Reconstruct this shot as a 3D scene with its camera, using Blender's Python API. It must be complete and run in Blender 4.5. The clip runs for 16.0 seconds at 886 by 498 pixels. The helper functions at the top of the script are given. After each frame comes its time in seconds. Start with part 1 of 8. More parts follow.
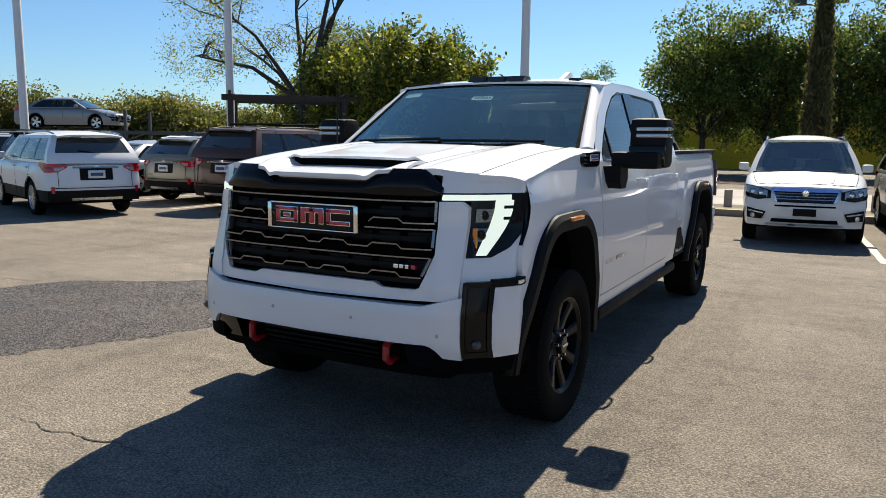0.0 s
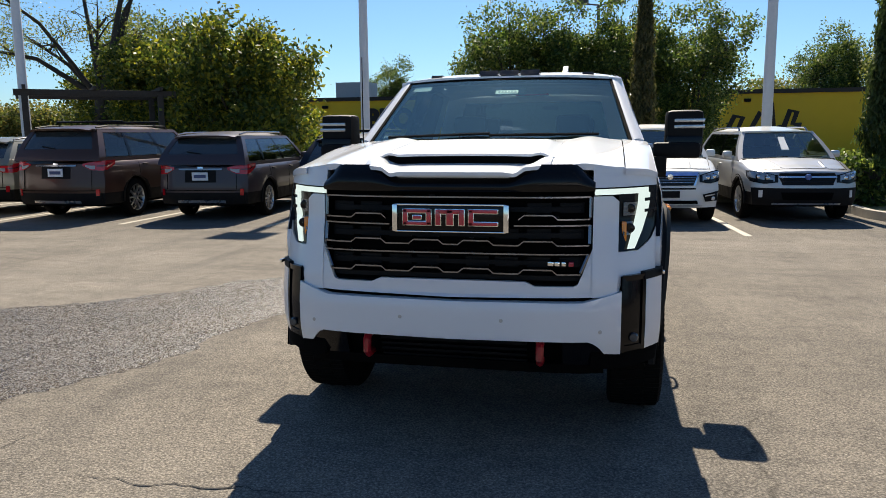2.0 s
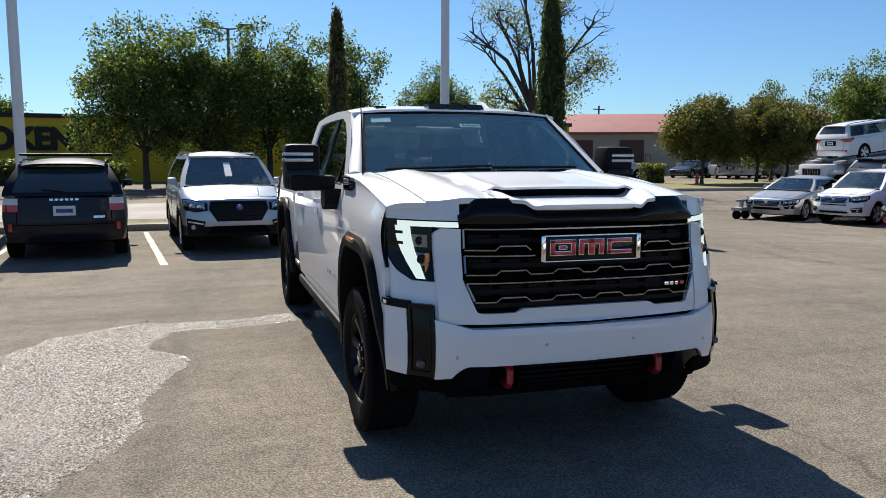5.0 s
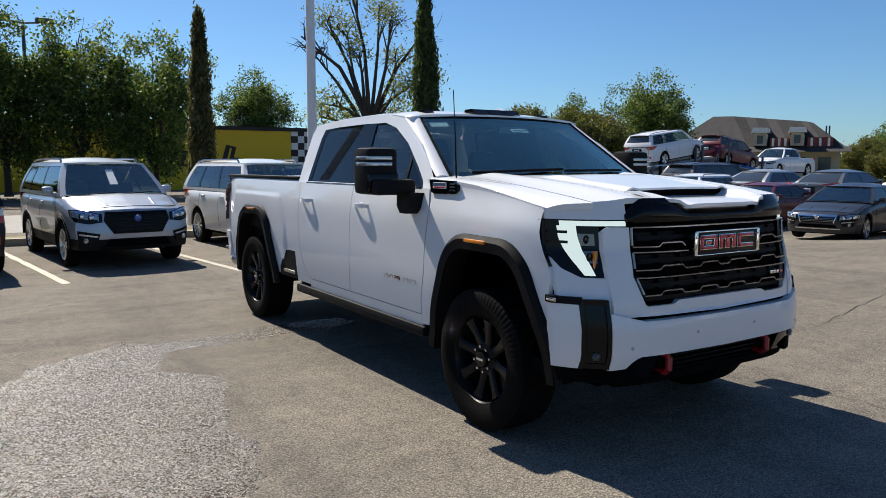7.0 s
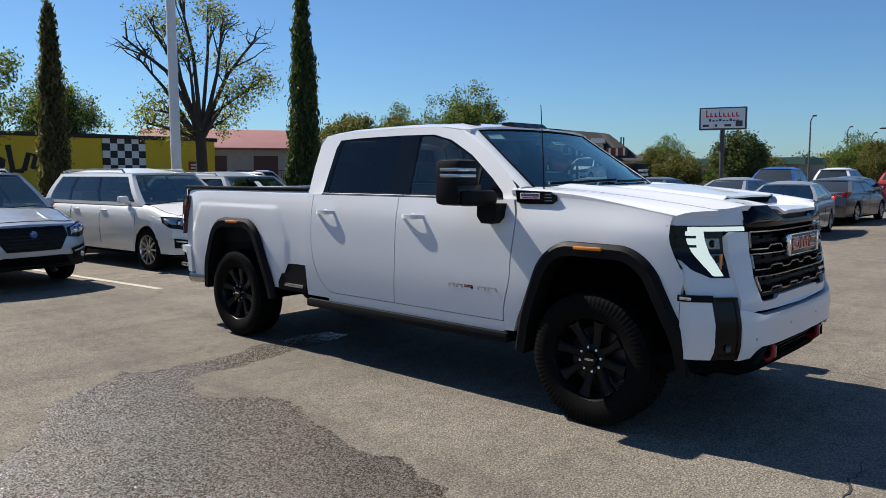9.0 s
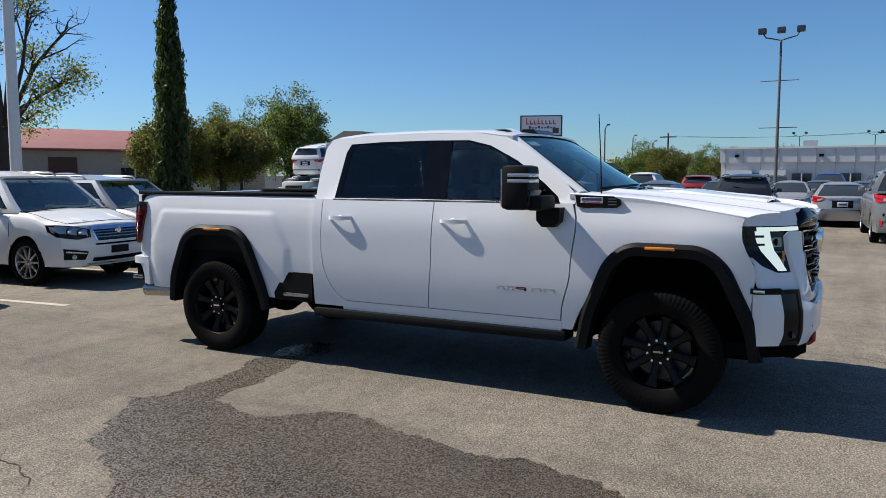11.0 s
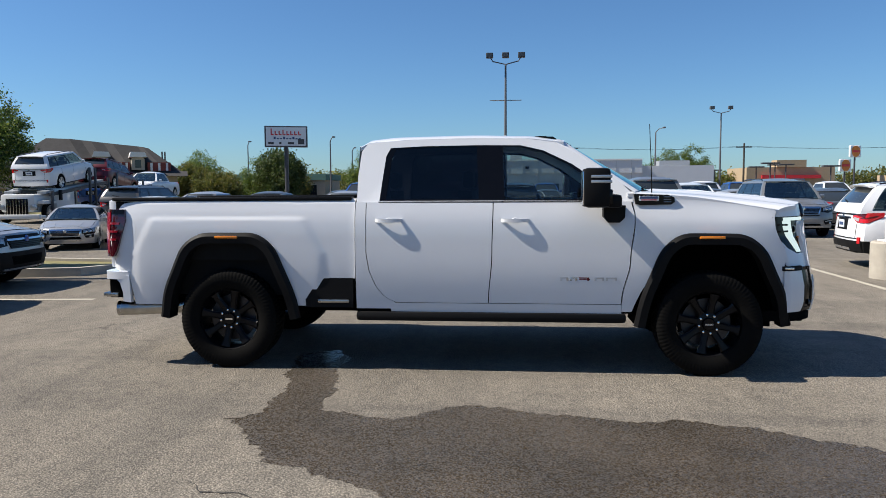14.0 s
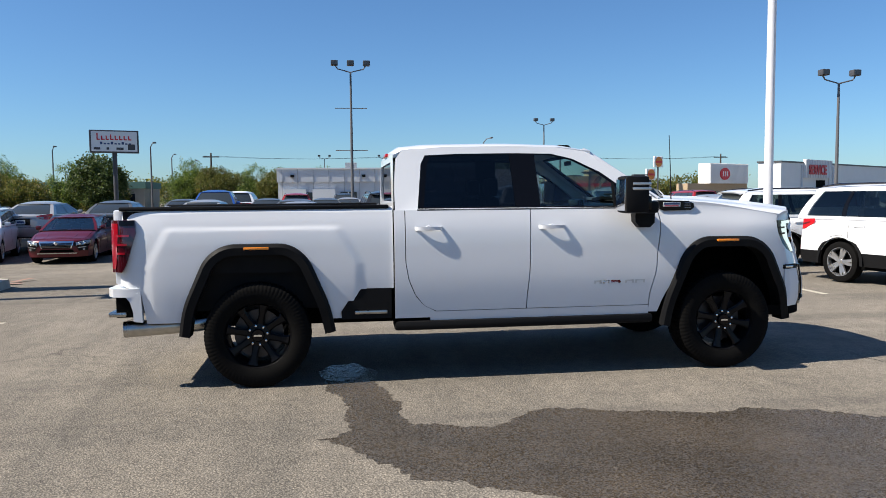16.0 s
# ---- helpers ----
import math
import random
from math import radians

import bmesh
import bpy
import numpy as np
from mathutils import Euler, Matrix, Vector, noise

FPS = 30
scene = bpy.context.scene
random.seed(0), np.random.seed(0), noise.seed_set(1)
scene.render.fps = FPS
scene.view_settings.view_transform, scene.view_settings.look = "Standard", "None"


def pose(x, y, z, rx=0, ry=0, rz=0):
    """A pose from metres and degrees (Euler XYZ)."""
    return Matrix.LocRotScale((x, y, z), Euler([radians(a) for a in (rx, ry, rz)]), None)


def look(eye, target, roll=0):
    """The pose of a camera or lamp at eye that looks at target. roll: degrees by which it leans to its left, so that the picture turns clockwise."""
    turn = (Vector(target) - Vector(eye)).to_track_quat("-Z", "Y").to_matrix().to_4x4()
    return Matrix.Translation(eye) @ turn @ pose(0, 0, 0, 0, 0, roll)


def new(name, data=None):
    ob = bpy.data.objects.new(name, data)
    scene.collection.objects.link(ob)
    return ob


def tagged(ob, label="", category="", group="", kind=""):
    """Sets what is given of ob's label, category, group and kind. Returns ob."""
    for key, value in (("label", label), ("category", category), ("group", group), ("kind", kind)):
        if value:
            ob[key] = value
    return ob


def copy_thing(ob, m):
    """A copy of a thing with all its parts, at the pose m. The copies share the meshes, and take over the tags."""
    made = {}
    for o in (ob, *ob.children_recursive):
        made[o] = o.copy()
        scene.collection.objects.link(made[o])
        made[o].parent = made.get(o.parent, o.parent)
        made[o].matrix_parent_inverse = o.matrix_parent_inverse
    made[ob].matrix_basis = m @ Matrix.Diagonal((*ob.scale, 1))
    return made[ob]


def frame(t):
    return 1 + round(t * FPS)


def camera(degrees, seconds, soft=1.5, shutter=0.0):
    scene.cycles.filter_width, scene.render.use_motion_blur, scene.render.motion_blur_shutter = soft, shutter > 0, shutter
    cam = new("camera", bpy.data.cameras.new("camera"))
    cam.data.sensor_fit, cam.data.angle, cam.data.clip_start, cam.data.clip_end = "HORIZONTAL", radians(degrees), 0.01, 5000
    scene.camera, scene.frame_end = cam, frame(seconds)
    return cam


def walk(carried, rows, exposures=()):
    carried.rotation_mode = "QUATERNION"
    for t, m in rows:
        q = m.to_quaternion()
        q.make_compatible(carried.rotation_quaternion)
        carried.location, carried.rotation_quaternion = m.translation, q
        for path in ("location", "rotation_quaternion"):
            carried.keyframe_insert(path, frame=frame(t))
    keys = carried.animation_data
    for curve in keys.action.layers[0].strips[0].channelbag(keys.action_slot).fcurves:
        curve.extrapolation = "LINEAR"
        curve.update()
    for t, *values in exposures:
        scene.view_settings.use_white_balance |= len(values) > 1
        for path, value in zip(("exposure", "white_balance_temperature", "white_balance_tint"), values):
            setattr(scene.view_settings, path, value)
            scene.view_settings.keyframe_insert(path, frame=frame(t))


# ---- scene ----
cam = camera(60.9, 16.0, soft=0.75)
PATH = [
    (0, (2.341, -3.905, 1.547), (1.399, -2.164, 1.261), 0.7),
    (0.5, (1.959, -4.071, 1.563), (1.134, -2.273, 1.274), 0.2),
    (1, (1.554, -4.152, 1.553), (0.853, -2.301, 1.262), -0.2),
    (1.5, (1.14, -4.273, 1.544), (0.569, -2.378, 1.253), -0.5),
    (2, (0.721, -4.381, 1.556), (0.297, -2.45, 1.254), -0.5),
    (2.5, (0.31, -4.42, 1.578), (0.047, -2.461, 1.278), -0.5),
    (3, (-0.122, -4.515, 1.571), (-0.21, -2.539, 1.273), -0.3),
    (3.5, (-0.54, -4.526, 1.569), (-0.455, -2.548, 1.28), -0.0),
    (4, (-0.973, -4.493, 1.575), (-0.701, -2.53, 1.303), 0.1),
    (4.5, (-1.425, -4.452, 1.6), (-0.981, -2.519, 1.342), 0.2),
    (5, (-1.851, -4.303, 1.612), (-1.249, -2.411, 1.37), 0.2),
    (5.2, (-2.028, -4.257, 1.603), (-1.371, -2.383, 1.358), 0.3),
    (7.3, (-3.81, -3.431, 1.584), (-2.665, -1.807, 1.359), -0.0),
    (7.5, (-3.966, -3.32, 1.613), (-2.773, -1.732, 1.384), -0.0),
    (8, (-4.389, -3.089, 1.613), (-3.096, -1.578, 1.402), -0.0),
    (8.5, (-4.747, -2.803, 1.606), (-3.371, -1.365, 1.408), 0.0),
    (9, (-5.086, -2.483, 1.606), (-3.619, -1.139, 1.406), -0.1),
    (11.3, (-6.306, -0.803, 1.622), (-4.507, 0.051, 1.431), -0.1),
    (11.5, (-6.409, -0.637, 1.595), (-4.588, 0.167, 1.404), -0.2),
    (12, (-6.655, -0.238, 1.601), (-4.784, 0.443, 1.415), -0.0),
    (12.5, (-6.822, 0.193, 1.6), (-4.909, 0.751, 1.433), 0.1),
    (13, (-7.019, 0.638, 1.582), (-5.074, 1.072, 1.417), -0.1),
    (13.5, (-7.135, 1.096, 1.564), (-5.166, 1.406, 1.402), -0.2),
    (14, (-7.245, 1.565, 1.549), (-5.261, 1.758, 1.387), -0.3),
    (14.5, (-7.318, 2.021, 1.554), (-5.326, 2.084, 1.392), 0.0),
    (15, (-7.281, 2.477, 1.575), (-5.287, 2.418, 1.429), 0.1),
    (15.5, (-7.278, 2.951, 1.569), (-5.291, 2.78, 1.423), -0.2),
    (16, (-7.202, 3.4, 1.556), (-5.227, 3.117, 1.412), -0.5),
]
walk(cam, [(t, look(eye, target, roll)) for t, eye, target, roll in PATH],
     exposures=[(0, 0.89, 7050, 10), (2.5, 0.85, 6850, 10), (5, 0.80, 6650, 10), (8, 0.63, 6500, 10), (10.5, 0.64, 6450, 10), (12.5, 0.66, 6450, 10), (14.5, 0.77, 6450, 10), (16, 0.88, 6500, 10)])
from mathutils.geometry import delaunay_2d_cdt

# ---- world, sun ----
SUN_EL, SUN_AZ = radians(46.4), radians(-6.6)      # azimuth from +y towards +x
world = bpy.data.worlds.new("sky")
scene.world = world
world.use_nodes = True
_n = world.node_tree.nodes
_sky = _n.new("ShaderNodeTexSky")
_sky.sky_type = "NISHITA"
_sky.sun_disc = False
_sky.sun_elevation, _sky.sun_rotation = SUN_EL, SUN_AZ
_sky.altitude, _sky.air_density, _sky.dust_density, _sky.ozone_density = 300, 1.0, 0.40, 4.0
_tint = _n.new("ShaderNodeMix")
_tint.data_type, _tint.blend_type = "RGBA", "MULTIPLY"
_tint.inputs[0].default_value = 1.0
_tint.inputs[7].default_value = (0.67, 0.93, 1.15, 1)
world.node_tree.links.new(_sky.outputs[0], _tint.inputs[6])
world.node_tree.links.new(_tint.outputs[2], _n["Background"].inputs[0])
_n["Background"].inputs[1].default_value = 0.061
sun_data = bpy.data.lights.new("sun", "SUN")
sun_data.energy, sun_data.angle, sun_data.color = 5.0, radians(0.53), (1.0, 0.93, 0.82)
sun = new("sun", sun_data)
sun.matrix_basis = look((0, 0, 0), (-math.sin(SUN_AZ) * math.cos(SUN_EL), -math.cos(SUN_AZ) * math.cos(SUN_EL), -math.sin(SUN_EL)))
sun.location = (0, 20, 40)


# ---- materials ----
MATS = {}


class Nodes:
    """A small material builder round one Principled shader."""
    def __init__(self, name, base=(0.5, 0.5, 0.5), rough=0.5, metal=0.0, spec=0.5, coat=0.0, coat_rough=0.03):
        self.m = bpy.data.materials.new(name)
        self.m.use_nodes = True
        self.t = self.m.node_tree
        self.b = self.t.nodes["Principled BSDF"]
        self.b.inputs["Base Color"].default_value = (*base, 1)
        self.b.inputs["Roughness"].default_value = rough
        self.b.inputs["Metallic"].default_value = metal
        self.b.inputs["Specular IOR Level"].default_value = spec
        self.b.inputs["Coat Weight"].default_value = coat
        self.b.inputs["Coat Roughness"].default_value = coat_rough
        MATS[name] = self.m

    def node(self, kind, **inputs):
        n = self.t.nodes.new(kind)
        for k, v in inputs.items():
            n.inputs[k.replace("_", " ")].default_value = v
        return n

    def link(self, a, b):
        self.t.links.new(a, b)

    def coords(self, scale=(1, 1, 1), which="Object"):
        tc = self.node("ShaderNodeTexCoord")
        mp = self.node("ShaderNodeMapping")
        mp.inputs["Scale"].default_value = scale
        self.link(tc.outputs[which], mp.inputs["Vector"])
        return mp.outputs["Vector"]

    def noise(self, vec, scale, detail=4, rough=0.55):
        n = self.node("ShaderNodeTexNoise", Scale=scale, Detail=detail, Roughness=rough)
        self.link(vec, n.inputs["Vector"])
        return n.outputs["Fac"]

    def voronoi(self, vec, scale, feature="F1", out="Distance"):
        n = self.node("ShaderNodeTexVoronoi", Scale=scale)
        n.feature = feature
        self.link(vec, n.inputs["Vector"])
        return n.outputs[out]

    def ramp(self, fac, stops):
        n = self.node("ShaderNodeValToRGB")
        e = n.color_ramp.elements
        while len(e) < len(stops):
            e.new(0.5)
        for el, (p, c) in zip(e, stops):
            el.position = p
            el.color = (*c, 1) if isinstance(c, tuple) else (c, c, c, 1)
        self.link(fac, n.inputs["Fac"])
        return n.outputs["Color"]

    def mix(self, fac, a, b, kind="MIX"):
        n = self.node("ShaderNodeMix")
        n.data_type, n.blend_type = "RGBA", kind
        for sock, v in ((n.inputs[0], fac), (n.inputs[6], a), (n.inputs[7], b)):
            if isinstance(v, (int, float)):
                sock.default_value = v
            elif isinstance(v, tuple):
                sock.default_value = (*v, 1)
            else:
                self.link(v, sock)
        return n.outputs[2]

    def colour(self, out):
        self.link(out, self.b.inputs["Base Color"])
        return self

    def rough(self, out):
        self.link(out, self.b.inputs["Roughness"])
        return self

    def bump(self, out, strength=0.3, distance=0.01):
        n = self.node("ShaderNodeBump", Strength=strength, Distance=distance)
        self.link(out, n.inputs["Height"])
        self.link(n.outputs[0], self.b.inputs["Normal"])
        return self

    def emit(self, colour, strength):
        self.b.inputs["Emission Color"].default_value = (*colour, 1)
        self.b.inputs["Emission Strength"].default_value = strength
        return self


def paint(name, base, flake=0.0, coat=0.6, rough=0.35, metal=0.0, spec=0.5):
    n = Nodes(name, base, rough, metal, spec, coat, 0.02)
    v = n.coords()
    dirt = n.noise(v, 3.0, 5)
    n.colour(n.mix(n.ramp(dirt, [(0.35, 0.0), (0.8, 0.10)]), base, tuple(c * 0.8 + 0.03 for c in base)))
    return n.m


def plain(name, base, rough=0.5, metal=0.0, spec=0.5, vary=0.25, scale=14.0, coat=0.0):
    n = Nodes(name, base, rough, metal, spec, coat)
    v = n.coords()
    a = n.noise(v, scale, 4)
    n.colour(n.mix(a, tuple(c * (1 - vary) for c in base), tuple(min(1, c * (1 + vary)) for c in base)))
    r = n.ramp(n.noise(v, scale * 0.4, 3), [(0.3, max(0.02, rough - 0.08)), (0.7, min(1, rough + 0.08))])
    n.rough(r)
    return n.m


M_WHITE = paint("white_paint", (0.70, 0.71, 0.73), coat=0.85, rough=0.5, spec=0.2)
M_WHITE2 = paint("pearl_white_paint", (0.66, 0.66, 0.64), coat=0.8, rough=0.45, spec=0.2)
M_SILVER = paint("silver_paint", (0.44, 0.44, 0.44), metal=0.55, rough=0.34)
M_GREY = paint("grey_paint", (0.10, 0.105, 0.11), metal=0.3)
M_DARKGREY = paint("dark_grey_paint", (0.028, 0.029, 0.034), metal=0.2, coat=0.4, spec=0.3)
M_BROWN = paint("brown_paint", (0.058, 0.027, 0.018), metal=0.2, coat=0.3, spec=0.3)
M_PLUM = paint("plum_grey_paint", (0.050, 0.037, 0.042), metal=0.2, coat=0.3, spec=0.3)
M_BLUESILVER = paint("blue_silver_paint", (0.36, 0.39, 0.44), metal=0.5, rough=0.32)
M_BEIGE = paint("khaki_paint", (0.20, 0.19, 0.145), metal=0.3)
M_NAVY = paint("navy_paint", (0.003, 0.004, 0.010), coat=0.2, spec=0.2)
M_BLUE = paint("blue_paint", (0.015, 0.07, 0.28), metal=0.2)
M_RED = paint("red_paint", (0.32, 0.018, 0.022), metal=0.2)
M_MIDGREY = paint("mid_grey_paint", (0.22, 0.225, 0.23), metal=0.4)
M_MAROON = paint("maroon_paint", (0.095, 0.006, 0.014), metal=0.2, coat=0.4, spec=0.3)
M_BLACKP = paint("black_paint", (0.010, 0.010, 0.012))
M_TRIM = plain("black_plastic", (0.007, 0.007, 0.0075), 0.58, spec=0.12)
M_GLOSS = plain("gloss_black", (0.004, 0.004, 0.005), 0.12, spec=0.22)
M_CHROME = plain("chrome", (0.75, 0.75, 0.76), 0.14, 1.0, vary=0.05)
M_DCHROME = plain("dark_chrome", (0.22, 0.22, 0.24), 0.22, 1.0, vary=0.08)
M_STEEL = plain("steel", (0.45, 0.44, 0.42), 0.30, 1.0)
M_ALLOY = plain("alloy", (0.55, 0.55, 0.56), 0.30, 0.9)
M_GUNMETAL = plain("dark_alloy", (0.05, 0.05, 0.055), 0.35, 0.8)
M_BLACKRIM = plain("black_alloy", (0.004, 0.004, 0.005), 0.32, 0.0, spec=0.2)
# near-black base: seals and seams, and shade painted into wells, recesses and underbodies
M_SEALSHADE = plain("black_seal_and_gap_shade", (0.0025, 0.0025, 0.0025), 0.9, spec=0.05)
M_REDLENS = plain("red_lens", (0.48, 0.008, 0.014), 0.12, coat=0.5)
M_TAILDARK = plain("dark_red_lens", (0.045, 0.003, 0.006), 0.08, coat=0.9)
M_CHAMBER = plain("lamp_chamber", (0.20, 0.19, 0.18), 0.25, 0.7)
M_TAILRED = plain("deep_red_lens", (0.24, 0.004, 0.012), 0.10, coat=0.9)
M_LENSDIM = plain("smoked_white_lens", (0.34, 0.33, 0.33), 0.2, coat=0.3)
M_LENSWHITE = plain("white_lens", (0.62, 0.63, 0.64), 0.15, coat=0.5, vary=0.08)
M_LAMPBOX = plain("lamp_housing", (0.30, 0.32, 0.34), 0.12, 0.5, coat=0.9)
M_AMBER = plain("amber_lens", (0.75, 0.22, 0.01), 0.18, coat=0.7)
M_REDMETAL = plain("red_hook", (0.30, 0.006, 0.014), 0.35, coat=0.3)
M_CLEARLENS = plain("lamp_lens", (0.42, 0.44, 0.46), 0.12, 0.6, coat=0.8)
M_WINDOWDARK = plain("lamp_glass", (0.05, 0.055, 0.06), 0.2)
M_PLATE = plain("plate_paint", (0.62, 0.66, 0.70), 0.4)
M_INK = plain("plate_ink", (0.03, 0.06, 0.16), 0.5)
M_LABEL = plain("paper_label", (0.70, 0.72, 0.72), 0.6, vary=0.08)
M_LEATHER = plain("black_leather", (0.030, 0.029, 0.028), 0.45)
M_DASH = plain("dash_plastic", (0.13, 0.135, 0.13), 0.55)
M_DECALR = plain("red_enamel", (0.50, 0.018, 0.04), 0.2, coat=0.6, vary=0.1)
_n = Nodes("running_light", (0.30, 0.32, 0.31), 0.2); _n.emit((0.84, 1.0, 0.95), 0.44); M_DRL = _n.m


def tyre_mat():
    n = Nodes("tyre_rubber", (0.006, 0.006, 0.006), 0.8, 0, 0.06)
    v = n.coords()
    a = n.noise(v, 9, 6)
    n.colour(n.mix(a, (0.003, 0.003, 0.003), (0.008, 0.0075, 0.007)))
    n.bump(n.noise(v, 60, 4), 0.25, 0.004)
    return n.m


M_TYRE = tyre_mat()


def glass_mat(name, tint, gloss=1.0, clear=0.045):
    """Window glass: a mirror-like sheet over a tinted see-through."""
    m = bpy.data.materials.new(name)
    m.use_nodes = True
    t = m.node_tree
    t.nodes.remove(t.nodes["Principled BSDF"])
    tr = t.nodes.new("ShaderNodeBsdfTransparent")
    tr.inputs[0].default_value = (*tint, 1)
    gl = t.nodes.new("ShaderNodeBsdfGlossy")
    gl.inputs["Roughness"].default_value = 0.01
    gl.inputs[0].default_value = (*gloss, 1) if isinstance(gloss, tuple) else (gloss, gloss, gloss, 1)
    fr = t.nodes.new("ShaderNodeLayerWeight")
    fr.inputs[0].default_value = 0.5
    pw = t.nodes.new("ShaderNodeMath")
    pw.operation = "POWER"
    pw.inputs[1].default_value = 5.0
    ma = t.nodes.new("ShaderNodeMath")
    ma.operation = "MULTIPLY_ADD"
    ma.inputs[1].default_value, ma.inputs[2].default_value = 0.95, clear
    mx = t.nodes.new("ShaderNodeMixShader")
    t.links.new(fr.outputs["Facing"], pw.inputs[0])
    t.links.new(pw.outputs[0], ma.inputs[0])
    t.links.new(ma.outputs[0], mx.inputs[0])
    t.links.new(tr.outputs[0], mx.inputs[1])
    t.links.new(gl.outputs[0], mx.inputs[2])
    t.links.new(mx.outputs[0], t.nodes["Material Output"].inputs[0])
    MATS[name] = m
    return m


M_GLASS = glass_mat("window_glass", (0.60, 0.68, 0.66), 1.0, 0.06)
M_SCREEN = glass_mat("windscreen_glass", (0.66, 0.82, 0.77), (0.76, 1.0, 0.92), 0.20)
M_TINT = glass_mat("privacy_glass", (0.07, 0.075, 0.09), 0.8)
M_CARSCREEN = glass_mat("car_windscreen", (0.56, 0.66, 0.62), (0.90, 1.0, 0.97), 0.19)
M_DARKRED = plain("dark_red_enamel", (0.10, 0.008, 0.012), 0.25, coat=0.5)
M_BLUELENS = plain("blue_lens", (0.22, 0.36, 0.75), 0.15, coat=0.6)
M_CARCLEAR = glass_mat("clear_car_glass", (0.22, 0.27, 0.26), 1.0, 0.06)
M_CARGLASS = Nodes("dark_car_glass", (0.030, 0.035, 0.036), 0.03, 0, 0.7, 0.5).m


# ---- geometry kit ----
class Geo:
    """Gathers faces of one part; obj() makes the mesh object."""
    def __init__(self):
        self.v, self.f, self.mi = [], [], []

    def add(self, verts, faces, mi=0):
        o = len(self.v)
        self.v += [tuple(p) for p in verts]
        self.f += [tuple(i + o for i in f) for f in faces]
        self.mi += [mi] * len(faces)
        return self

    def box(self, x0, x1, y0, y1, z0, z1, bevel=0.0, mi=0):
        b = min(bevel, abs(x1 - x0) * 0.45, abs(y1 - y0) * 0.45, abs(z1 - z0) * 0.45)
        if b <= 0:
            v = [(x, y, z) for z in (z0, z1) for y in (y0, y1) for x in (x0, x1)]
            return self.add(v, [(0, 2, 3, 1), (4, 5, 7, 6), (0, 1, 5, 4), (2, 6, 7, 3), (0, 4, 6, 2), (1, 3, 7, 5)], mi)
        bm = bmesh.new()
        bmesh.ops.create_cube(bm, size=1)
        for q in bm.verts:
            q.co = Vector(((x0 + x1) / 2 + q.co.x * (x1 - x0), (y0 + y1) / 2 + q.co.y * (y1 - y0), (z0 + z1) / 2 + q.co.z * (z1 - z0)))
        bmesh.ops.bevel(bm, geom=bm.edges[:], offset=b, segments=2, profile=0.6, affect="EDGES")
        bm.verts.index_update()
        self.add([q.co[:] for q in bm.verts], [[q.index for q in f.verts] for f in bm.faces], mi)
        bm.free()
        return self

    def prism(self, pts, axis, a, b, mi=0):
        """A polygon of (p, q) pulled from a to b along an axis (x: (y, z), y: (x, z), z: (x, y))."""
        def at(p, h):
            return {"x": (h, p[0], p[1]), "y": (p[0], h, p[1]), "z": (p[0], p[1], h)}[axis]
        n = len(pts)
        v = [at(p, a) for p in pts] + [at(p, b) for p in pts]
        f = [tuple(range(n)), tuple(range(2 * n - 1, n - 1, -1))] + [(i, n + i, n + (i + 1) % n, (i + 1) % n) for i in range(n)]
        return self.add(v, f, mi)

    def tube(self, pts, r, n=8, mi=0, caps=True):
        pts = [Vector(p) for p in pts]
        rs = r if isinstance(r, (list, tuple)) else [r] * len(pts)
        v, f = [], []
        ref = None
        for i, p in enumerate(pts):
            d = (pts[min(i + 1, len(pts) - 1)] - pts[max(i - 1, 0)]).normalized()
            if ref is None:
                ref = d.orthogonal().normalized()
            ref = (ref - d * ref.dot(d))
            ref = ref.normalized() if ref.length > 1e-6 else d.orthogonal().normalized()
            s = d.cross(ref)
            for k in range(n):
                a = 2 * math.pi * k / n
                v.append(p + (ref * math.cos(a) + s * math.sin(a)) * rs[i])
        for i in range(len(pts) - 1):
            for k in range(n):
                f.append((i * n + k, i * n + (k + 1) % n, (i + 1) * n + (k + 1) % n, (i + 1) * n + k))
        if caps:
            f.append(tuple(range(n - 1, -1, -1)))
            f.append(tuple(range((len(pts) - 1) * n, len(pts) * n)))
        return self.add(v, f, mi)

    def lathe(self, prof, axis="x", n=32, c=(0, 0, 0), mi=0, closed=False):
        """prof: (radius, height along the axis)."""
        v, f = [], []
        for r, h in prof:
            for k in range(n):
                a = 2 * math.pi * k / n
                p, q = r * math.cos(a), r * math.sin(a)
                v.append({"x": (c[0] + h, c[1] + p, c[2] + q), "y": (c[0] + p, c[1] + h, c[2] + q), "z": (c[0] + p, c[1] + q, c[2] + h)}[axis])
        m = len(prof)
        for i in range(m if closed else m - 1):
            j = (i + 1) % m
            for k in range(n):
                f.append((i * n + k, i * n + (k + 1) % n, j * n + (k + 1) % n, j * n + k))
        return self.add(v, f, mi)

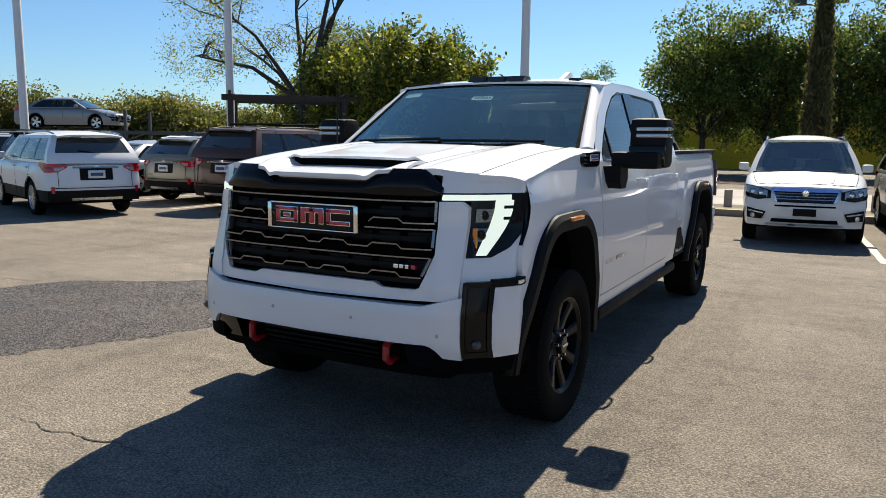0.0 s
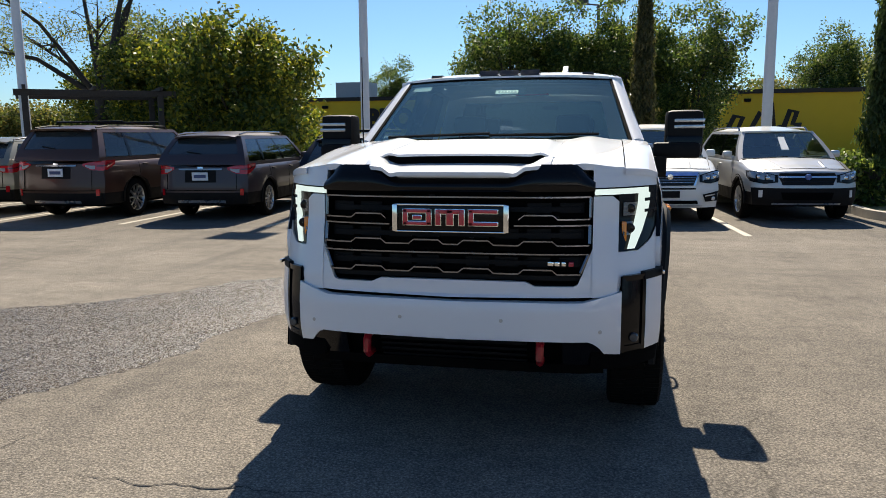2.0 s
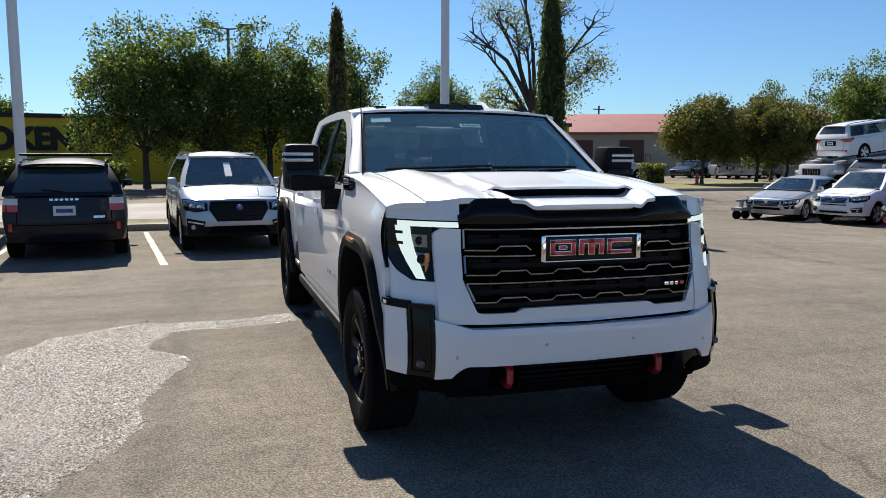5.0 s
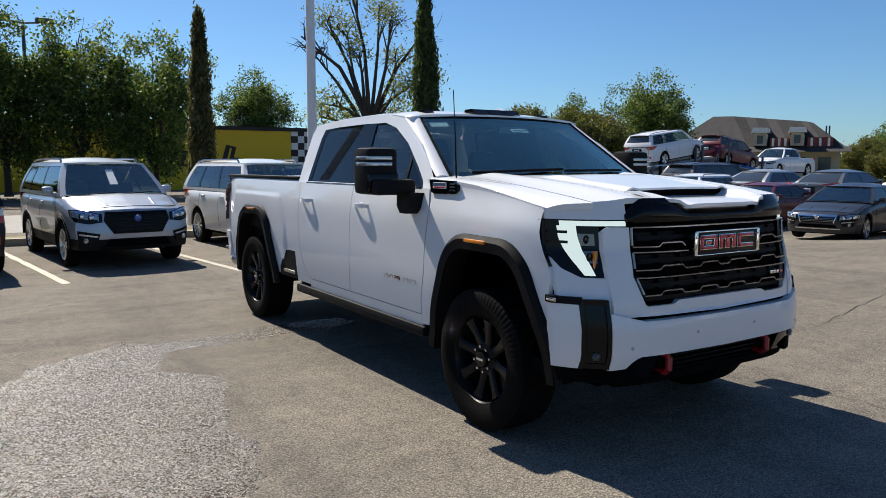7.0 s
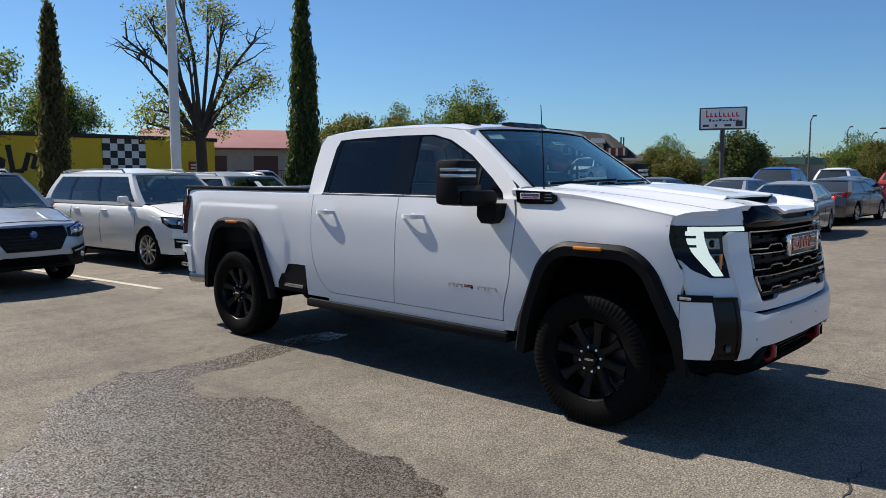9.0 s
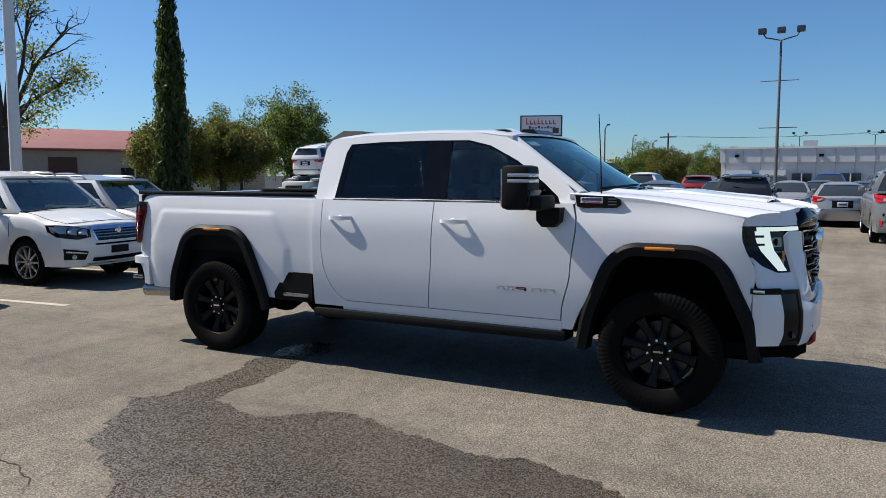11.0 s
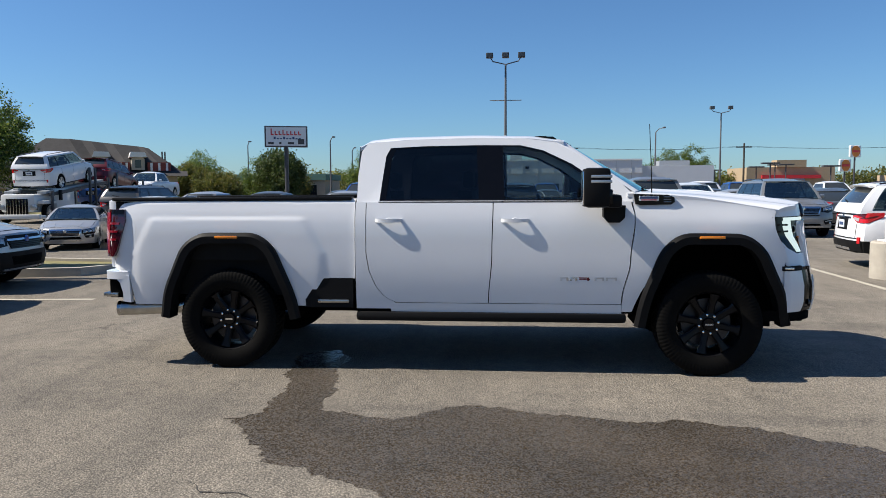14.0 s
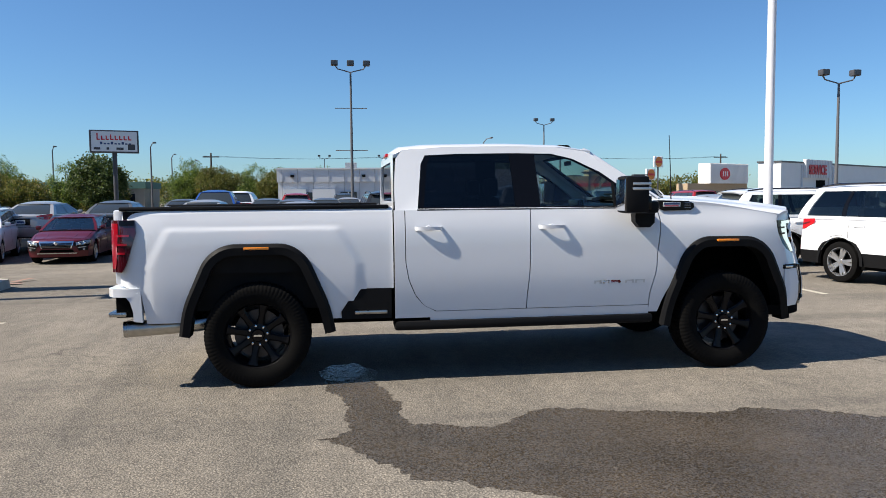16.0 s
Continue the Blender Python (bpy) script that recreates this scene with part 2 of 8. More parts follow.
    def patch(self, fn, nu, nv, inward=None, mi=0):
        """A sheet fn(u, v) -> point; inward gives it a thickness."""
        v = [tuple(fn(i / nu, j / nv)) for j in range(nv + 1) for i in range(nu + 1)]
        w = nu + 1
        f = [(j * w + i, j * w + i + 1, (j + 1) * w + i + 1, (j + 1) * w + i) for j in range(nv) for i in range(nu)]
        if inward:
            o = len(v)
            v = v + [(p[0] + inward[0], p[1] + inward[1], p[2] + inward[2]) for p in v]
            f += [tuple(k + o for k in reversed(q)) for q in f]
            rim = [i for i in range(w)] + [j * w + nu for j in range(1, nv + 1)] + [nv * w + i for i in range(nu - 1, -1, -1)] + [j * w for j in range(nv - 1, 0, -1)]
            for a, b in zip(rim, rim[1:] + rim[:1]):
                f.append((b, a, a + o, b + o))
        return self.add(v, f, mi)

    def ring(self, outer, inner, mi=0):
        n = len(outer)
        return self.add(list(outer) + list(inner), [(i, (i + 1) % n, n + (i + 1) % n, n + i) for i in range(n)], mi)

    def mirrored(self):
        o, nf = len(self.v), list(self.f)
        self.v += [(-x, y, z) for x, y, z in self.v]
        self.f += [tuple(i + o for i in reversed(f)) for f in nf]
        self.mi += list(self.mi)
        return self

    def flip(self):
        g = Geo()
        g.v = [(-x, y, z) for x, y, z in self.v]
        g.f = [tuple(reversed(f)) for f in self.f]
        g.mi = list(self.mi)
        return g

    def mesh(self, name, mats, smooth=35, fix=True):
        me = bpy.data.meshes.new(name)
        me.from_pydata(self.v, [], self.f)
        for m in (mats if isinstance(mats, (list, tuple)) else [mats]):
            me.materials.append(m)
        if any(self.mi):
            me.polygons.foreach_set("material_index", self.mi)
        if fix and len(self.f) < 20000:
            bm = bmesh.new()
            bm.from_mesh(me)
            bmesh.ops.recalc_face_normals(bm, faces=bm.faces)
            bm.to_mesh(me)
            bm.free()
        if smooth:
            me.polygons.foreach_set("use_smooth", [True] * len(me.polygons))
            me.set_sharp_from_angle(angle=radians(smooth))
        return me

    def obj(self, name, mats, parent=None, label="", smooth=35, at=None, fix=True):
        ob = new(name, self.mesh(name, mats, smooth, fix))
        if parent is not None:
            ob.parent = parent
        if at is not None:
            ob.matrix_basis = at if isinstance(at, Matrix) else Matrix.Translation(at)
        return tagged(ob, label)


def lerp(a, b, t):
    return a + (b - a) * t


def interp(x, pts):
    """Piecewise linear through (x, y) points."""
    if x <= pts[0][0]:
        return pts[0][1]
    for (x0, y0), (x1, y1) in zip(pts, pts[1:]):
        if x <= x1:
            return lerp(y0, y1, (x - x0) / (x1 - x0))
    return pts[-1][1]


def soft(x, pts):
    """The same with eased steps."""
    if x <= pts[0][0]:
        return pts[0][1]
    for (x0, y0), (x1, y1) in zip(pts, pts[1:]):
        if x <= x1:
            t = (x - x0) / (x1 - x0)
            return lerp(y0, y1, t * t * (3 - 2 * t))
    return pts[-1][1]


def spline(x, pts):
    """A smooth curve through (x, y) points."""
    n = len(pts)
    if x <= pts[0][0]:
        return pts[0][1]
    if x >= pts[-1][0]:
        return pts[-1][1]
    i = max(k for k in range(n - 1) if pts[k][0] <= x)

    def slope(k):
        if k == 0:
            return (pts[1][1] - pts[0][1]) / (pts[1][0] - pts[0][0])
        if k == n - 1:
            return (pts[-1][1] - pts[-2][1]) / (pts[-1][0] - pts[-2][0])
        return (pts[k + 1][1] - pts[k - 1][1]) / (pts[k + 1][0] - pts[k - 1][0])
    h = pts[i + 1][0] - pts[i][0]
    t = (x - pts[i][0]) / h
    a, b = pts[i][1], pts[i + 1][1]
    return (2 * t ** 3 - 3 * t * t + 1) * a + (t ** 3 - 2 * t * t + t) * h * slope(i) + (3 * t * t - 2 * t ** 3) * b + (t ** 3 - t * t) * h * slope(i + 1)


def thing(name, label, category, group="", kind="", at=None):
    ob = new(name)
    ob.empty_display_size = 0.2
    if at is not None:
        ob.matrix_basis = at
    return tagged(ob, label, category, group, kind)

# ---- the white pickup truck (front axle at y = 0, nose towards -y) ----
WB = 4.035
SIDE = [(0.40, 0.962), (0.60, 0.990), (0.85, 1.010), (1.12, 1.008), (1.25, 1.000), (1.34, 0.986), (1.42, 0.968), (1.48, 0.955)]


def side_x(y, z):
    """Half width of the body's flank."""
    w = spline(z, SIDE)
    return w - 0.05 * max(0.0, min(1.0, (-0.15 - y) / 0.55)) ** 2 - 0.03 * max(0.0, (y - 4.7) / 0.4) ** 2


def nose_y(x, z=1.1):
    """The nose's curve in plan."""
    lean = interp(z, [(0.4, 0.05), (0.60, -0.03), (0.75, -0.05), (0.80, 0.0), (1.10, 0.0), (1.30, 0.02), (1.42, 0.05)])
    a = min(1.2, abs(x) / 0.98)
    return -0.915 + lerp(0.31 * a ** 6, 0.40 * a ** 4, min(1.0, max(0.0, (z - 0.86) / 0.28))) + lean


def hood_z(x, y):
    c = spline(y, [(-0.95, 1.375), (-0.55, 1.436), (0.0, 1.488), (0.60, 1.525)])
    crown = 0.010 * (1 - min(1.0, abs(x) / 0.5) ** 2) - 0.034 * soft(abs(x), [(0, 1), (0.34, 1), (0.44, 0)]) * soft(y, [(-0.95, 1), (-0.45, 1), (0.25, 0)])
    ridge = 0.020 * math.exp(-((abs(x) - 0.60) / 0.10) ** 2)
    a = abs(x)
    drop = spline(a, [(0.0, 0.0), (0.50, 0.0), (0.66, 0.004), (0.80, 0.020), (0.90, 0.040), (0.945, 0.060), (0.97, 0.080)])
    return c + crown + ridge - drop * soft(y, [(-0.60, 1.15), (0.28, 0.42)])


def rounded(pts, r=0.16, n=6):
    """A path with its corners rounded off."""
    P = [Vector(p) for p in pts]
    out = [tuple(P[0])]
    for a, b, c in zip(P, P[1:], P[2:]):
        k = min(r, (a - b).length * 0.48, (c - b).length * 0.48)
        p, q = b + (a - b).normalized() * k, b + (c - b).normalized() * k
        for i in range(n + 1):
            t = i / n
            out.append(tuple(p * (1 - t) ** 2 + b * 2 * t * (1 - t) + q * t * t))
    return out + [tuple(P[-1])]


FARCH = rounded([(-0.640, 0.42), (-0.605, 0.64), (-0.415, 1.045), (-0.27, 1.150), (0.23, 1.155), (0.375, 1.04), (0.535, 0.64), (0.580, 0.40)])
RARCH = rounded([(WB - 0.610, 0.44), (WB - 0.565, 0.66), (WB - 0.40, 1.05), (WB - 0.26, 1.155), (WB + 0.24, 1.155), (WB + 0.385, 1.06), (WB + 0.565, 0.66), (WB + 0.60, 0.44)])


def arch_low(y, arch, sill):
    if y <= arch[0][0] or y >= arch[-1][0]:
        return sill
    return max(sill, interp(y, arch))


def window_pt(y, z, off=0.0):
    """A point on the cab's side above the belt, side +x."""
    return (0.966 - (z - 1.42) * 0.33 + off, y, z)


truck = thing("pickup_truck", "shiny white crew cab pickup truck with black wheels and trim", "pickup truck")


def both(g, name, mats, label="", smooth=35):
    """The part on both flanks, as two meshes."""
    a = g.obj(name, mats, truck, label, smooth)
    b = g.flip().obj(name, mats, truck, label, smooth)
    return a, b


def column_panel(y0, y1, low, top, n, m, x_of, thick=0.03):
    def fn(u, v):
        y = lerp(y0, y1, u)
        z = lerp(low(y), top(y), v)
        return (x_of(y, z), y, z)
    return Geo().patch(fn, n, m, (-thick, 0, 0))


# flanks
def fender_front(z):
    return interp(z, [(0.4, -0.55), (0.85, -0.575), (1.00, -0.595), (1.05, -0.580), (1.14, -0.515), (1.22, -0.462), (1.30, -0.457), (1.40, -0.50)])


def door_edge(z):
    return soft(z, [(0.55, 0.705), (0.62, 0.70), (0.95, 0.635), (1.30, 0.600), (1.45, 0.63)])


def fender_fn(u, v):
    yt = lerp(-0.62, 0.62, u)
    lo = arch_low(yt, FARCH, 0.52)
    hi = hood_z(0.955, yt)
    z = lerp(lo, hi, v)
    y = yt
    if u > 0.8:
        y = lerp(yt, door_edge(z) - 0.006, ((u - 0.8) / 0.2) ** 3)
    if u < 0.12:
        y = lerp(max(fender_front(z), -0.80), yt, u / 0.12)
    x = side_x(y, z)
    t = max(0.0, (z - 1.22) / max(0.02, hi - 1.22))
    x = lerp(x, 0.955, t ** 2.2)
    return (x, y, z)


both(Geo().patch(fender_fn, 60, 18, (-0.03, 0, 0)), "front_fender", M_WHITE)


def door_fn(yl, yr, z0, z1):
    def fn(u, v):
        z = lerp(z0, z1, v)
        y = lerp(yl(z), yr(z), u)
        return (side_x(y, z), y, z)
    return fn


def mid_edge(z):
    return soft(z, [(0.58, 1.795), (1.0, 1.765), (1.45, 1.755)])


def rear_edge(z):
    return interp(z, [(0.58, 2.56), (0.60, 2.62), (0.64, 2.68), (0.72, 2.745), (0.85, 2.80), (1.0, 2.825), (1.45, 2.825)])


fd = both(Geo().patch(door_fn(lambda z: door_edge(z) + 0.004, lambda z: mid_edge(z) - 0.004, 0.585, 1.43), 30, 24, (-0.04, 0, 0)), "front_door", M_WHITE)
rd = both(Geo().patch(door_fn(lambda z: mid_edge(z) + 0.004, lambda z: rear_edge(z) - 0.004, 0.585, 1.43), 30, 30, (-0.04, 0, 0)), "rear_door", M_WHITE)
# cab pillar behind the rear door and sill
both(Geo().patch(door_fn(lambda z: rear_edge(z) + 0.003, lambda z: 2.915, 0.53, 1.43), 8, 30, (-0.04, 0, 0)), "cab_corner", M_WHITE)
both(Geo().patch(door_fn(lambda z: 0.70, lambda z: 2.62, 0.505, 0.580), 20, 4, (-0.05, 0, 0)), "sill", M_WHITE)
both(Geo().box(0.60, 0.945, 0.60, 2.93, 0.50, 1.41), "door_frame", M_SEALSHADE)


# bed sides
def bed_fn(u, v):
    y = lerp(2.926, 5.10, u)
    lo = arch_low(y, RARCH, 0.545)
    if y < 3.34:
        lo = max(lo, interp(y, [(2.94, 0.785), (3.20, 0.785), (3.34, 0.56)]))
    if y > 4.90:
        lo = max(lo, interp(y, [(4.90, 0.545), (4.935, 0.80), (5.10, 0.86)]))
    z = lerp(lo, 1.462, v)
    # the swelling over the wheel
    s = soft((y - WB if y > WB else (WB - y) * 0.86) + 0.50 * max(0.0, z - 1.0), [(0.0, 1.0), (0.79 if y > WB else 0.67, 1.0), (0.885 if y > WB else 0.765, 0.0)]) * soft(z, [(0.9, 1.0), (1.275, 1.0), (1.318, 0.0)])
    x = side_x(y, z) - 0.022 + 0.008 * s
    if z > 1.43:
        x -= (z - 1.43) * 0.6
    if y > 5.0:
        x -= 0.05 * ((y - 5.0) / 0.1) ** 2
    return (x, y, z)


both(Geo().patch(bed_fn, 130, 70, (-0.05, 0, 0)), "bed_side", M_WHITE)
Geo().box(-0.86, 0.86, 2.95, 5.08, 0.62, 0.95).obj("bed_floor", M_TRIM, truck)
Geo().box(-0.93, 0.93, 2.935, 2.99, 0.70, 1.45).obj("bed_bulkhead", M_TRIM, truck)
both(Geo().box(0.80, 0.93, 2.95, 5.06, 0.93, 1.44), "bed_liner", M_TRIM)
both(Geo().box(0.83, 0.945, 2.955, 5.09, 1.445, 1.478, 0.012), "bed_rail", M_TRIM, "black bed rail cap")
Geo().box(-0.90, 0.90, 5.06, 5.145, 0.86, 1.455, 0.02).obj("tailgate", M_WHITE, truck)
# corner step in the bed side
g = Geo().box(0.84, 0.955, 2.95, 3.32, 0.53, 0.79).obj("step_well", M_SEALSHADE, truck)
g = Geo().prism([(2.945, 0.535), (3.355, 0.535), (3.36, 0.60), (3.23, 0.795), (2.945, 0.795)], "x", 0.955, 0.985)
both(g, "step_surround", M_TRIM)
both(Geo().box(0.94, 1.0, 2.98, 3.25, 0.575, 0.605, 0.01), "step_tread", M_STEEL, "bright corner step")


# black flares round the wheel arches
def flare(arch, name):
    rows = []
    for i, (y, z) in enumerate(arch):
        p, q = Vector(arch[max(0, i - 1)]), Vector(arch[min(len(arch) - 1, i + 1)])
        t = (q - p).normalized()
        n = Vector((t.y, -t.x))
        xs = side_x(y, max(z, 0.5))
        o = Vector((y, z)) - n * 0.020
        i1 = Vector((y, z)) + n * 0.010
        i2 = Vector((y, z)) + n * 0.070
        rows.append([(xs - 0.004, *o), (xs + 0.020, o.x + n.x * 0.004, o.y + n.y * 0.004), (xs + 0.040, *i1), (xs + 0.036, *i2), (xs - 0.12, i2.x, i2.y)])
    v = [p for r in rows for p in r]
    k = len(rows[0])
    f = [(i * k + j, i * k + j + 1, (i + 1) * k + j + 1, (i + 1) * k + j) for i in range(len(rows) - 1) for j in range(k - 1)]
    f += [tuple(range(k)), tuple(range((len(rows) - 1) * k, len(rows) * k))]
    both(Geo().add(v, f), name, M_TRIM, "black plastic wheel arch flare", 30)
    # wheel well liner, its deep shade put into the near-black colour
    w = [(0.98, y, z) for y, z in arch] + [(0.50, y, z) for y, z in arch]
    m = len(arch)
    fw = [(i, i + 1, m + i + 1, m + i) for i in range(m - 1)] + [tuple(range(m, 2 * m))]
    both(Geo().add(w, fw), "wheel_well", M_SEALSHADE)


flare(FARCH, "front_flare")
flare(RARCH, "rear_flare")
for y0, arch in ((0.0, FARCH), (WB - 0.01, RARCH)):
    both(Geo().box(1.035, 1.062, y0 - 0.10, y0 + 0.10, 1.128, 1.150, 0.008), "side_marker", M_AMBER, "amber side marker lamp")
both(Geo().box(0.78, 1.005, 0.66, 2.92, 0.425, 0.505, 0.03), "running_board", M_TRIM)
# chassis coloured near-black to stand for the shade under the truck
Geo().box(-0.45, 0.45, -0.3, 5.0, 0.42, 0.62).box(-0.62, 0.62, -0.6, 0.5, 0.35, 0.60).obj("chassis", M_SEALSHADE, truck)
g = Geo().tube([(-0.95, WB, 0.42), (0.95, WB, 0.42)], 0.06, 10)
g.lathe([(0.01, -0.16), (0.17, -0.12), (0.2, 0), (0.17, 0.12), (0.01, 0.16)], "x", 16, (0, WB, 0.42))
g.obj("rear_axle", M_TRIM, truck)
g = Geo().tube([(-0.72, 4.35, 0.52), (-0.80, 4.6, 0.505), (-0.87, 5.10, 0.490)], 0.066, 18, caps=False)
g.tube([(-0.87, 5.10, 0.490), (-0.80, 4.6, 0.505)], 0.060, 18, caps=False)
g.obj("exhaust_pipe", M_STEEL, truck, "polished steel exhaust tip")
# rear bumper
g = Geo()
outer = [(-0.985, 4.94), (-0.992, 5.05), (-0.965, 5.15), (-0.88, 5.20), (0.88, 5.20), (0.965, 5.15), (0.992, 5.05), (0.985, 4.94)]
g.prism(outer, "z", 0.765, 0.832)
for s in (-1, 1):
    g.prism([(4.935, 0.80), (5.06, 0.78), (5.02, 0.73), (4.995, 0.64), (4.995, 0.57), (4.925, 0.56)], "x", s * 0.94, s * 0.988)
g.box(-0.70, 0.70, 5.13, 5.20, 0.58, 0.80, 0.02)
g.obj("rear_bumper", M_WHITE, truck)
Geo().box(-0.955, 0.955, 4.98, 5.13, 0.60, 0.775).obj("bumper_recess", M_SEALSHADE, truck)
for s in (-1, 1):
    Geo().box(s * 0.70 if s > 0 else -0.97, 0.97 if s > 0 else -0.70, 5.05, 5.19, 0.605, 0.645, 0.015).obj("bumper_step", M_STEEL, truck)
# tail lamps
for s in (-1, 1):
    def tail(u, v, s=s):
        z = lerp(0.965, 1.375, v)
        y = lerp(interp(v, [(0, 5.065), (0.15, 5.03), (0.75, 4.955), (1, 4.965)]), lerp(5.150, 5.165, v), u)
        x = side_x(4.90, z) - 0.006 - 0.085 * max(0.0, (y - 5.04) / 0.125) ** 2
        return (s * x, y, z)
    lamp = Geo().patch(tail, 8, 8, (-s * 0.04, 0, 0)).obj("tail_light", M_TAILDARK, truck, "dark red tail lamp with inner cells")
    Geo().patch(lambda u, v: tail(lerp(0.03, 0.60, u), lerp(0.90, 0.99, v)), 4, 2, (s * 0.006, 0, 0)).obj("lamp_cap", M_GLOSS, lamp)
    Geo().patch(lambda u, v: tail(lerp(0.66, 0.97, u), lerp(0.06, 0.94, v)), 4, 10, (s * 0.006, 0, 0)).obj("lamp_cell", M_TAILRED, lamp, "red lamp column")
    for k in range(3):
        Geo().patch(lambda u, v: tail(lerp(0.22, 0.68, u), lerp(0.34 + 0.17 * k, 0.385 + 0.17 * k, v)), 4, 2, (s * 0.007, 0, 0)).obj("lamp_bar", M_TAILRED, lamp)


# ---- nose ----
def nose(u0, u1, lo, hi, off=0.0, nu=24, nv=6, thick=0.03):
    """A sheet on the nose between two edges given over x."""
    def fn(u, v):
        x = lerp(u0, u1, u)
        z = lerp(lo(x) if callable(lo) else lo, hi(x) if callable(hi) else hi, v)
        return (x, nose_y(x, z) - off, z)
    return Geo().patch(fn, nu, nv, (0, thick, 0))


# hood, fender tops
def hood_fn(u, v):
    x = lerp(-0.795, 0.795, u)
    y = lerp(nose_y(x, 1.38) + 0.005, min(0.53, 0.31 + 0.22 * (x / 0.885) ** 2), v)
    return (x, y, hood_z(x, y))


Geo().patch(hood_fn, 64, 40, (0, 0, -0.03)).obj("hood", M_WHITE, truck, smooth=50)


def ftop_fn(u, v):
    x = lerp(0.801, 0.957, u)
    y = lerp(nose_y(x, 1.30) - 0.002, 0.66, v)
    return (x, y, hood_z(x, y) - 0.001)


both(Geo().patch(ftop_fn, 10, 40, (0, 0, -0.03)), "fender_top", M_WHITE, smooth=50)


def hoodfront(x):
    return hood_z(x, nose_y(x, 1.38)) + 0.001


both(nose(0.655, 0.955, 1.302, lambda x: max(1.304, hood_z(x, nose_y(x, 1.30)) + 0.001), 0.0, 20, 4), "hood_corner", M_WHITE, smooth=50)


# hood scoop
def scoop_fn(u, v):
    x = lerp(-0.46, 0.46, u)
    y = lerp(-0.60, 0.28, v)
    r = soft(abs(x), [(0.0, 1.0), (0.37, 1.0), (0.455, 0.0)]) * soft(y, [(-0.60, 1.0), (-0.06, 0.75), (0.28, 0.0)])
    return (x, y, hood_z(x, y) + 0.003 + 0.048 * r)


scoop = Geo().patch(scoop_fn, 40, 24, (0, 0, -0.012)).obj("hood_scoop", M_WHITE, truck, smooth=50)
Geo().box(-0.40, 0.40, -0.585, -0.50, hood_z(0, -0.58) - 0.02, hood_z(0, -0.58) + 0.036).obj("scoop_opening", M_SEALSHADE, scoop, "black scoop opening")


def lip_fn(u, v):
    x = lerp(-0.455, 0.455, u)
    a = abs(x)
    yf = interp(a, [(0.0, -0.930), (0.27, -0.925), (0.345, -0.895), (0.40, -0.885), (0.455, -0.80)])
    y = lerp(yf, -0.60, v)
    zf = interp(a, [(0.0, 1.380), (0.25, 1.380), (0.30, 1.372), (0.345, 1.402), (0.455, 1.410)])
    dip = 0.016 * (1 - v) * v * 4
    back = hood_z(x, -0.60) + 0.004 - 0.018 * soft(a, [(0, 1), (0.36, 1), (0.41, 0)])
    return (x, y, lerp(zf, back, v ** 0.8) + dip)


Geo().patch(lip_fn, 56, 10, (0, 0, -0.018)).obj("scoop_lip", M_WHITE, scoop, smooth=30)
# black bug shield along the leading edge
Geo().patch(lambda u, v: (lerp(-0.665, 0.665, u), nose_y(lerp(-0.665, 0.665, u), 1.3) - 0.012 - 0.02 * math.sin(v * 2.2) + 0.055 * v * v,
            lerp(1.287, interp(abs(lerp(-0.665, 0.665, u)), [(0, 1.352), (0.27, 1.352), (0.345, 1.392), (0.40, 1.412), (0.58, 1.412), (0.665, 1.335)]), v)), 60, 8, (0, 0.02, 0)).obj("hood_shield", M_GLOSS, truck, "gloss black hood deflector")


# grille
def gr_low(x):
    return interp(abs(x), [(0, 0.872), (0.36, 0.872), (0.39, 0.852), (0.585, 0.855), (0.60, 0.875), (0.655, 1.02)])


grille = nose(-0.655, 0.655, gr_low, 1.288, -0.045, 60, 8, 0.06).obj("grille", M_SEALSHADE, truck, "black grille with dark chrome bars")

def grille_bar(z0, wavy, xe, inner=0.0):
    """One horizontal bar; the lower edge of each row steps up and down."""
    pts = []
    if not wavy:
        pts = [(-xe, z0), (-0.3, z0), (0, z0), (0.3, z0), (xe, z0)]
    else:
        h = 0.020
        q = [(-xe, 0.0), (-0.53, 0.0), (-0.50, 0.0), (-0.475, 1.0), (-0.345, 1.0), (-0.32, 0.0), (-0.205, 0.0), (-0.18, 1.0), (-0.06, 1.0), (-0.035, 0.0)]
        q = q + [(-a, b) for a, b in reversed(q)]
        pts = [(a, z0 - 0.008 + h * b) for a, b in q]
    pts = [p for p in pts if abs(p[0]) >= inner]
    out = []
    for seg in ([p for p in pts if p[0] < 0], [p for p in pts if p[0] >= 0]) if inner else (pts,):
        out.append([(x, nose_y(x, z) - 0.012, z) for x, z in seg])
    return out


bars = [(1.262, False, 0.645, 0), (1.168, True, 0.645, 0.30), (1.132, False, 0.645, 0.30), (1.048, True, 0.643, 0), (1.000, False, 0.640, 0), (0.915, True, 0.605, 0)]
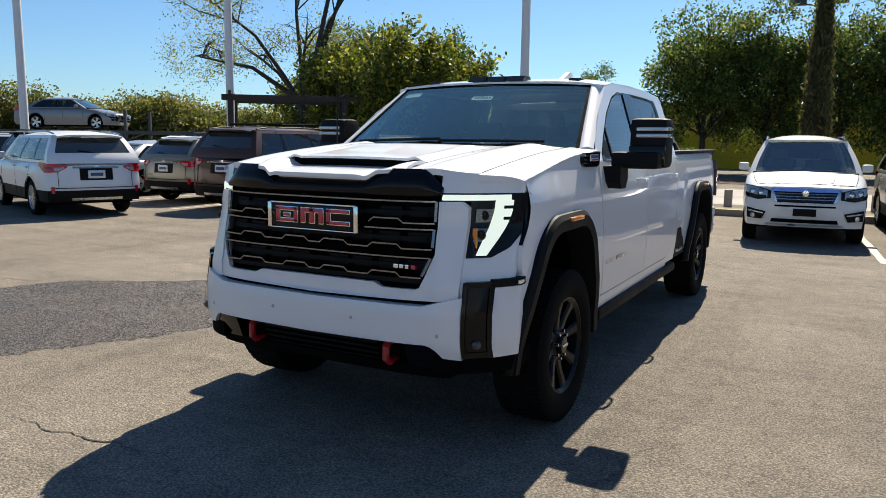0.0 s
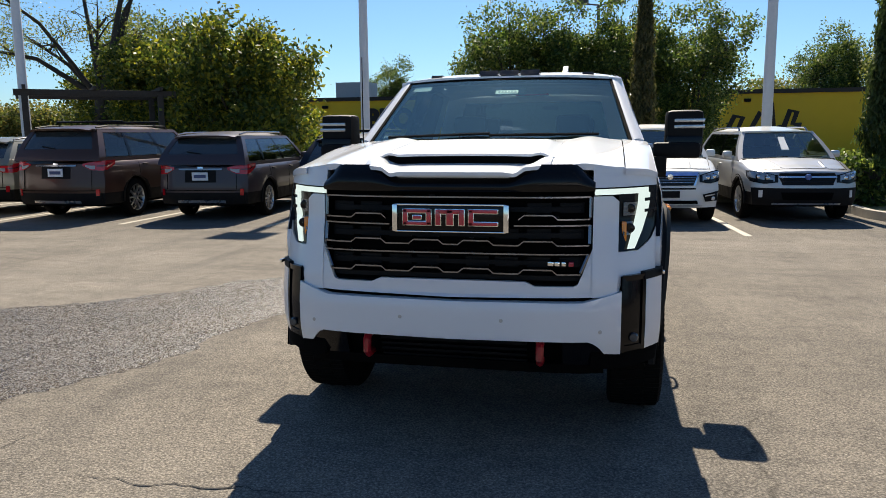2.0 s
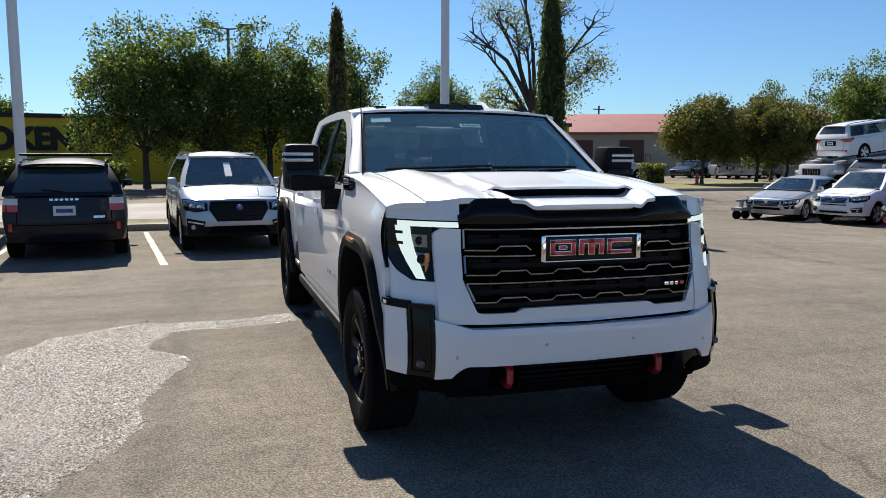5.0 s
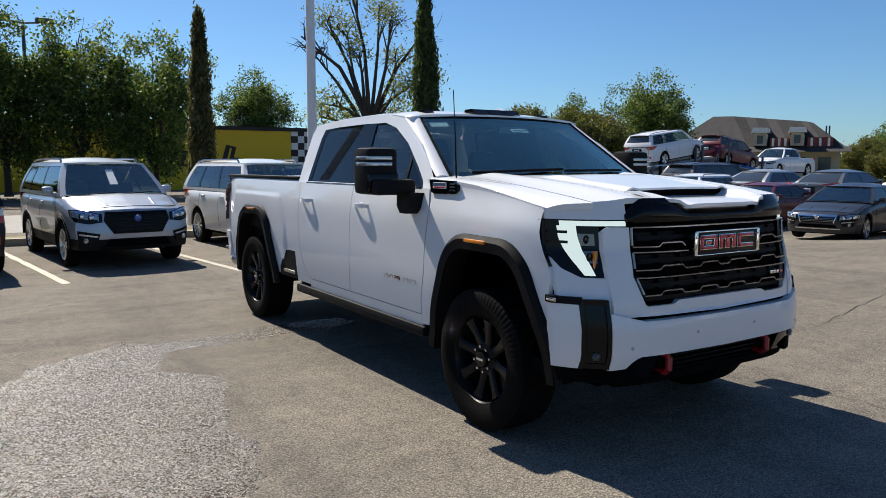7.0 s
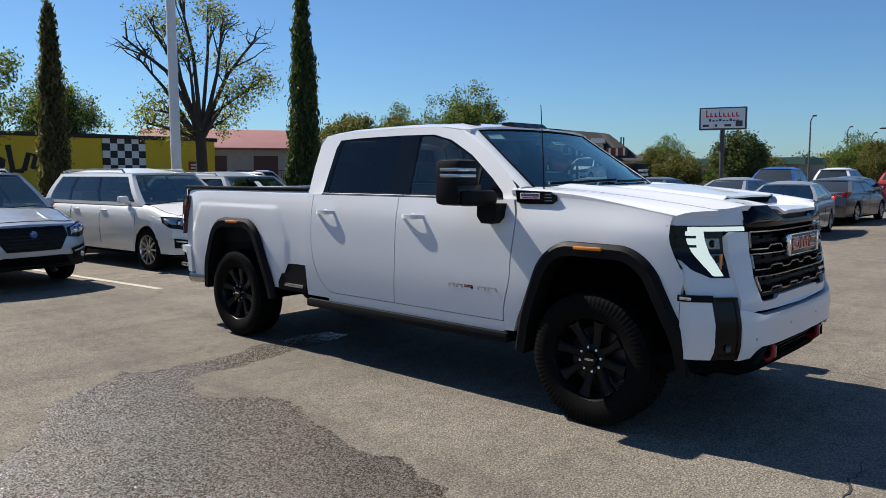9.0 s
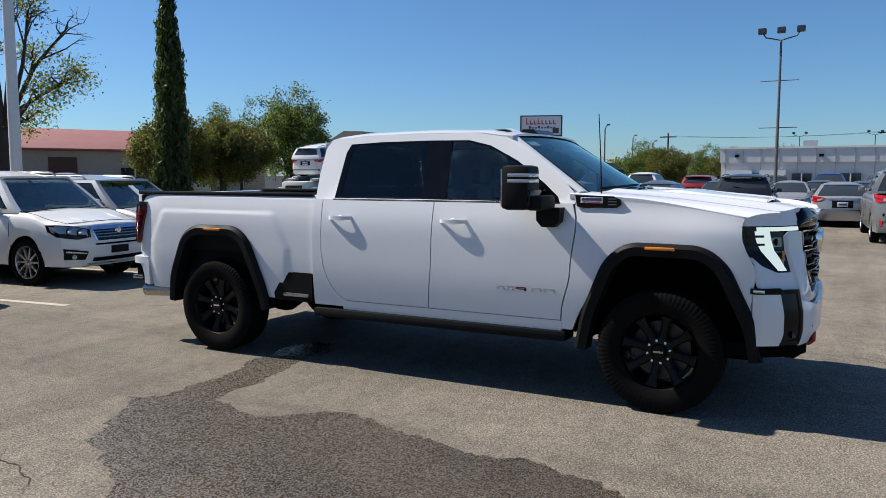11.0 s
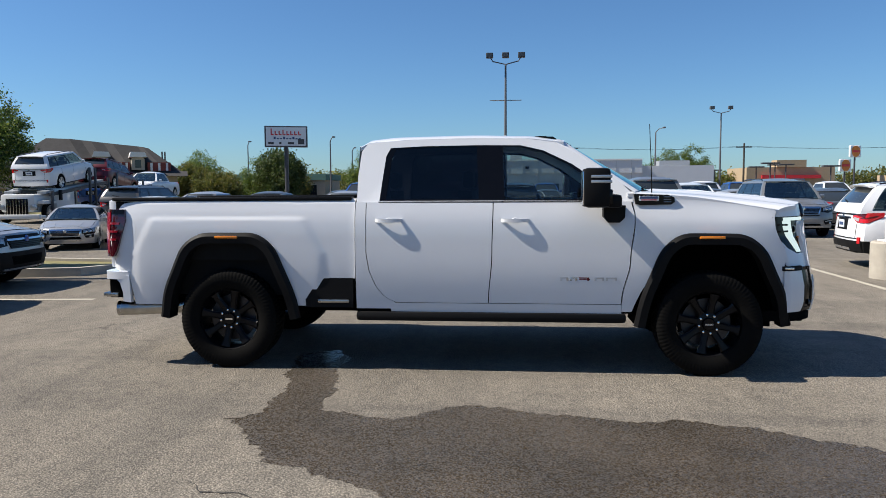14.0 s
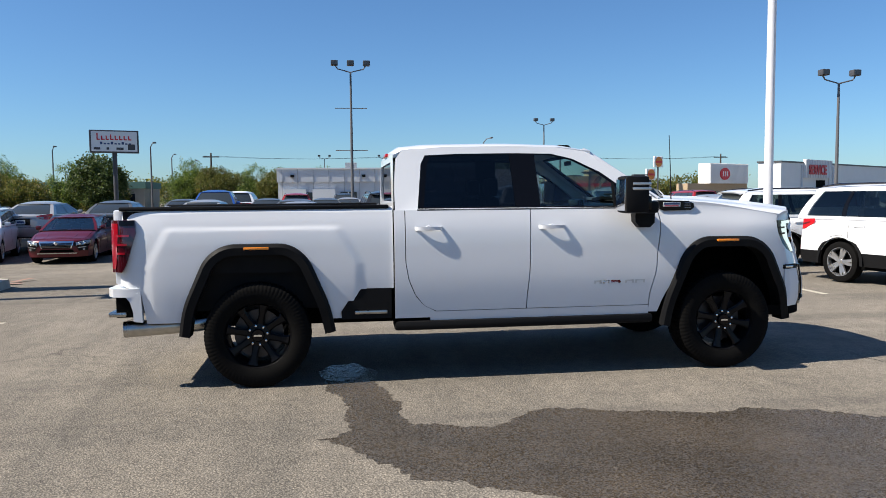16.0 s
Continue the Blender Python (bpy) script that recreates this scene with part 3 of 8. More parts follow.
for z0, wavy, xe, inner in bars:
    for pts in grille_bar(z0, wavy, xe, inner):
        g = Geo()
        for a, b in zip(pts, pts[1:]):
            n = 6
            for k in range(n):
                p, q = Vector(a).lerp(Vector(b), k / n), Vector(a).lerp(Vector(b), (k + 1) / n)
                v = []
                for w in (p, q):
                    y = nose_y(w.x, w.z) - 0.004
                    v += [(w.x, y, w.z - 0.005), (w.x, y - 0.016, w.z - 0.0035), (w.x, y - 0.016, w.z + 0.0035), (w.x, y + 0.03, w.z + 0.007)]
                g.add(v, [(0, 1, 5, 4), (1, 2, 6, 5), (2, 3, 7, 6)])
        g.obj("grille_bar", M_DCHROME, grille, smooth=30, fix=False)
# end posts joining the bars, and the dark shelves behind them
for s in (-1, 1):
    for z0, z1, x0, x1 in ((1.168, 1.262, 0.645, 0.645), (1.048, 1.132, 0.643, 0.643), (0.915, 1.0, 0.605, 0.640)):
        Geo().tube([(s * x0, nose_y(x0, z0) - 0.014, z0), (s * x1, nose_y(x1, z1) - 0.014, z1)], 0.008, 6).obj("grille_bar", M_DCHROME, grille)
for z0 in (1.205, 1.085, 0.955, 0.885):
    nose(-0.60, 0.60, z0 - 0.012, z0 + 0.010, -0.018, 40, 1, 0.03).obj("grille_slat", M_TRIM, grille)
for z0 in (1.19, 1.07, 0.938):
    for x in (-0.56, -0.41, -0.26, -0.12, 0.12, 0.26, 0.41, 0.56):
        if z0 > 1.15 and abs(x) < 0.3:
            continue
        nose(x - 0.055, x + 0.055, z0 - 0.004, z0 + 0.042, -0.028, 4, 1, 0.02).obj("grille_block", M_TRIM, grille)
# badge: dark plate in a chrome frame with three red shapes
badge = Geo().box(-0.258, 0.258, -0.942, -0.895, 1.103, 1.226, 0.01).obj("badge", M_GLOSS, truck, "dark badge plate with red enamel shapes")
g = Geo()
for x in (-0.266, 0.266):
    g.box(x - 0.013, x + 0.013, -0.954, -0.90, 1.100, 1.230, 0.006)
g.box(-0.266, 0.266, -0.949, -0.91, 1.224, 1.232, 0.003).box(-0.266, 0.266, -0.949, -0.91, 1.098, 1.104, 0.003)
g.obj("badge_frame", M_CHROME, badge)


def badge_shape(loops, name, mat, y0, y1, grow=0.0):
    g = Geo()
    for x0, x1, z0, z1 in loops:
        g.box(x0 - grow, x1 + grow, y0, y1, z0 - grow, z1 + grow, 0.004)
    return g.obj(name, mat, badge)


for c in (-0.158, 0.0, 0.158):
    lo = [(c - 0.068, c + 0.068, 1.190, 1.206), (c - 0.068, c - 0.046, 1.132, 1.206), (c - 0.068, c + 0.068, 1.132, 1.148)]
    if c < 0:
        lo += [(c + 0.046, c + 0.068, 1.132, 1.206), (c - 0.020, c + 0.020, 1.160, 1.176)]
    elif c == 0:
        lo = [(c - 0.068, c - 0.044, 1.132, 1.206), (c + 0.044, c + 0.068, 1.132, 1.206), (c - 0.016, c + 0.016, 1.132, 1.206), (c - 0.055, c + 0.055, 1.186, 1.206)]
    badge_shape(lo, "enamel_edge", M_CHROME, -0.948, -0.935, 0.004)
    badge_shape(lo, "enamel_shape", M_DECALR, -0.953, -0.935)
g = Geo()
for k, w in enumerate((0.028, 0.024, 0.020, 0.024)):
    g.box(0.455 + k * 0.032, 0.455 + k * 0.032 + w, nose_y(0.5) - 0.024, nose_y(0.5) + 0.01, 0.945, 0.966, 0.004, mi=1 if k == 3 else 0)
g.obj("trim_badge", [M_CHROME, M_DECALR], grille, "small chrome and red trim badge")

# white shell round the grille
both(nose(0.658, 0.775, lambda x: 0.80, lambda x: interp(x, [(0.658, 1.262), (0.745, 1.262), (0.775, 1.235)]), 0.018, 14, 20), "grille_post", M_WHITE, smooth=45)
both(nose(0.775, 0.955, lambda x: interp(x, [(0.775, 0.80), (0.80, 0.885), (0.955, 0.895)]), lambda x: interp(x, [(0.775, 1.0), (0.87, 1.0), (0.93, 1.045), (0.955, 1.10)]), 0.0, 16, 12), "lamp_surround", M_WHITE, smooth=45)


def lower_top(x):
    return interp(abs(x), [(0, 0.868), (0.36, 0.868), (0.39, 0.848), (0.588, 0.850), (0.602, 0.872), (0.66, 1.03)])


nose(-0.66, 0.66, lambda x: interp(abs(x), [(0, 0.787), (0.66, 0.800)]), lower_top, 0.010, 60, 6).obj("grille_sill", M_WHITE, truck, smooth=30)

# headlights
for s in (-1, 1):
    def on(x, z, off=0.0, s=s):
        return (s * x, nose_y(x, z) - off, z)

    def hl_fn(u, v, s=s):
        x = lerp(0.772, 0.962, u)
        z = lerp(interp(x, [(0.772, 1.002), (0.868, 1.002), (0.93, 1.05), (0.962, 1.13)]), 1.300, v)
        return (s * x, nose_y(x, z) + 0.012, z)
    lamp = Geo().patch(hl_fn, 16, 16, (0, 0.05, 0)).obj("headlight", M_GLOSS, truck, "dark headlight with a lit white running light")
    def side_lens(u, v, s=s):
        z = lerp(1.052, 1.300, v)
        y = lerp(nose_y(0.962, z) + 0.012, interp(z, [(1.05, -0.585), (1.14, -0.520), (1.22, -0.468), (1.285, -0.466), (1.30, -0.485)]), u)
        return (s * lerp(0.962, side_x(y, z) - 0.004, u ** 0.6), y, z)
    Geo().patch(side_lens, 8, 10, (-s * 0.03, 0.0, 0)).obj("side_lens", M_GLOSS, lamp)
    Geo().patch(lambda u, v: on(lerp(0.658, 0.79, u), lerp(1.264, 1.300, v), -0.012), 8, 2, (0, 0.04, 0)).obj("lamp_arm", M_GLOSS, lamp)
    g = Geo().patch(lambda u, v: on(lerp(0.662, 0.914, u), lerp(1.268, 1.294, v), 0.002), 20, 2, (0, 0.02, 0))

    def blade(u, v, s=s):
        z = lerp(1.268, 1.012, v)
        c = spline(v, [(0, 0.894), (0.25, 0.889), (0.62, 0.866), (1.0, 0.834)])
        w = interp(v, [(0, 0.058), (0.35, 0.058), (0.7, 0.050), (1, 0.036)])
        x = c + (u - 0.5) * w
        return (s * x, nose_y(x, z) - 0.003, z)
    g.patch(blade, 4, 24, (0, 0.02, 0))
    g.obj("running_light", M_DRL, lamp, "lit white running light")
    for z in (1.175, 1.228):
        Geo().patch(lambda u, v: on(lerp(0.896, 0.958, u), z + 0.015 * v, 0.006), 6, 1, (0, 0.02, 0)).obj("lamp_fin", M_GLOSS, lamp)
    for z in (1.075, 1.165):
        g = Geo().patch(lambda u, v: on(lerp(0.795, 0.862 if z > 1.1 else 0.845, u), lerp(z, z + 0.062, v), -0.006), 6, 3, (0, 0.015, 0))
        pr = g.obj("projector", M_CHAMBER, lamp, "dull bright reflector chamber")
        g = Geo()
        g.lathe([(0.001, -0.004), (0.018, -0.003), (0.024, 0.004)], "y", 16, (s * 0.826, nose_y(0.826, z) + 0.004, z + 0.032))
        g.obj("lamp_bulb", M_GLOSS, pr)
        for q in range(3):
            Geo().patch(lambda u, v: on(lerp(0.798, 0.86, u), z + 0.012 + 0.018 * q + 0.003 * v, -0.002), 4, 1, (0, 0.008, 0)).obj("lamp_rib", M_DCHROME, pr)
    Geo().box(s * 0.800 - 0.012, s * 0.800 + 0.012, nose_y(0.80) + 0.002, nose_y(0.80) + 0.02, 1.03, 1.14, 0.006).obj("turn_signal", M_AMBER, lamp)

# front bumper
def bump_y(x, z):
    return -0.968 + 0.31 * min(1.1, abs(x) / 0.98) ** 6 + max(0.0, 0.60 - z) * 0.30 + max(0.0, z - 0.74) * 0.20


def bumper(u0, u1, lo, hi, off=0.0, nu=24, nv=6, thick=0.05):
    def fn(u, v):
        x = lerp(u0, u1, u)
        z = lerp(lo(x) if callable(lo) else lo, hi(x) if callable(hi) else hi, v)
        return (x, bump_y(x, z) - off, z)
    return Geo().patch(fn, nu, nv, (0, thick, 0))


def bump_lo(x):
    return interp(abs(x), [(0, 0.588), (0.655, 0.598), (0.69, 0.575), (0.72, 0.535), (0.795, 0.525)])


bumper(-0.795, 0.795, bump_lo, lambda x: interp(abs(x), [(0, 0.772), (0.62, 0.780), (0.795, 0.825)]), 0.0, 64, 10).obj("front_bumper", M_WHITE, truck, smooth=50)
Geo().patch(lambda u, v: (lerp(-0.80, 0.80, u), nose_y(lerp(-0.80, 0.80, u), 0.78) + 0.03, lerp(0.74, 0.86, v)), 40, 1, (0, 0.03, 0)).obj("bumper_gap", M_SEALSHADE, truck)

for s in (-1, 1):
    bumper(s * 0.790, s * 0.915, 0.54, 0.890, -0.016, 10, 8, 0.04).obj("fog_pocket", M_GLOSS, truck, "gloss black bumper pocket")
    g = bumper(s * 0.797, s * 0.813, 0.530, 0.893, -0.004, 2, 8, 0.05)
    g.patch(lambda u, v: (s * lerp(0.893, 0.909, u), bump_y(lerp(0.893, 0.909, u), lerp(0.53, 0.893, v)) + 0.004, lerp(0.53, 0.893, v)), 2, 8, (0, 0.05, 0))
    for z in (0.548, 0.882):
        g.patch(lambda u, v: (s * lerp(0.80, 0.905, u), bump_y(lerp(0.80, 0.905, u), z) + 0.004, z + (v - 0.5) * 0.026), 6, 1, (0, 0.05, 0))
    g.obj("pocket_frame", M_GLOSS, truck)
    Geo().lathe([(0.001, -0.02), (0.018, -0.018), (0.024, 0.0)], "y", 12, (s * 0.855, bump_y(0.855, 0.6) + 0.014, 0.60)).obj("fog_lamp", M_WINDOWDARK, truck)

    def corner(u, v, s=s):
        z = lerp(0.530, 0.866, v)
        if u < 0.7:
            x = lerp(0.911, 0.988, u / 0.7)
            y = bump_y(x, z)
        else:
            x = 0.988
            y = lerp(bump_y(0.988, z), -0.585, (u - 0.7) / 0.3)
        return (s * (x - 0.012 * max(0, 0.62 - z) * 5), y, z)
    Geo().patch(corner, 16, 8, (-s * 0.04, 0.02, 0)).obj("bumper_end", M_WHITE, truck, smooth=50)

    def strip(u, v, s=s):
        z = lerp(0.868, 0.904, v)
        if u < 0.6:
            x = lerp(0.905, 0.990, u / 0.6)
            y = bump_y(x, z) - 0.002
        else:
            x = 0.992
            y = lerp(bump_y(0.99, z) - 0.002, -0.57, (u - 0.6) / 0.4)
        return (s * x, y, z)
    Geo().patch(strip, 14, 2, (-s * 0.05, 0.02, 0)).obj("bumper_strip", M_TRIM, truck)
    Geo().box(*sorted((s * 0.988, s * 0.999)), -0.655, -0.585, 0.878, 0.896, 0.003).obj("side_badge", M_CHROME, truck, "small chrome side badge")
    # parking sensors
    for x, z in ((0.245, 0.688), (0.70, 0.645)):
        Geo().lathe([(0.0005, -0.002), (0.008, -0.002), (0.010, 0.002)], "y", 14, (s * x, bump_y(x, z) - 0.001, z)).obj("parking_sensor", M_SILVER, truck)
    # tow hooks
    Geo().tube([(s * 0.425, -0.80, 0.578), (s * 0.425, -0.905, 0.578), (s * 0.425, -0.928, 0.558), (s * 0.425, -0.928, 0.498), (s * 0.425, -0.905, 0.478), (s * 0.425, -0.80, 0.478)], 0.020, 8).obj("tow_hook", M_REDMETAL, truck, "red tow hook")
    both_side = Geo().patch(lambda u, v: (s * lerp(0.66, 0.975, u), bump_y(lerp(0.66, 0.975, u), 0.5) + 0.012, lerp(0.455, 0.540, v)), 14, 3, (0, 0.20, 0))
    both_side.obj("lower_lip", M_SEALSHADE, truck)

nose(-0.70, 0.70, lambda x: interp(abs(x), [(0, 0.455), (0.5, 0.455), (0.70, 0.49)]), 0.60, -0.055, 40, 4).obj("lower_intake", M_SEALSHADE, truck)
for z in (0.475, 0.505, 0.535, 0.565):
    nose(-0.36, 0.36, z - 0.006, z + 0.006, -0.02, 20, 1, 0.03).obj("intake_slat", M_TRIM, truck)
for s in (-1, 1):
    nose(s * 0.53, s * 0.715, lambda x: 0.47, lambda x: interp(abs(x), [(0.53, 0.592), (0.66, 0.600), (0.715, 0.545)]), 0.005, 8, 4, 0.05).obj("intake_cheek", M_GLOSS, truck)
nose(-0.72, 0.72, 0.418, 0.470, 0.0, 40, 3, 0.25).obj("skid_plate", M_SEALSHADE, truck)

# ---- cab above the belt ----
OUT = [(2.905, 1.425), (2.905, 1.65), (2.885, 1.86), (2.83, 1.935), (2.40, 1.962), (1.90, 1.972), (1.50, 1.962), (1.24, 1.925), (0.92, 1.745), (0.70, 1.575), (0.60, 1.475), (0.62, 1.425), (1.30, 1.425), (1.80, 1.425), (2.30, 1.425)]
INN = [(2.715, 1.440), (2.695, 1.62), (2.672, 1.82), (2.635, 1.890), (2.35, 1.903), (1.90, 1.908), (1.53, 1.903), (1.34, 1.858), (1.10, 1.74), (0.87, 1.575), (0.75, 1.475), (0.735, 1.436), (1.30, 1.438), (1.80, 1.440), (2.30, 1.440)]
for s in (-1, 1):
    def wp(p, off=0.0, s=s):
        q = window_pt(p[0], p[1], off)
        return (s * q[0], q[1], q[2])
    g = Geo().ring([wp(p) for p in OUT], [wp(p, -0.004) for p in INN])
    g.ring([wp(p, -0.004) for p in INN], [wp(p, -0.06) for p in INN])
    g.obj("cab_side_frame", M_WHITE, truck)
    # black seal ring and belt strip
    c = Vector((1.75, 1.66))
    ins = [tuple(Vector(p).lerp(c, 0.055)) for p in INN]
    Geo().ring([wp(p, -0.006) for p in INN], [wp(p, -0.010) for p in ins]).obj("window_seal", M_GLOSS, truck)
    Geo().patch(lambda u, v: wp((lerp(0.73, 2.72, u), lerp(1.424, 1.436, v)), 0.003), 20, 1, (-s * 0.012, 0, 0)).obj("belt_strip", M_GLOSS, truck, "black belt strip")
    # panes and pillar
    Geo().add([wp(p, -0.014) for p in [(1.68, 1.44), (1.70, 1.902), (1.53, 1.897), (1.34, 1.852), (1.12, 1.735), (1.00, 1.66), (1.00, 1.44)]], [tuple(range(7))]).obj("front_window", M_GLASS, truck, "clear side window", 0)
    Geo().add([wp(p, -0.014) for p in [(1.00, 1.44), (1.00, 1.66), (0.875, 1.575), (0.765, 1.475), (0.745, 1.44)]], [tuple(range(5))]).obj("quarter_window", M_TINT, truck, "", 0)
    Geo().add([wp(p, -0.014) for p in [(2.70, 1.44), (2.66, 1.83), (2.62, 1.885), (2.35, 1.90), (1.89, 1.905), (1.87, 1.44)]], [tuple(range(6))]).obj("rear_window", M_TINT, truck, "dark tinted rear side window", 0)
    Geo().patch(lambda u, v: wp((lerp(lerp(1.66, 1.68, v), lerp(1.875, 1.90, v), u), lerp(1.44, 1.91, v)), -0.006), 4, 8, (-s * 0.03, 0, 0)).obj("centre_pillar", M_GLOSS, truck)
    Geo().patch(lambda u, v: wp((lerp(0.985, 1.005, u), lerp(1.44, 1.66, v)), -0.008), 1, 4, (-s * 0.02, 0, 0)).obj("window_bar", M_TRIM, truck)
    # door handles
    for y in (2.63, 1.575):
        hx = side_x(y, 1.27)
        h = Geo()
        h.patch(lambda u, v: (s * (hx + 0.022 + 0.018 * math.sin(math.pi * u) ** 0.5 - 0.022 * (abs(u - 0.5) * 2) ** 6), y - 0.115 + 0.23 * u, 1.262 + 0.030 * v), 16, 2, (-s * 0.016, 0, 0))
        h.obj("door_handle", M_WHITE, truck, "white pull handle")
        Geo().lathe([(0.001, s * 0.001), (0.030, s * 0.001), (0.036, -s * 0.004)], "x", 18, (s * (hx + 0.001), y + 0.0, 1.266)).obj("handle_cup", M_WHITE, truck)
    # engine badge at the fender's top
    Geo().prism([(0.600, 1.412), (0.612, 1.490), (0.34, 1.484), (0.29, 1.462), (0.285, 1.425), (0.315, 1.404), (0.56, 1.400)], "x", s * 0.90, s * 0.978).obj("fender_vent", M_GLOSS, truck, "black vent with an engine badge")
    g = Geo().box(*sorted((s * 0.970, s * 0.980)), 0.412, 0.572, 1.434, 1.474, 0.003)
    g.obj("vent_badge", M_LABEL, truck, "pale engine badge with blue and red bars")
    Geo().box(*sorted((s * 0.979, s * 0.982)), 0.420, 0.565, 1.451, 1.471).obj("badge_bar", M_INK, truck)
    Geo().box(*sorted((s * 0.979, s * 0.982)), 0.43, 0.555, 1.438, 1.446).obj("badge_stripe", M_DECALR, truck)
    for k in range(3):
        Geo().box(*sorted((s * 0.976, s * 0.981)), 0.315, 0.375, 1.422 + 0.020 * k, 1.430 + 0.020 * k, 0.002).obj("vent_fin", M_DCHROME, truck)
    g = Geo()
    for y0, y1, mi in ((1.203, 1.135, 0), (1.125, 1.062, 0), (1.050, 0.965, 1), (0.925, 0.845, 0), (0.832, 0.742, 0)):
        xs = side_x((y0 + y1) / 2, 0.80)
        g.box(*sorted((s * (xs - 0.004), s * (xs + 0.0005))), y1, y0, 0.799, 0.810, 0.002, mi)
        g.box(*sorted((s * (xs - 0.004), s * (xs + 0.0005))), y1, y1 + 0.018, 0.780, 0.810, 0.002, mi)
        if mi == 0:
            g.box(*sorted((s * (xs - 0.004), s * (xs + 0.0005))), y0 - 0.018, y0, 0.780, 0.800, 0.002, mi)
        else:
            g.box(*sorted((s * (xs - 0.004), s * (xs + 0.0005))), y1 - 0.004, y0, 0.788, 0.798, 0.002, mi)
    g.obj("door_badge", [M_ALLOY, M_DARKRED], truck, "chrome and red door badge")
    # tow mirror
    g = Geo().box(s * 1.205 - 0.118, s * 1.205 + 0.118, 0.835, 1.045, 1.388, 1.698, 0.040)
    mir = g.obj("tow_mirror", M_TRIM, truck, "large black tow mirror", 50)
    Geo().box(s * 1.205 - 0.112, s * 1.205 + 0.112, 0.820, 0.85, 1.41, 1.530, 0.012).obj("mirror_panel", M_GLOSS, mir)
    Geo().box(s * 1.15 - 0.15, s * 1.15 + 0.15, 0.745, 0.870, 1.386, 1.490, 0.03).obj("mirror_arm", M_TRIM, mir, "", 50)
    g = Geo().prism([(0.690, 1.40), (0.865, 1.40), (0.865, 1.31), (0.825, 1.262), (0.735, 1.262), (0.695, 1.30)], "x", s * 0.965, s * 1.085)
    g.obj("mirror_base", M_TRIM, mir)
    Geo().box(s * 1.205 - 0.095, s * 1.205 + 0.095, 1.040, 1.050, 1.41, 1.67, 0.004).obj("mirror_glass", M_CHROME, mir)
    for z in (1.590, 1.630):
        Geo().box(*sorted((s * 1.135, s * 1.328)), 0.828, 0.990, z - 0.012, z + 0.012, 0.006).obj("marker_strip", M_CLEARLENS, mir, "clear lamp strip")


# windshield, pillars, roof, back
def ws(u, v, off=0.0):
    w = lerp(0.868, 0.73, v)
    x = lerp(-w, w, u)
    y = lerp(0.355, 1.105, v) + lerp(0.19, 0.065, v) * (x / w) ** 2
    z = lerp(1.512, 1.945, v) - 0.015 * (x / w) ** 2
    return (x, y, z - off)


def wsn(u, v, off=0.0):
    return ws(lerp(0.012, 0.988, u), lerp(0.0, 0.972, v), off)


Geo().patch(wsn, 24, 12).obj("windshield", M_SCREEN, truck, "clear windshield with stickers", 60)
g = Geo()
g.patch(lambda u, v: ws(lerp(0.0, 0.014, u), v, -0.006), 2, 12, (0, 0, -0.03))
g.patch(lambda u, v: ws(lerp(0.986, 1.0, u), v, -0.006), 2, 12, (0, 0, -0.03))
g.patch(lambda u, v: ws(u, lerp(0.972, 1.0, v), -0.004), 24, 2, (0, 0, -0.03))
g.obj("windshield_frame", M_SEALSHADE, truck)
for s in (-1, 1):
    def pil(u, v, s=s):
        a = Vector(ws(1.0 if s > 0 else 0.0, v, -0.010))
        z = a.z
        b = Vector((s * (0.966 - (z - 1.42) * 0.33), lerp(0.60, 1.26, v), z))
        p = a.lerp(b, u)
        p.z += 0.012 * math.sin(math.pi * u)
        return tuple(p)
    Geo().patch(pil, 6, 12, (-s * 0.02, 0, -0.02)).obj("front_pillar", M_WHITE, truck, smooth=60)


def roof_fn(u, v):
    y = lerp(1.36, 2.90, v)
    edge = soft(y, [(1.36, 1.930), (1.62, 1.962), (2.4, 1.962), (2.80, 1.940), (2.90, 1.895)])
    top = soft(y, [(1.36, 1.962), (1.62, 2.005), (2.0, 2.018), (2.6, 2.008), (2.85, 1.985), (2.90, 1.940)])
    w = 0.966 - (edge - 1.42) * 0.33
    x = lerp(-w, w, u)
    a = abs(x) / w
    z = lerp(top, edge, a ** 5 * 0.9 + a ** 2 * 0.1)
    yy = y + (0.06 * a * a - 0.25) * (1 - v) ** 2
    return (x, yy, z)


Geo().patch(roof_fn, 32, 24, (0, 0, -0.03)).obj("roof", M_WHITE, truck, smooth=60)
g = Geo()
bo = [(-0.93, 1.42), (0.93, 1.42), (0.80, 1.91), (-0.80, 1.91)]
bi = [(-0.72, 1.50), (0.72, 1.50), (0.64, 1.84), (-0.64, 1.84)]
g.ring([(x, 2.915 - (z - 1.42) * 0.02, z) for x, z in bo], [(x, 2.915, z) for x, z in bi])
g.ring([(x, 2.915, z) for x, z in bi], [(x, 2.86, z) for x, z in bi])
g.obj("cab_back", M_WHITE, truck)
Geo().add([(x, 2.90, z) for x, z in bi], [(0, 1, 2, 3)]).obj("back_window", M_TINT, truck, "", 0)
Geo().box(-0.16, 0.16, 2.88, 2.925, 1.905, 1.94, 0.01).obj("brake_light", M_REDLENS, truck)
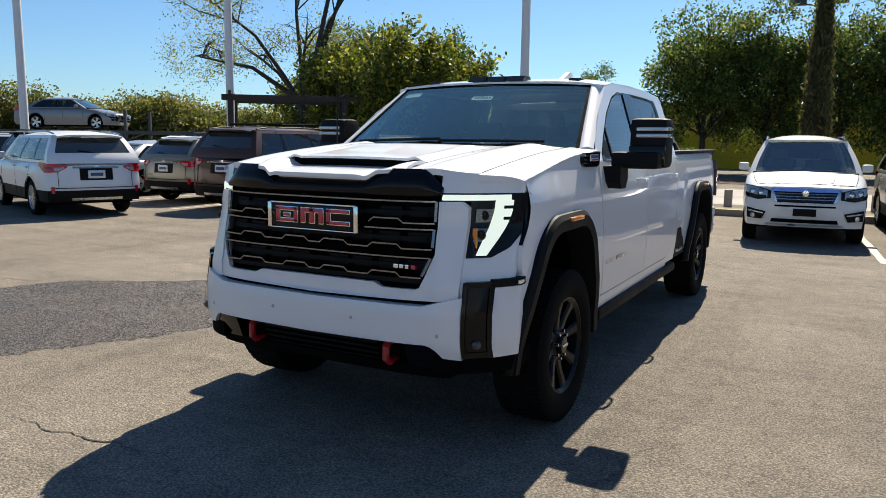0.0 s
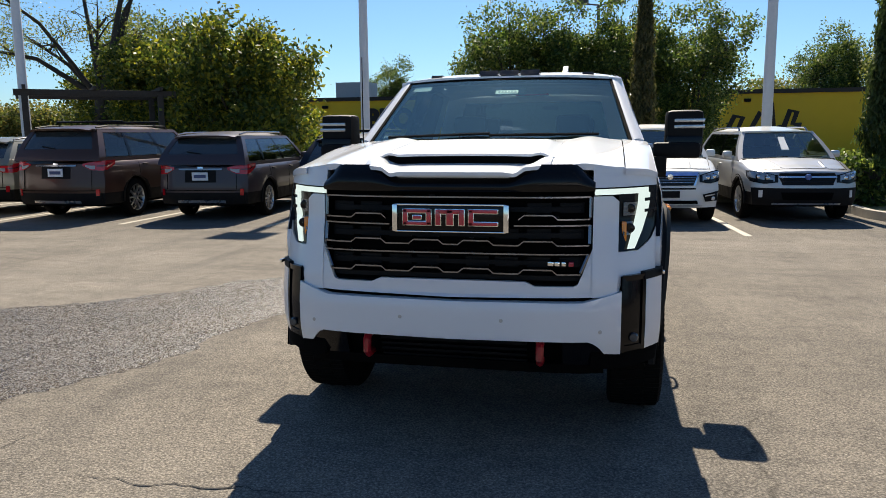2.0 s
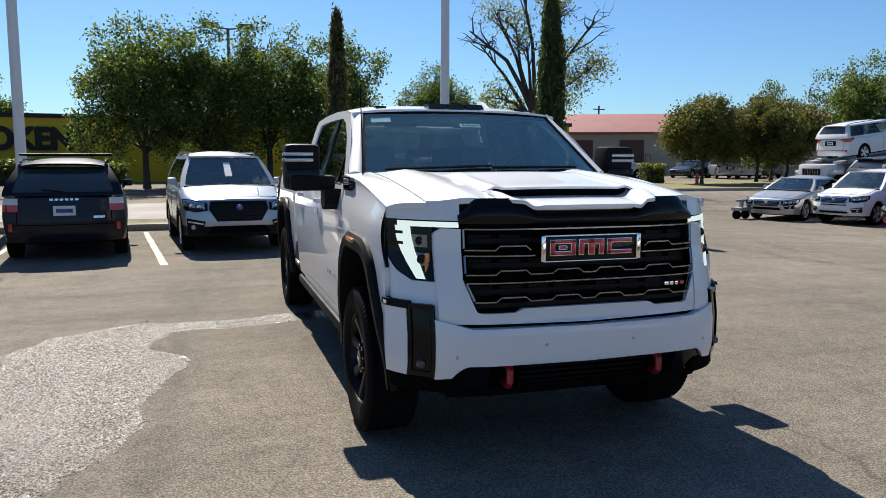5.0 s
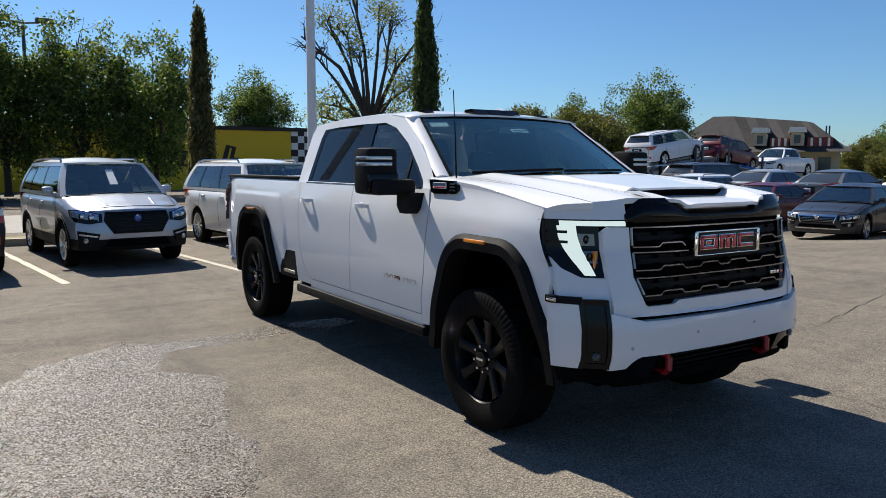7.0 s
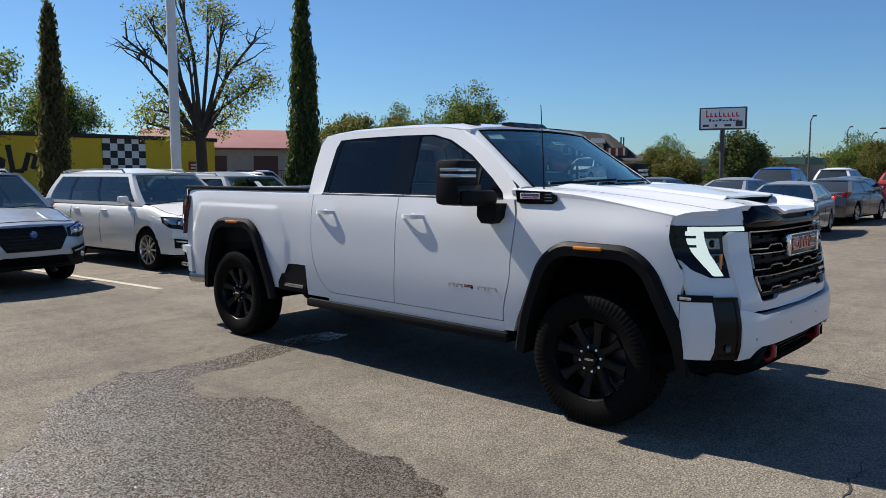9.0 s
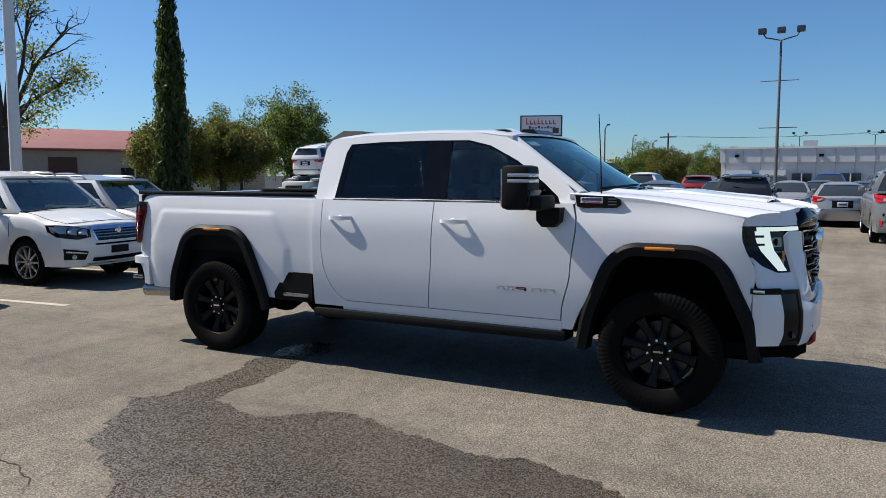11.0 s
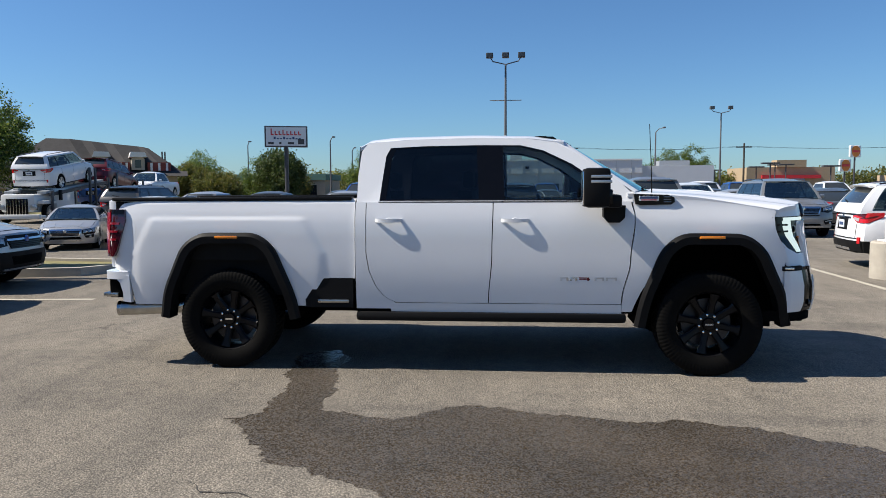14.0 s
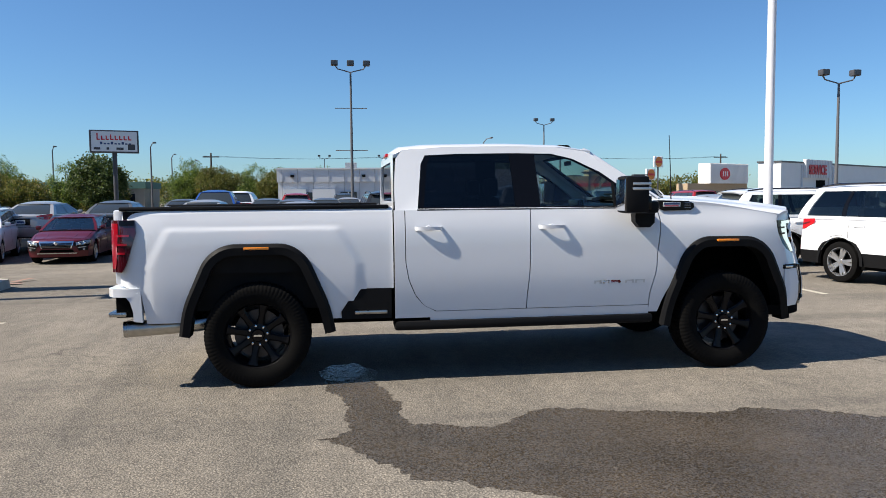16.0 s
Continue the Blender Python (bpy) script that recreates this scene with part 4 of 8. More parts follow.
# roof clearance lamps and aerial fin
for x in (-0.15, 0.0, 0.15, -0.56, 0.56):
    y = 1.25 if abs(x) < 0.2 else 1.33
    z0 = 1.972 if abs(x) < 0.2 else 1.952
    g = Geo().prism([(y - 0.075, z0), (y + 0.085, z0 + 0.014), (y + 0.07, z0 + 0.040), (y - 0.02, z0 + 0.040)], "x", x - (0.068 if abs(x) < 0.2 else 0.04), x + (0.068 if abs(x) < 0.2 else 0.04))
    g.obj("roof_lamp", M_GLOSS, truck, "smoked roof clearance lamp")
g = Geo().prism([(1.50, 1.998), (1.74, 2.008), (1.72, 2.062), (1.67, 2.066)], "x", 0.362, 0.398)
g.obj("aerial_fin", M_WHITE, truck)
Geo().tube([(-0.875, 0.45, 1.44), (-0.878, 0.462, 1.75), (-0.882, 0.48, 2.06)], [0.006, 0.004, 0.003], 6).obj("aerial", M_TRIM, truck, "thin black whip aerial")
# cowl and wipers
Geo().patch(lambda u, v: (lerp(-0.86, 0.86, u), lerp(0.30, 0.42, v) + 0.20 * (2 * u - 1) ** 2, hood_z(lerp(-0.80, 0.80, u), 0.45) - 0.012), 24, 3, (0, 0, -0.03)).obj("cowl", M_TRIM, truck)
for x0, x1 in ((-0.72, -0.02), (-0.02, 0.66)):
    g = Geo().tube([ws((x0 + 0.868) / 1.736, 0.03, -0.02), ws((lerp(x0, x1, 0.5) + 0.868) / 1.736, 0.035, -0.022), ws((x1 + 0.868) / 1.736, 0.06, -0.018)], 0.009, 6)
    g.obj("wiper", M_TRIM, truck)
# stickers inside the glass
Geo().patch(lambda u, v: wsn(lerp(0.03, 0.125, u), lerp(0.865, 0.95, v), 0.006), 4, 2).obj("corner_sticker", M_LABEL, truck, "white paper sticker", 0)
st = Geo().patch(lambda u, v: wsn(lerp(0.46, 0.565, u), lerp(0.765, 0.825, v), 0.006), 4, 2).obj("price_sticker", M_LABEL, truck, "pale sticker with a printed line", 0)
g = Geo()
for k in range(6):
    g.patch(lambda u, v, k=k: wsn(lerp(0.472 + 0.015 * k, 0.483 + 0.015 * k, u), lerp(0.782, 0.810, v), 0.004), 1, 1)
g.obj("sticker_bar", M_INK, st, "", 0)

# ---- cab inside ----
Geo().box(-0.88, 0.88, 0.55, 2.88, 0.62, 0.70).obj("cab_floor", M_LEATHER, truck)
Geo().patch(lambda u, v: (lerp(-0.86, 0.86, u), lerp(0.60, 1.05, v), 1.455 - 0.05 * v * v + 0.02 * math.sin(3 * u * math.pi) * v), 20, 6, (0, 0, -0.30)).obj("dashboard", M_DASH, truck)
Geo().box(-0.12, 0.22, 0.99, 1.05, 1.34, 1.50, 0.02).obj("touchscreen", M_GLOSS, truck)
Geo().box(-0.16, 0.16, 1.2, 1.95, 0.70, 1.06, 0.04).obj("console", M_LEATHER, truck)
g = Geo()
pts = [(0.42 + 0.19 * math.cos(a), 1.28 + 0.07 * math.sin(a), 1.30 + 0.175 * math.sin(a)) for a in [k * math.pi / 12 for k in range(25)]]
g.tube(pts, 0.016, 8, caps=False)
g.box(0.40, 0.44, 1.22, 1.29, 1.15, 1.45, 0.01).tube([(0.42, 1.28, 1.30), (0.42, 1.05, 1.22)], 0.03, 8)
g.obj("steering_wheel", M_LEATHER, truck)
for y, tall in ((1.62, 0), (2.42, 0)):
    for s in (-1, 1):
        g = Geo()
        g.box(s * 0.43 - 0.27, s * 0.43 + 0.27, y - 0.28, y + 0.26, 0.78, 1.00, 0.06)
        g.patch(lambda u, v: (s * 0.43 + (u - 0.5) * 0.52 * (1 - 0.25 * v), y + 0.24 + 0.10 * v - 0.04 * math.cos((u - 0.5) * 3), lerp(0.95, 1.52, v)), 8, 8, (0, 0.12, 0))
        seat = g.obj("seat", M_LEATHER, truck, "black leather seat")
        Geo().box(s * 0.43 - 0.14, s * 0.43 + 0.14, y + 0.32, y + 0.42, 1.54, 1.70, 0.04).obj("headrest", M_LEATHER, seat)
Geo().box(-0.05, 0.13, 1.10, 1.12, 1.83, 1.875, 0.015).obj("rear_view_mirror", M_DASH, truck)


# ---- wheels ----
def big_wheel(x, y, s):
    """An all-terrain tyre on a black eight-spoke rim; s: the outer side."""
    hub = new("wheel")
    hub.empty_display_size = 0.1
    hub.parent = truck
    hub.matrix_basis = Matrix.Translation((x, y, 0.428))
    w = 0.145
    prof = [(0.262, -0.82, 0), (0.30, -0.98, 0), (0.345, -1.0, 0), (0.372, -0.99, 1), (0.400, -0.955, 1), (0.4165, -0.86, 2), (0.4175, -0.60, 2), (0.4180, -0.34, 2), (0.4180, -0.30, 3), (0.4180, 0.0, 3), (0.4180, 0.30, 3), (0.4180, 0.34, 2), (0.4175, 0.60, 2), (0.4165, 0.86, 2), (0.400, 0.955, 1), (0.372, 0.99, 1), (0.345, 1.0, 0), (0.30, 0.98, 0), (0.262, 0.82, 0)]
    N = 320
    v = []
    for r0, hh, kind in prof:
        for k in range(N):
            a = 2 * math.pi * k / N
            ph = (k + (2 if hh > 0 else 0)) % 4
            lift, out = 0.0, 0.0
            if kind == 1:
                out = 0.010 if ph in (1, 2) else 0.0
                lift = 0.003 if ph in (1, 2) else 0.0
            elif kind == 2:
                lift = 0.0065 if ph in (0, 1, 2) else 0.0015
            elif kind == 3:
                lift = 0.0105 if (k + int(hh * 6)) % 8 < 5 else 0.0
            r = r0 + lift
            v.append((w * hh * (1 + out), r * math.cos(a), r * math.sin(a)))
    m = len(prof)
    t = Geo().add(v, [(i * N + k, i * N + (k + 1) % N, (i + 1) * N + (k + 1) % N, (i + 1) * N + k) for i in range(m - 1) for k in range(N)])
    t.obj("tyre", M_TYRE, hub, "black all-terrain tyre", 30)
    r = Geo().lathe([(0.262, -w * 0.8), (0.266, -w * 0.85), (0.245, -w * 0.5), (0.235, 0.02), (0.245, w * 0.75 * 1), (0.262, w * 0.86), (0.268, w * 0.86), (0.266, w * 0.76)], "x", 48)
    o = 0.080
    for k in range(8):
        a = 2 * math.pi * k / 8 + 0.2
        ca, sa = math.cos(a), math.sin(a)
        v = []
        for rr, hw, h, d in ((0.07, 0.034, o, 0.05), (0.16, 0.026, o + 0.012, 0.05), (0.225, 0.034, o + 0.026, 0.05), (0.248, 0.046, o + 0.030, 0.06)):
            for ww, hh in ((-hw, h - 0.012), (-hw * 0.6, h), (hw * 0.6, h), (hw, h - 0.012), (hw * 0.8, h - d), (-hw * 0.8, h - d)):
                v.append((s * hh, rr * ca - ww * sa, rr * sa + ww * ca))
        r.add(v, [(i * 6 + j, i * 6 + (j + 1) % 6, (i + 1) * 6 + (j + 1) % 6, (i + 1) * 6 + j) for i in range(3) for j in range(6)])
    r.lathe([(0.001, s * (o + 0.012)), (0.055, s * (o + 0.010)), (0.092, s * (o + 0.002)), (0.098, s * (o - 0.02))], "x", 32)
    rim = r.obj("rim", M_BLACKRIM, hub, "black eight-spoke alloy rim", 35)
    Geo().lathe([(0.001, s * (o + 0.040)), (0.046, s * (o + 0.038)), (0.052, s * (o + 0.030)), (0.054, s * o)], "x", 28).obj("centre_cap", M_GLOSS, rim)
    Geo().box(s * (o + 0.041) - 0.002, s * (o + 0.041) + 0.002, -0.032, 0.032, -0.007, 0.007).obj("cap_badge", M_CHROME, rim)
    for k in range(8):
        a = 2 * math.pi * (k + 0.5) / 8 + 0.2
        Geo().lathe([(0.001, s * (o + 0.032)), (0.009, s * (o + 0.030)), (0.011, s * (o + 0.006)), (0.011, s * (o - 0.01))], "x", 8, (0, 0.077 * math.cos(a), 0.077 * math.sin(a))).obj("lug_nut", M_CHROME, rim)
    Geo().lathe([(0.001, -s * 0.02), (0.20, -s * 0.02), (0.20, s * 0.005), (0.001, s * 0.005)], "x", 28).obj("brake_disc", M_GUNMETAL, hub)


for y in (0.0, WB):
    for s in (-1, 1):
        big_wheel(s * 0.885, y, s)

# ---- other vehicles ----
def ground_z(x, y):
    """The lot dips gently towards a drain across the aisle."""
    return -0.42 * soft(x, [(6.5, 0.0), (16.0, 1.0), (19.5, 1.0), (27.0, 0.0)]) * soft(y, [(2.5, 0.0), (9.5, 1.0), (18.0, 1.0), (26.0, 0.0)])


WHEELS = {}
ROW = "cars parked in the row behind the truck"


def car_wheel(r, style):
    """Meshes of a road wheel, built once for each size and style."""
    key = (round(r, 3), style)
    if key not in WHEELS:
        w = 0.105
        rr = r * 0.68
        t = Geo().lathe([(rr, -w * 0.9), (r * 0.86, -w), (r * 0.97, -w * 0.85), (r, -w * 0.5), (r, w * 0.5), (r * 0.97, w * 0.85), (r * 0.86, w), (rr, w * 0.9)], "x", 32)
        m = Geo().lathe([(rr, -w * 0.8), (rr * 0.93, -w * 0.2), (rr * 0.92, w * 0.5), (rr, w * 0.92), (rr * 1.03, w * 0.92)], "x", 32)
        n = {"five": 5, "ten": 10, "seven": 7}[style]
        for k in range(n):
            a = 2 * math.pi * k / n
            for tw in ((-0.16, 0.16) if n == 5 else (0.0,)):
                c0, c1 = a + tw * 0.4, a + tw
                hw0, hw1 = rr * (0.13 if n < 10 else 0.07), rr * (0.10 if n < 10 else 0.06)
                v = []
                for rad, ang, hw, h in ((rr * 0.12, c0, hw0, w * 0.72), (rr * 0.95, c1, hw1, w * 0.86)):
                    for ww, hh in ((-hw, h), (hw, h), (hw, h - 0.03), (-hw, h - 0.03)):
                        v.append((hh, rad * math.cos(ang) - ww * math.sin(ang), rad * math.sin(ang) + ww * math.cos(ang)))
                m.add(v, [(0, 1, 5, 4), (1, 2, 6, 5), (2, 3, 7, 6), (3, 0, 4, 7)])
        m.lathe([(0.001, w * 0.80), (rr * 0.2, w * 0.78), (rr * 0.22, w * 0.5)], "x", 16)
        d = Geo().lathe([(0.001, w * 0.1), (rr * 0.92, w * 0.1)], "x", 20)
        WHEELS[key] = (t.mesh("tyre", M_TYRE), m.mesh("rim", M_ALLOY), d.mesh("brake", M_SEALSHADE))
    return WHEELS[key]


KINDS = dict(
    # length, width, height, wheelbase, front overhang, nose z, cowl z, belt z, cowl, screen top, roof end, rear belt, rear deck z, wheel radius
    wagon=(4.82, 1.84, 1.65, 2.745, 0.92, 0.92, 1.05, 1.05, 1.18, 1.88, 4.36, 4.72, 1.02, 0.345),
    suv=(4.62, 1.80, 1.71, 2.67, 0.93, 0.95, 1.09, 1.09, 1.10, 1.74, 4.22, 4.53, 1.05, 0.35),
    bigsuv=(5.00, 1.93, 1.80, 2.89, 0.96, 1.00, 1.14, 1.14, 1.20, 1.86, 4.60, 4.90, 1.10, 0.37),
    crossover=(4.47, 1.80, 1.58, 2.665, 0.90, 0.88, 1.02, 1.03, 1.12, 1.80, 3.95, 4.38, 1.02, 0.34),
    sedan=(4.85, 1.82, 1.45, 2.75, 0.92, 0.76, 0.94, 0.96, 1.35, 2.10, 3.45, 4.15, 0.98, 0.33),
    pickup=(5.70, 1.95, 1.86, 3.60, 0.95, 1.05, 1.20, 1.20, 1.35, 2.05, 3.40, 3.60, 1.18, 0.40),
)


def build_car(kind, paint_mat, label, style="five", cladding=True, rails=True, bars=False, front_plate=False, group="", tail="split", paint_name="car", glass=None, face="bar", inside=True):
    L, W, H, wb, fo, zn, zc, zb, yc, yt, yr, yd, zt, wr = KINDS[kind]
    cat = {"wagon": "station wagon", "suv": "suv", "bigsuv": "suv", "crossover": "suv", "sedan": "sedan", "pickup": "pickup truck"}[kind]
    root = thing(paint_name, label, cat, group)
    h = W / 2
    mid = L / 2
    c1, c2 = fo, fo + wb
    sill = 0.30 if kind in ("wagon", "suv", "bigsuv", "crossover", "pickup") else 0.22
    ra = wr + 0.055

    def half(s):
        return h * (1 - 0.07 * max(0, (0.9 - s) / 0.9) ** 2 - 0.06 * max(0, (s - L + 0.7) / 0.7) ** 2)

    def nose(x, z):
        """How far the nose lies behind its foremost line."""
        q = abs(x) / h
        return 0.09 * q * q + 0.26 * q ** 5 + 0.07 * max(0, z - 0.58) / 0.4 + 0.09 * max(0, (z - zn + 0.15) / 0.15) ** 2 + 0.05 * max(0, (0.42 - z) / 0.15)

    def stern(x, z):
        q = abs(x) / h
        return 0.05 * q * q + 0.16 * q ** 5 + 0.02 + 0.05 * max(0, z - 0.62) / 0.4 + 0.05 * max(0, (0.42 - z) / 0.15)

    def low(s):
        for c in (c1, c2):
            if abs(s - c) < ra:
                return max(sill, wr + math.sqrt(max(0, ra * ra - (s - c) ** 2)) * 0.98)
        return sill

    def top(s):
        return soft(s, [(0, zn - 0.06), (0.18, zn), (yc, zc), (yc + 0.3, zb), (yd - 0.2, zb), (L - 0.12, zt), (L, zt - 0.05)])

    def row(s, k):
        w, lo, t = half(s), low(s), top(s)
        z = [lo, max(lo + 0.01, sill + (0.17 if face == "hex" else 0.22)), max(lo + 0.03, lerp(sill, t, 0.50)), max(lo + 0.05, t - 0.20), t - 0.11, t - 0.05, t - 0.015, t + 0.006, t + 0.020, t + 0.026][k]
        x = w * [0.955, 0.985, 1.0, 0.990, 0.975, 0.945, 0.89, 0.78, 0.40, 0.0][k]
        y = s
        if s < 0.9:
            y += nose(x, z) * (1 - s / 0.9) ** 1.4
        if s > L - 0.7:
            y -= stern(x, z) * (1 - (L - s) / 0.7) ** 1.4
        return (x, y - mid, z)

    st = sorted({0.0, 0.04, 0.12, 0.22, 0.35, 0.5, 0.7, L - 0.02, L - 0.06, L - 0.15, L - 0.3, L, *[c + ra * q for c in (c1, c2) for q in (-1.001, -0.995, -0.9, -0.75, -0.5, -0.25, 0, 0.25, 0.5, 0.75, 0.9, 0.995, 1.001)], *[lerp(c1 + ra, c2 - ra, q / 6) for q in range(1, 6)], yc, yd - 0.1})
    K = 10
    g = Geo()
    v, f, mi = [], [], []
    for s in st:
        v += [row(s, k) for k in range(K)]
    n = len(st)
    for i in range(n - 1):
        for k in range(K - 1):
            if kind == "pickup" and st[i] > yd + 0.05 and k >= 6:
                continue
            f.append((i * K + k, i * K + k + 1, (i + 1) * K + k + 1, (i + 1) * K + k))
            mi.append(1 if (k == 0 and cladding) else 0)
    g.add(v, f)
    g.mi = mi
    o = len(g.v)
    g.v += [(-x, y, z) for x, y, z in g.v]
    g.f += [tuple(i + o for i in reversed(q)) for q in g.f]
    g.mi += list(g.mi)
    # end faces
    for s, sg in ((0.0, 1), (L, -1)):
        base = len(g.v)
        nx = 10
        for k in range(K):
            x, y, z = row(s, k)
            for j in range(nx + 1):
                xx = lerp(-x, x, j / nx)
                yy = nose(xx, z) if s == 0 else L - stern(xx, z)
                g.v.append((xx, yy - mid, z))
        for k in range(K - 1):
            for j in range(nx):
                g.f.append((base + k * (nx + 1) + j, base + k * (nx + 1) + j + 1, base + (k + 1) * (nx + 1) + j + 1, base + (k + 1) * (nx + 1) + j))
                g.mi.append(1 if (k == 0 and cladding) else 0)
    body = g.obj("body", [paint_mat, M_TRIM], root, "", 40)
    # under-body and wheel wells, their shade painted in as near-black
    Geo().box(-h * 0.86, h * 0.86, 0.55 - mid, L - 0.45 - mid, sill - 0.06, zb - 0.25).box(-h * 0.55, h * 0.55, 0.18 - mid, L - 0.16 - mid, sill - 0.02, zb - 0.30).obj("underbody", M_SEALSHADE, root)

    # cabin
    bx, tx = h * 0.925, h * (0.70 if kind not in ("sedan", "pickup") else 0.66)

    def cab(s_, zz, x_):
        return (x_, s_ - mid, zz)

    def side_pt(u, v):
        """u: 0 at the screen, 1 at the tail; v: 0 at the belt, 1 at the roof."""
        a, b = lerp(yc + 0.02, yt, v), lerp(yd, yr, v ** 1.4)
        return (lerp(bx, tx, v ** 1.5), lerp(a, b, u) - mid, lerp(zb - 0.02, H - 0.10, v))

    def screen(u, v):
        w = lerp(bx, tx, v ** 1.5)
        x = lerp(-w, w, u)
        return (x, lerp(yc + 0.02, yt, v) - mid - 0.10 * (1 - (x / w) ** 2) * (1 - 0.5 * v), lerp(zb - 0.02, H - 0.10, v))

    def back(u, v):
        w = lerp(bx, tx, v ** 1.5)
        x = lerp(-w, w, u)
        return (x, lerp(yd, yr, v ** 1.4) - mid + 0.07 * (1 - (x / w) ** 2), lerp(zb - 0.02, H - 0.10, v))
    REAR = 0.36 if kind in ('wagon', 'suv', 'bigsuv') else (0.28 if kind == 'crossover' and tail != 'stack' else 0.10)
    gm = glass or (M_CARCLEAR if inside else M_CARGLASS)
    Geo().patch(lambda u, v: tuple(Vector(screen(lerp(0.04, 0.96, u), lerp(0.02, 0.97, v))) + Vector((0, 0.008, -0.004))), 12, 6).obj("windscreen", (glass or M_CARSCREEN) if inside else gm, root, "", 60)
    if group == ROW and paint_mat in (M_BLUESILVER, M_SILVER):
        Geo().patch(lambda u, v: screen(lerp(0.47, 0.55, u), lerp(0.36, 0.80, v)), 2, 3, (0, 0.012, -0.012)).obj("price_sticker", M_LABEL, root, "white paper price sheet")
    rw = Geo().patch(lambda u, v: tuple(Vector(back(lerp(0.06, 0.94, u), lerp(REAR, 0.93, v))) + Vector((0, -0.008, -0.004))), 12, 6).obj("rear_window", M_CARGLASS, root, "", 60)
    fr = Geo()
    fr.patch(lambda u, v: screen(lerp(0.0, 0.05, u), v), 2, 8, (0, 0.03, -0.01)).patch(lambda u, v: screen(lerp(0.95, 1.0, u), v), 2, 8, (0, 0.03, -0.01))
    fr.patch(lambda u, v: back(lerp(0.0, 0.075, u), v), 2, 8, (0, -0.03, -0.01)).patch(lambda u, v: back(lerp(0.925, 1.0, u), v), 2, 8, (0, -0.03, -0.01))
    fr.patch(lambda u, v: back(u, lerp(0.0, REAR + 0.01, v)), 12, 4, (0, -0.03, -0.01))
    for sg in (-1, 1):
        def sp(u, v, off=0.0, sg=sg):
            p = side_pt(u, v)
            return (sg * (p[0] + off), p[1], p[2])
        fr.patch(lambda u, v: sp(lerp(0.0, 0.045, u), v), 2, 8, (-sg * 0.03, 0, 0))
        fr.patch(lambda u, v: sp(lerp(0.945 if kind != "sedan" else 0.90, 1.0, u), v), 3, 8, (-sg * 0.03, 0, 0))
        fr.patch(lambda u, v: sp(u, lerp(0.90, 1.0, v)), 16, 2, (-sg * 0.03, 0, 0))
        fr.patch(lambda u, v: sp(u, lerp(0.0, 0.10, v)), 16, 1, (-sg * 0.03, 0, 0))
        cuts = {"sedan": (0.05, 0.48, 0.90), "pickup": (0.05, 0.50, 0.94)}.get(kind, (0.05, 0.40, 0.72, 0.945))
        for a, b in zip(cuts, cuts[1:]):
            Geo().patch(lambda u, v: sp(lerp(a + 0.008, b - 0.008, u), lerp(0.12, 0.89, v), -0.008), 6, 5).obj("side_window", gm, root, "", 60)
        for a in cuts[1:-1]:
            Geo().patch(lambda u, v: sp(lerp(a - 0.012, a + 0.012, u), lerp(0.09, 0.92, v), -0.003), 1, 4, (-sg * 0.02, 0, 0)).obj("door_pillar", M_GLOSS, root)
        # mirrors and handles
        my = yc + 0.42 - mid
        mm = Geo().box(sg * (h + 0.04) - 0.085, sg * (h + 0.04) + 0.085, my - 0.07, my + 0.05, zb + 0.015, zb + 0.145, 0.045)
        mm.box(sg * (h - 0.09) - 0.07, sg * (h - 0.09) + 0.07, my - 0.03, my + 0.03, zb - 0.02, zb + 0.05, 0.015)
        mm.obj("door_mirror", M_GLOSS if bars else paint_mat, root, "", 50)
        if cladding:
            for c in (c1, c2):
                ring = []
                for q in range(13):
                    ang = math.pi * (q / 12) * 1.06 - math.pi * 0.03
                    ring.append((c - math.cos(ang) * (ra + 0.005), wr + math.sin(ang) * (ra + 0.005)))
                Geo().patch(lambda u, v: (sg * (half(interp(u * 12, [(i, r[0]) for i, r in enumerate(ring)])) * 0.993 + 0.004), interp(u * 12, [(i, lerp(r[0], c + (r[0] - c) * 1.13, v)) for i, r in enumerate(ring)]) - mid, interp(u * 12, [(i, lerp(r[1], wr + (r[1] - wr) * 1.13, v)) for i, r in enumerate(ring)])), 24, 1, (-sg * 0.03, 0, 0)).obj("arch_trim", M_TRIM, root, "", 50)
        for s in (lerp(yc, yd, 0.34), lerp(yc, yd, 0.62)):
            Geo().box(sg * (half(s) * 0.985) - 0.012, sg * (half(s) * 0.985) + 0.022, s - mid - 0.10, s - mid + 0.10, zb - 0.14, zb - 0.105, 0.01).obj("door_handle", paint_mat, root)
        # door seams
        sm = Geo()
        for s in (yc + 0.15, lerp(yc, yd, 0.38), lerp(yc, yd, 0.68)):
            if abs(s - c2) < ra:
                zlow = low(s) + 0.02
            else:
                zlow = sill + 0.10
            pts = []
            for q in range(6):
                z = lerp(zlow, zb - 0.06, q / 5)
                x = interp(z, sorted([(row(s, k)[2], row(s, k)[0]) for k in range(6)])) + 0.001
                pts.append((sg * x, s - mid, z))
            sm.tube(pts, 0.004, 4)
        sm.obj("door_seam", M_SEALSHADE, root)
        if rails and kind not in ("sedan", "pickup"):
            pts = [sp(0.10, 1.0, -0.02), *[(sg * (tx - 0.03), lerp(yt, yr, q) - mid, H - 0.025 - 0.02 * abs(q - 0.5)) for q in (0.14, 0.32, 0.5, 0.68, 0.86)], (sg * (tx - 0.03), yr - mid - 0.02, H - 0.07)]
            Geo().tube(pts, 0.018, 6).obj("roof_rail", M_TRIM if bars else M_DCHROME, root)
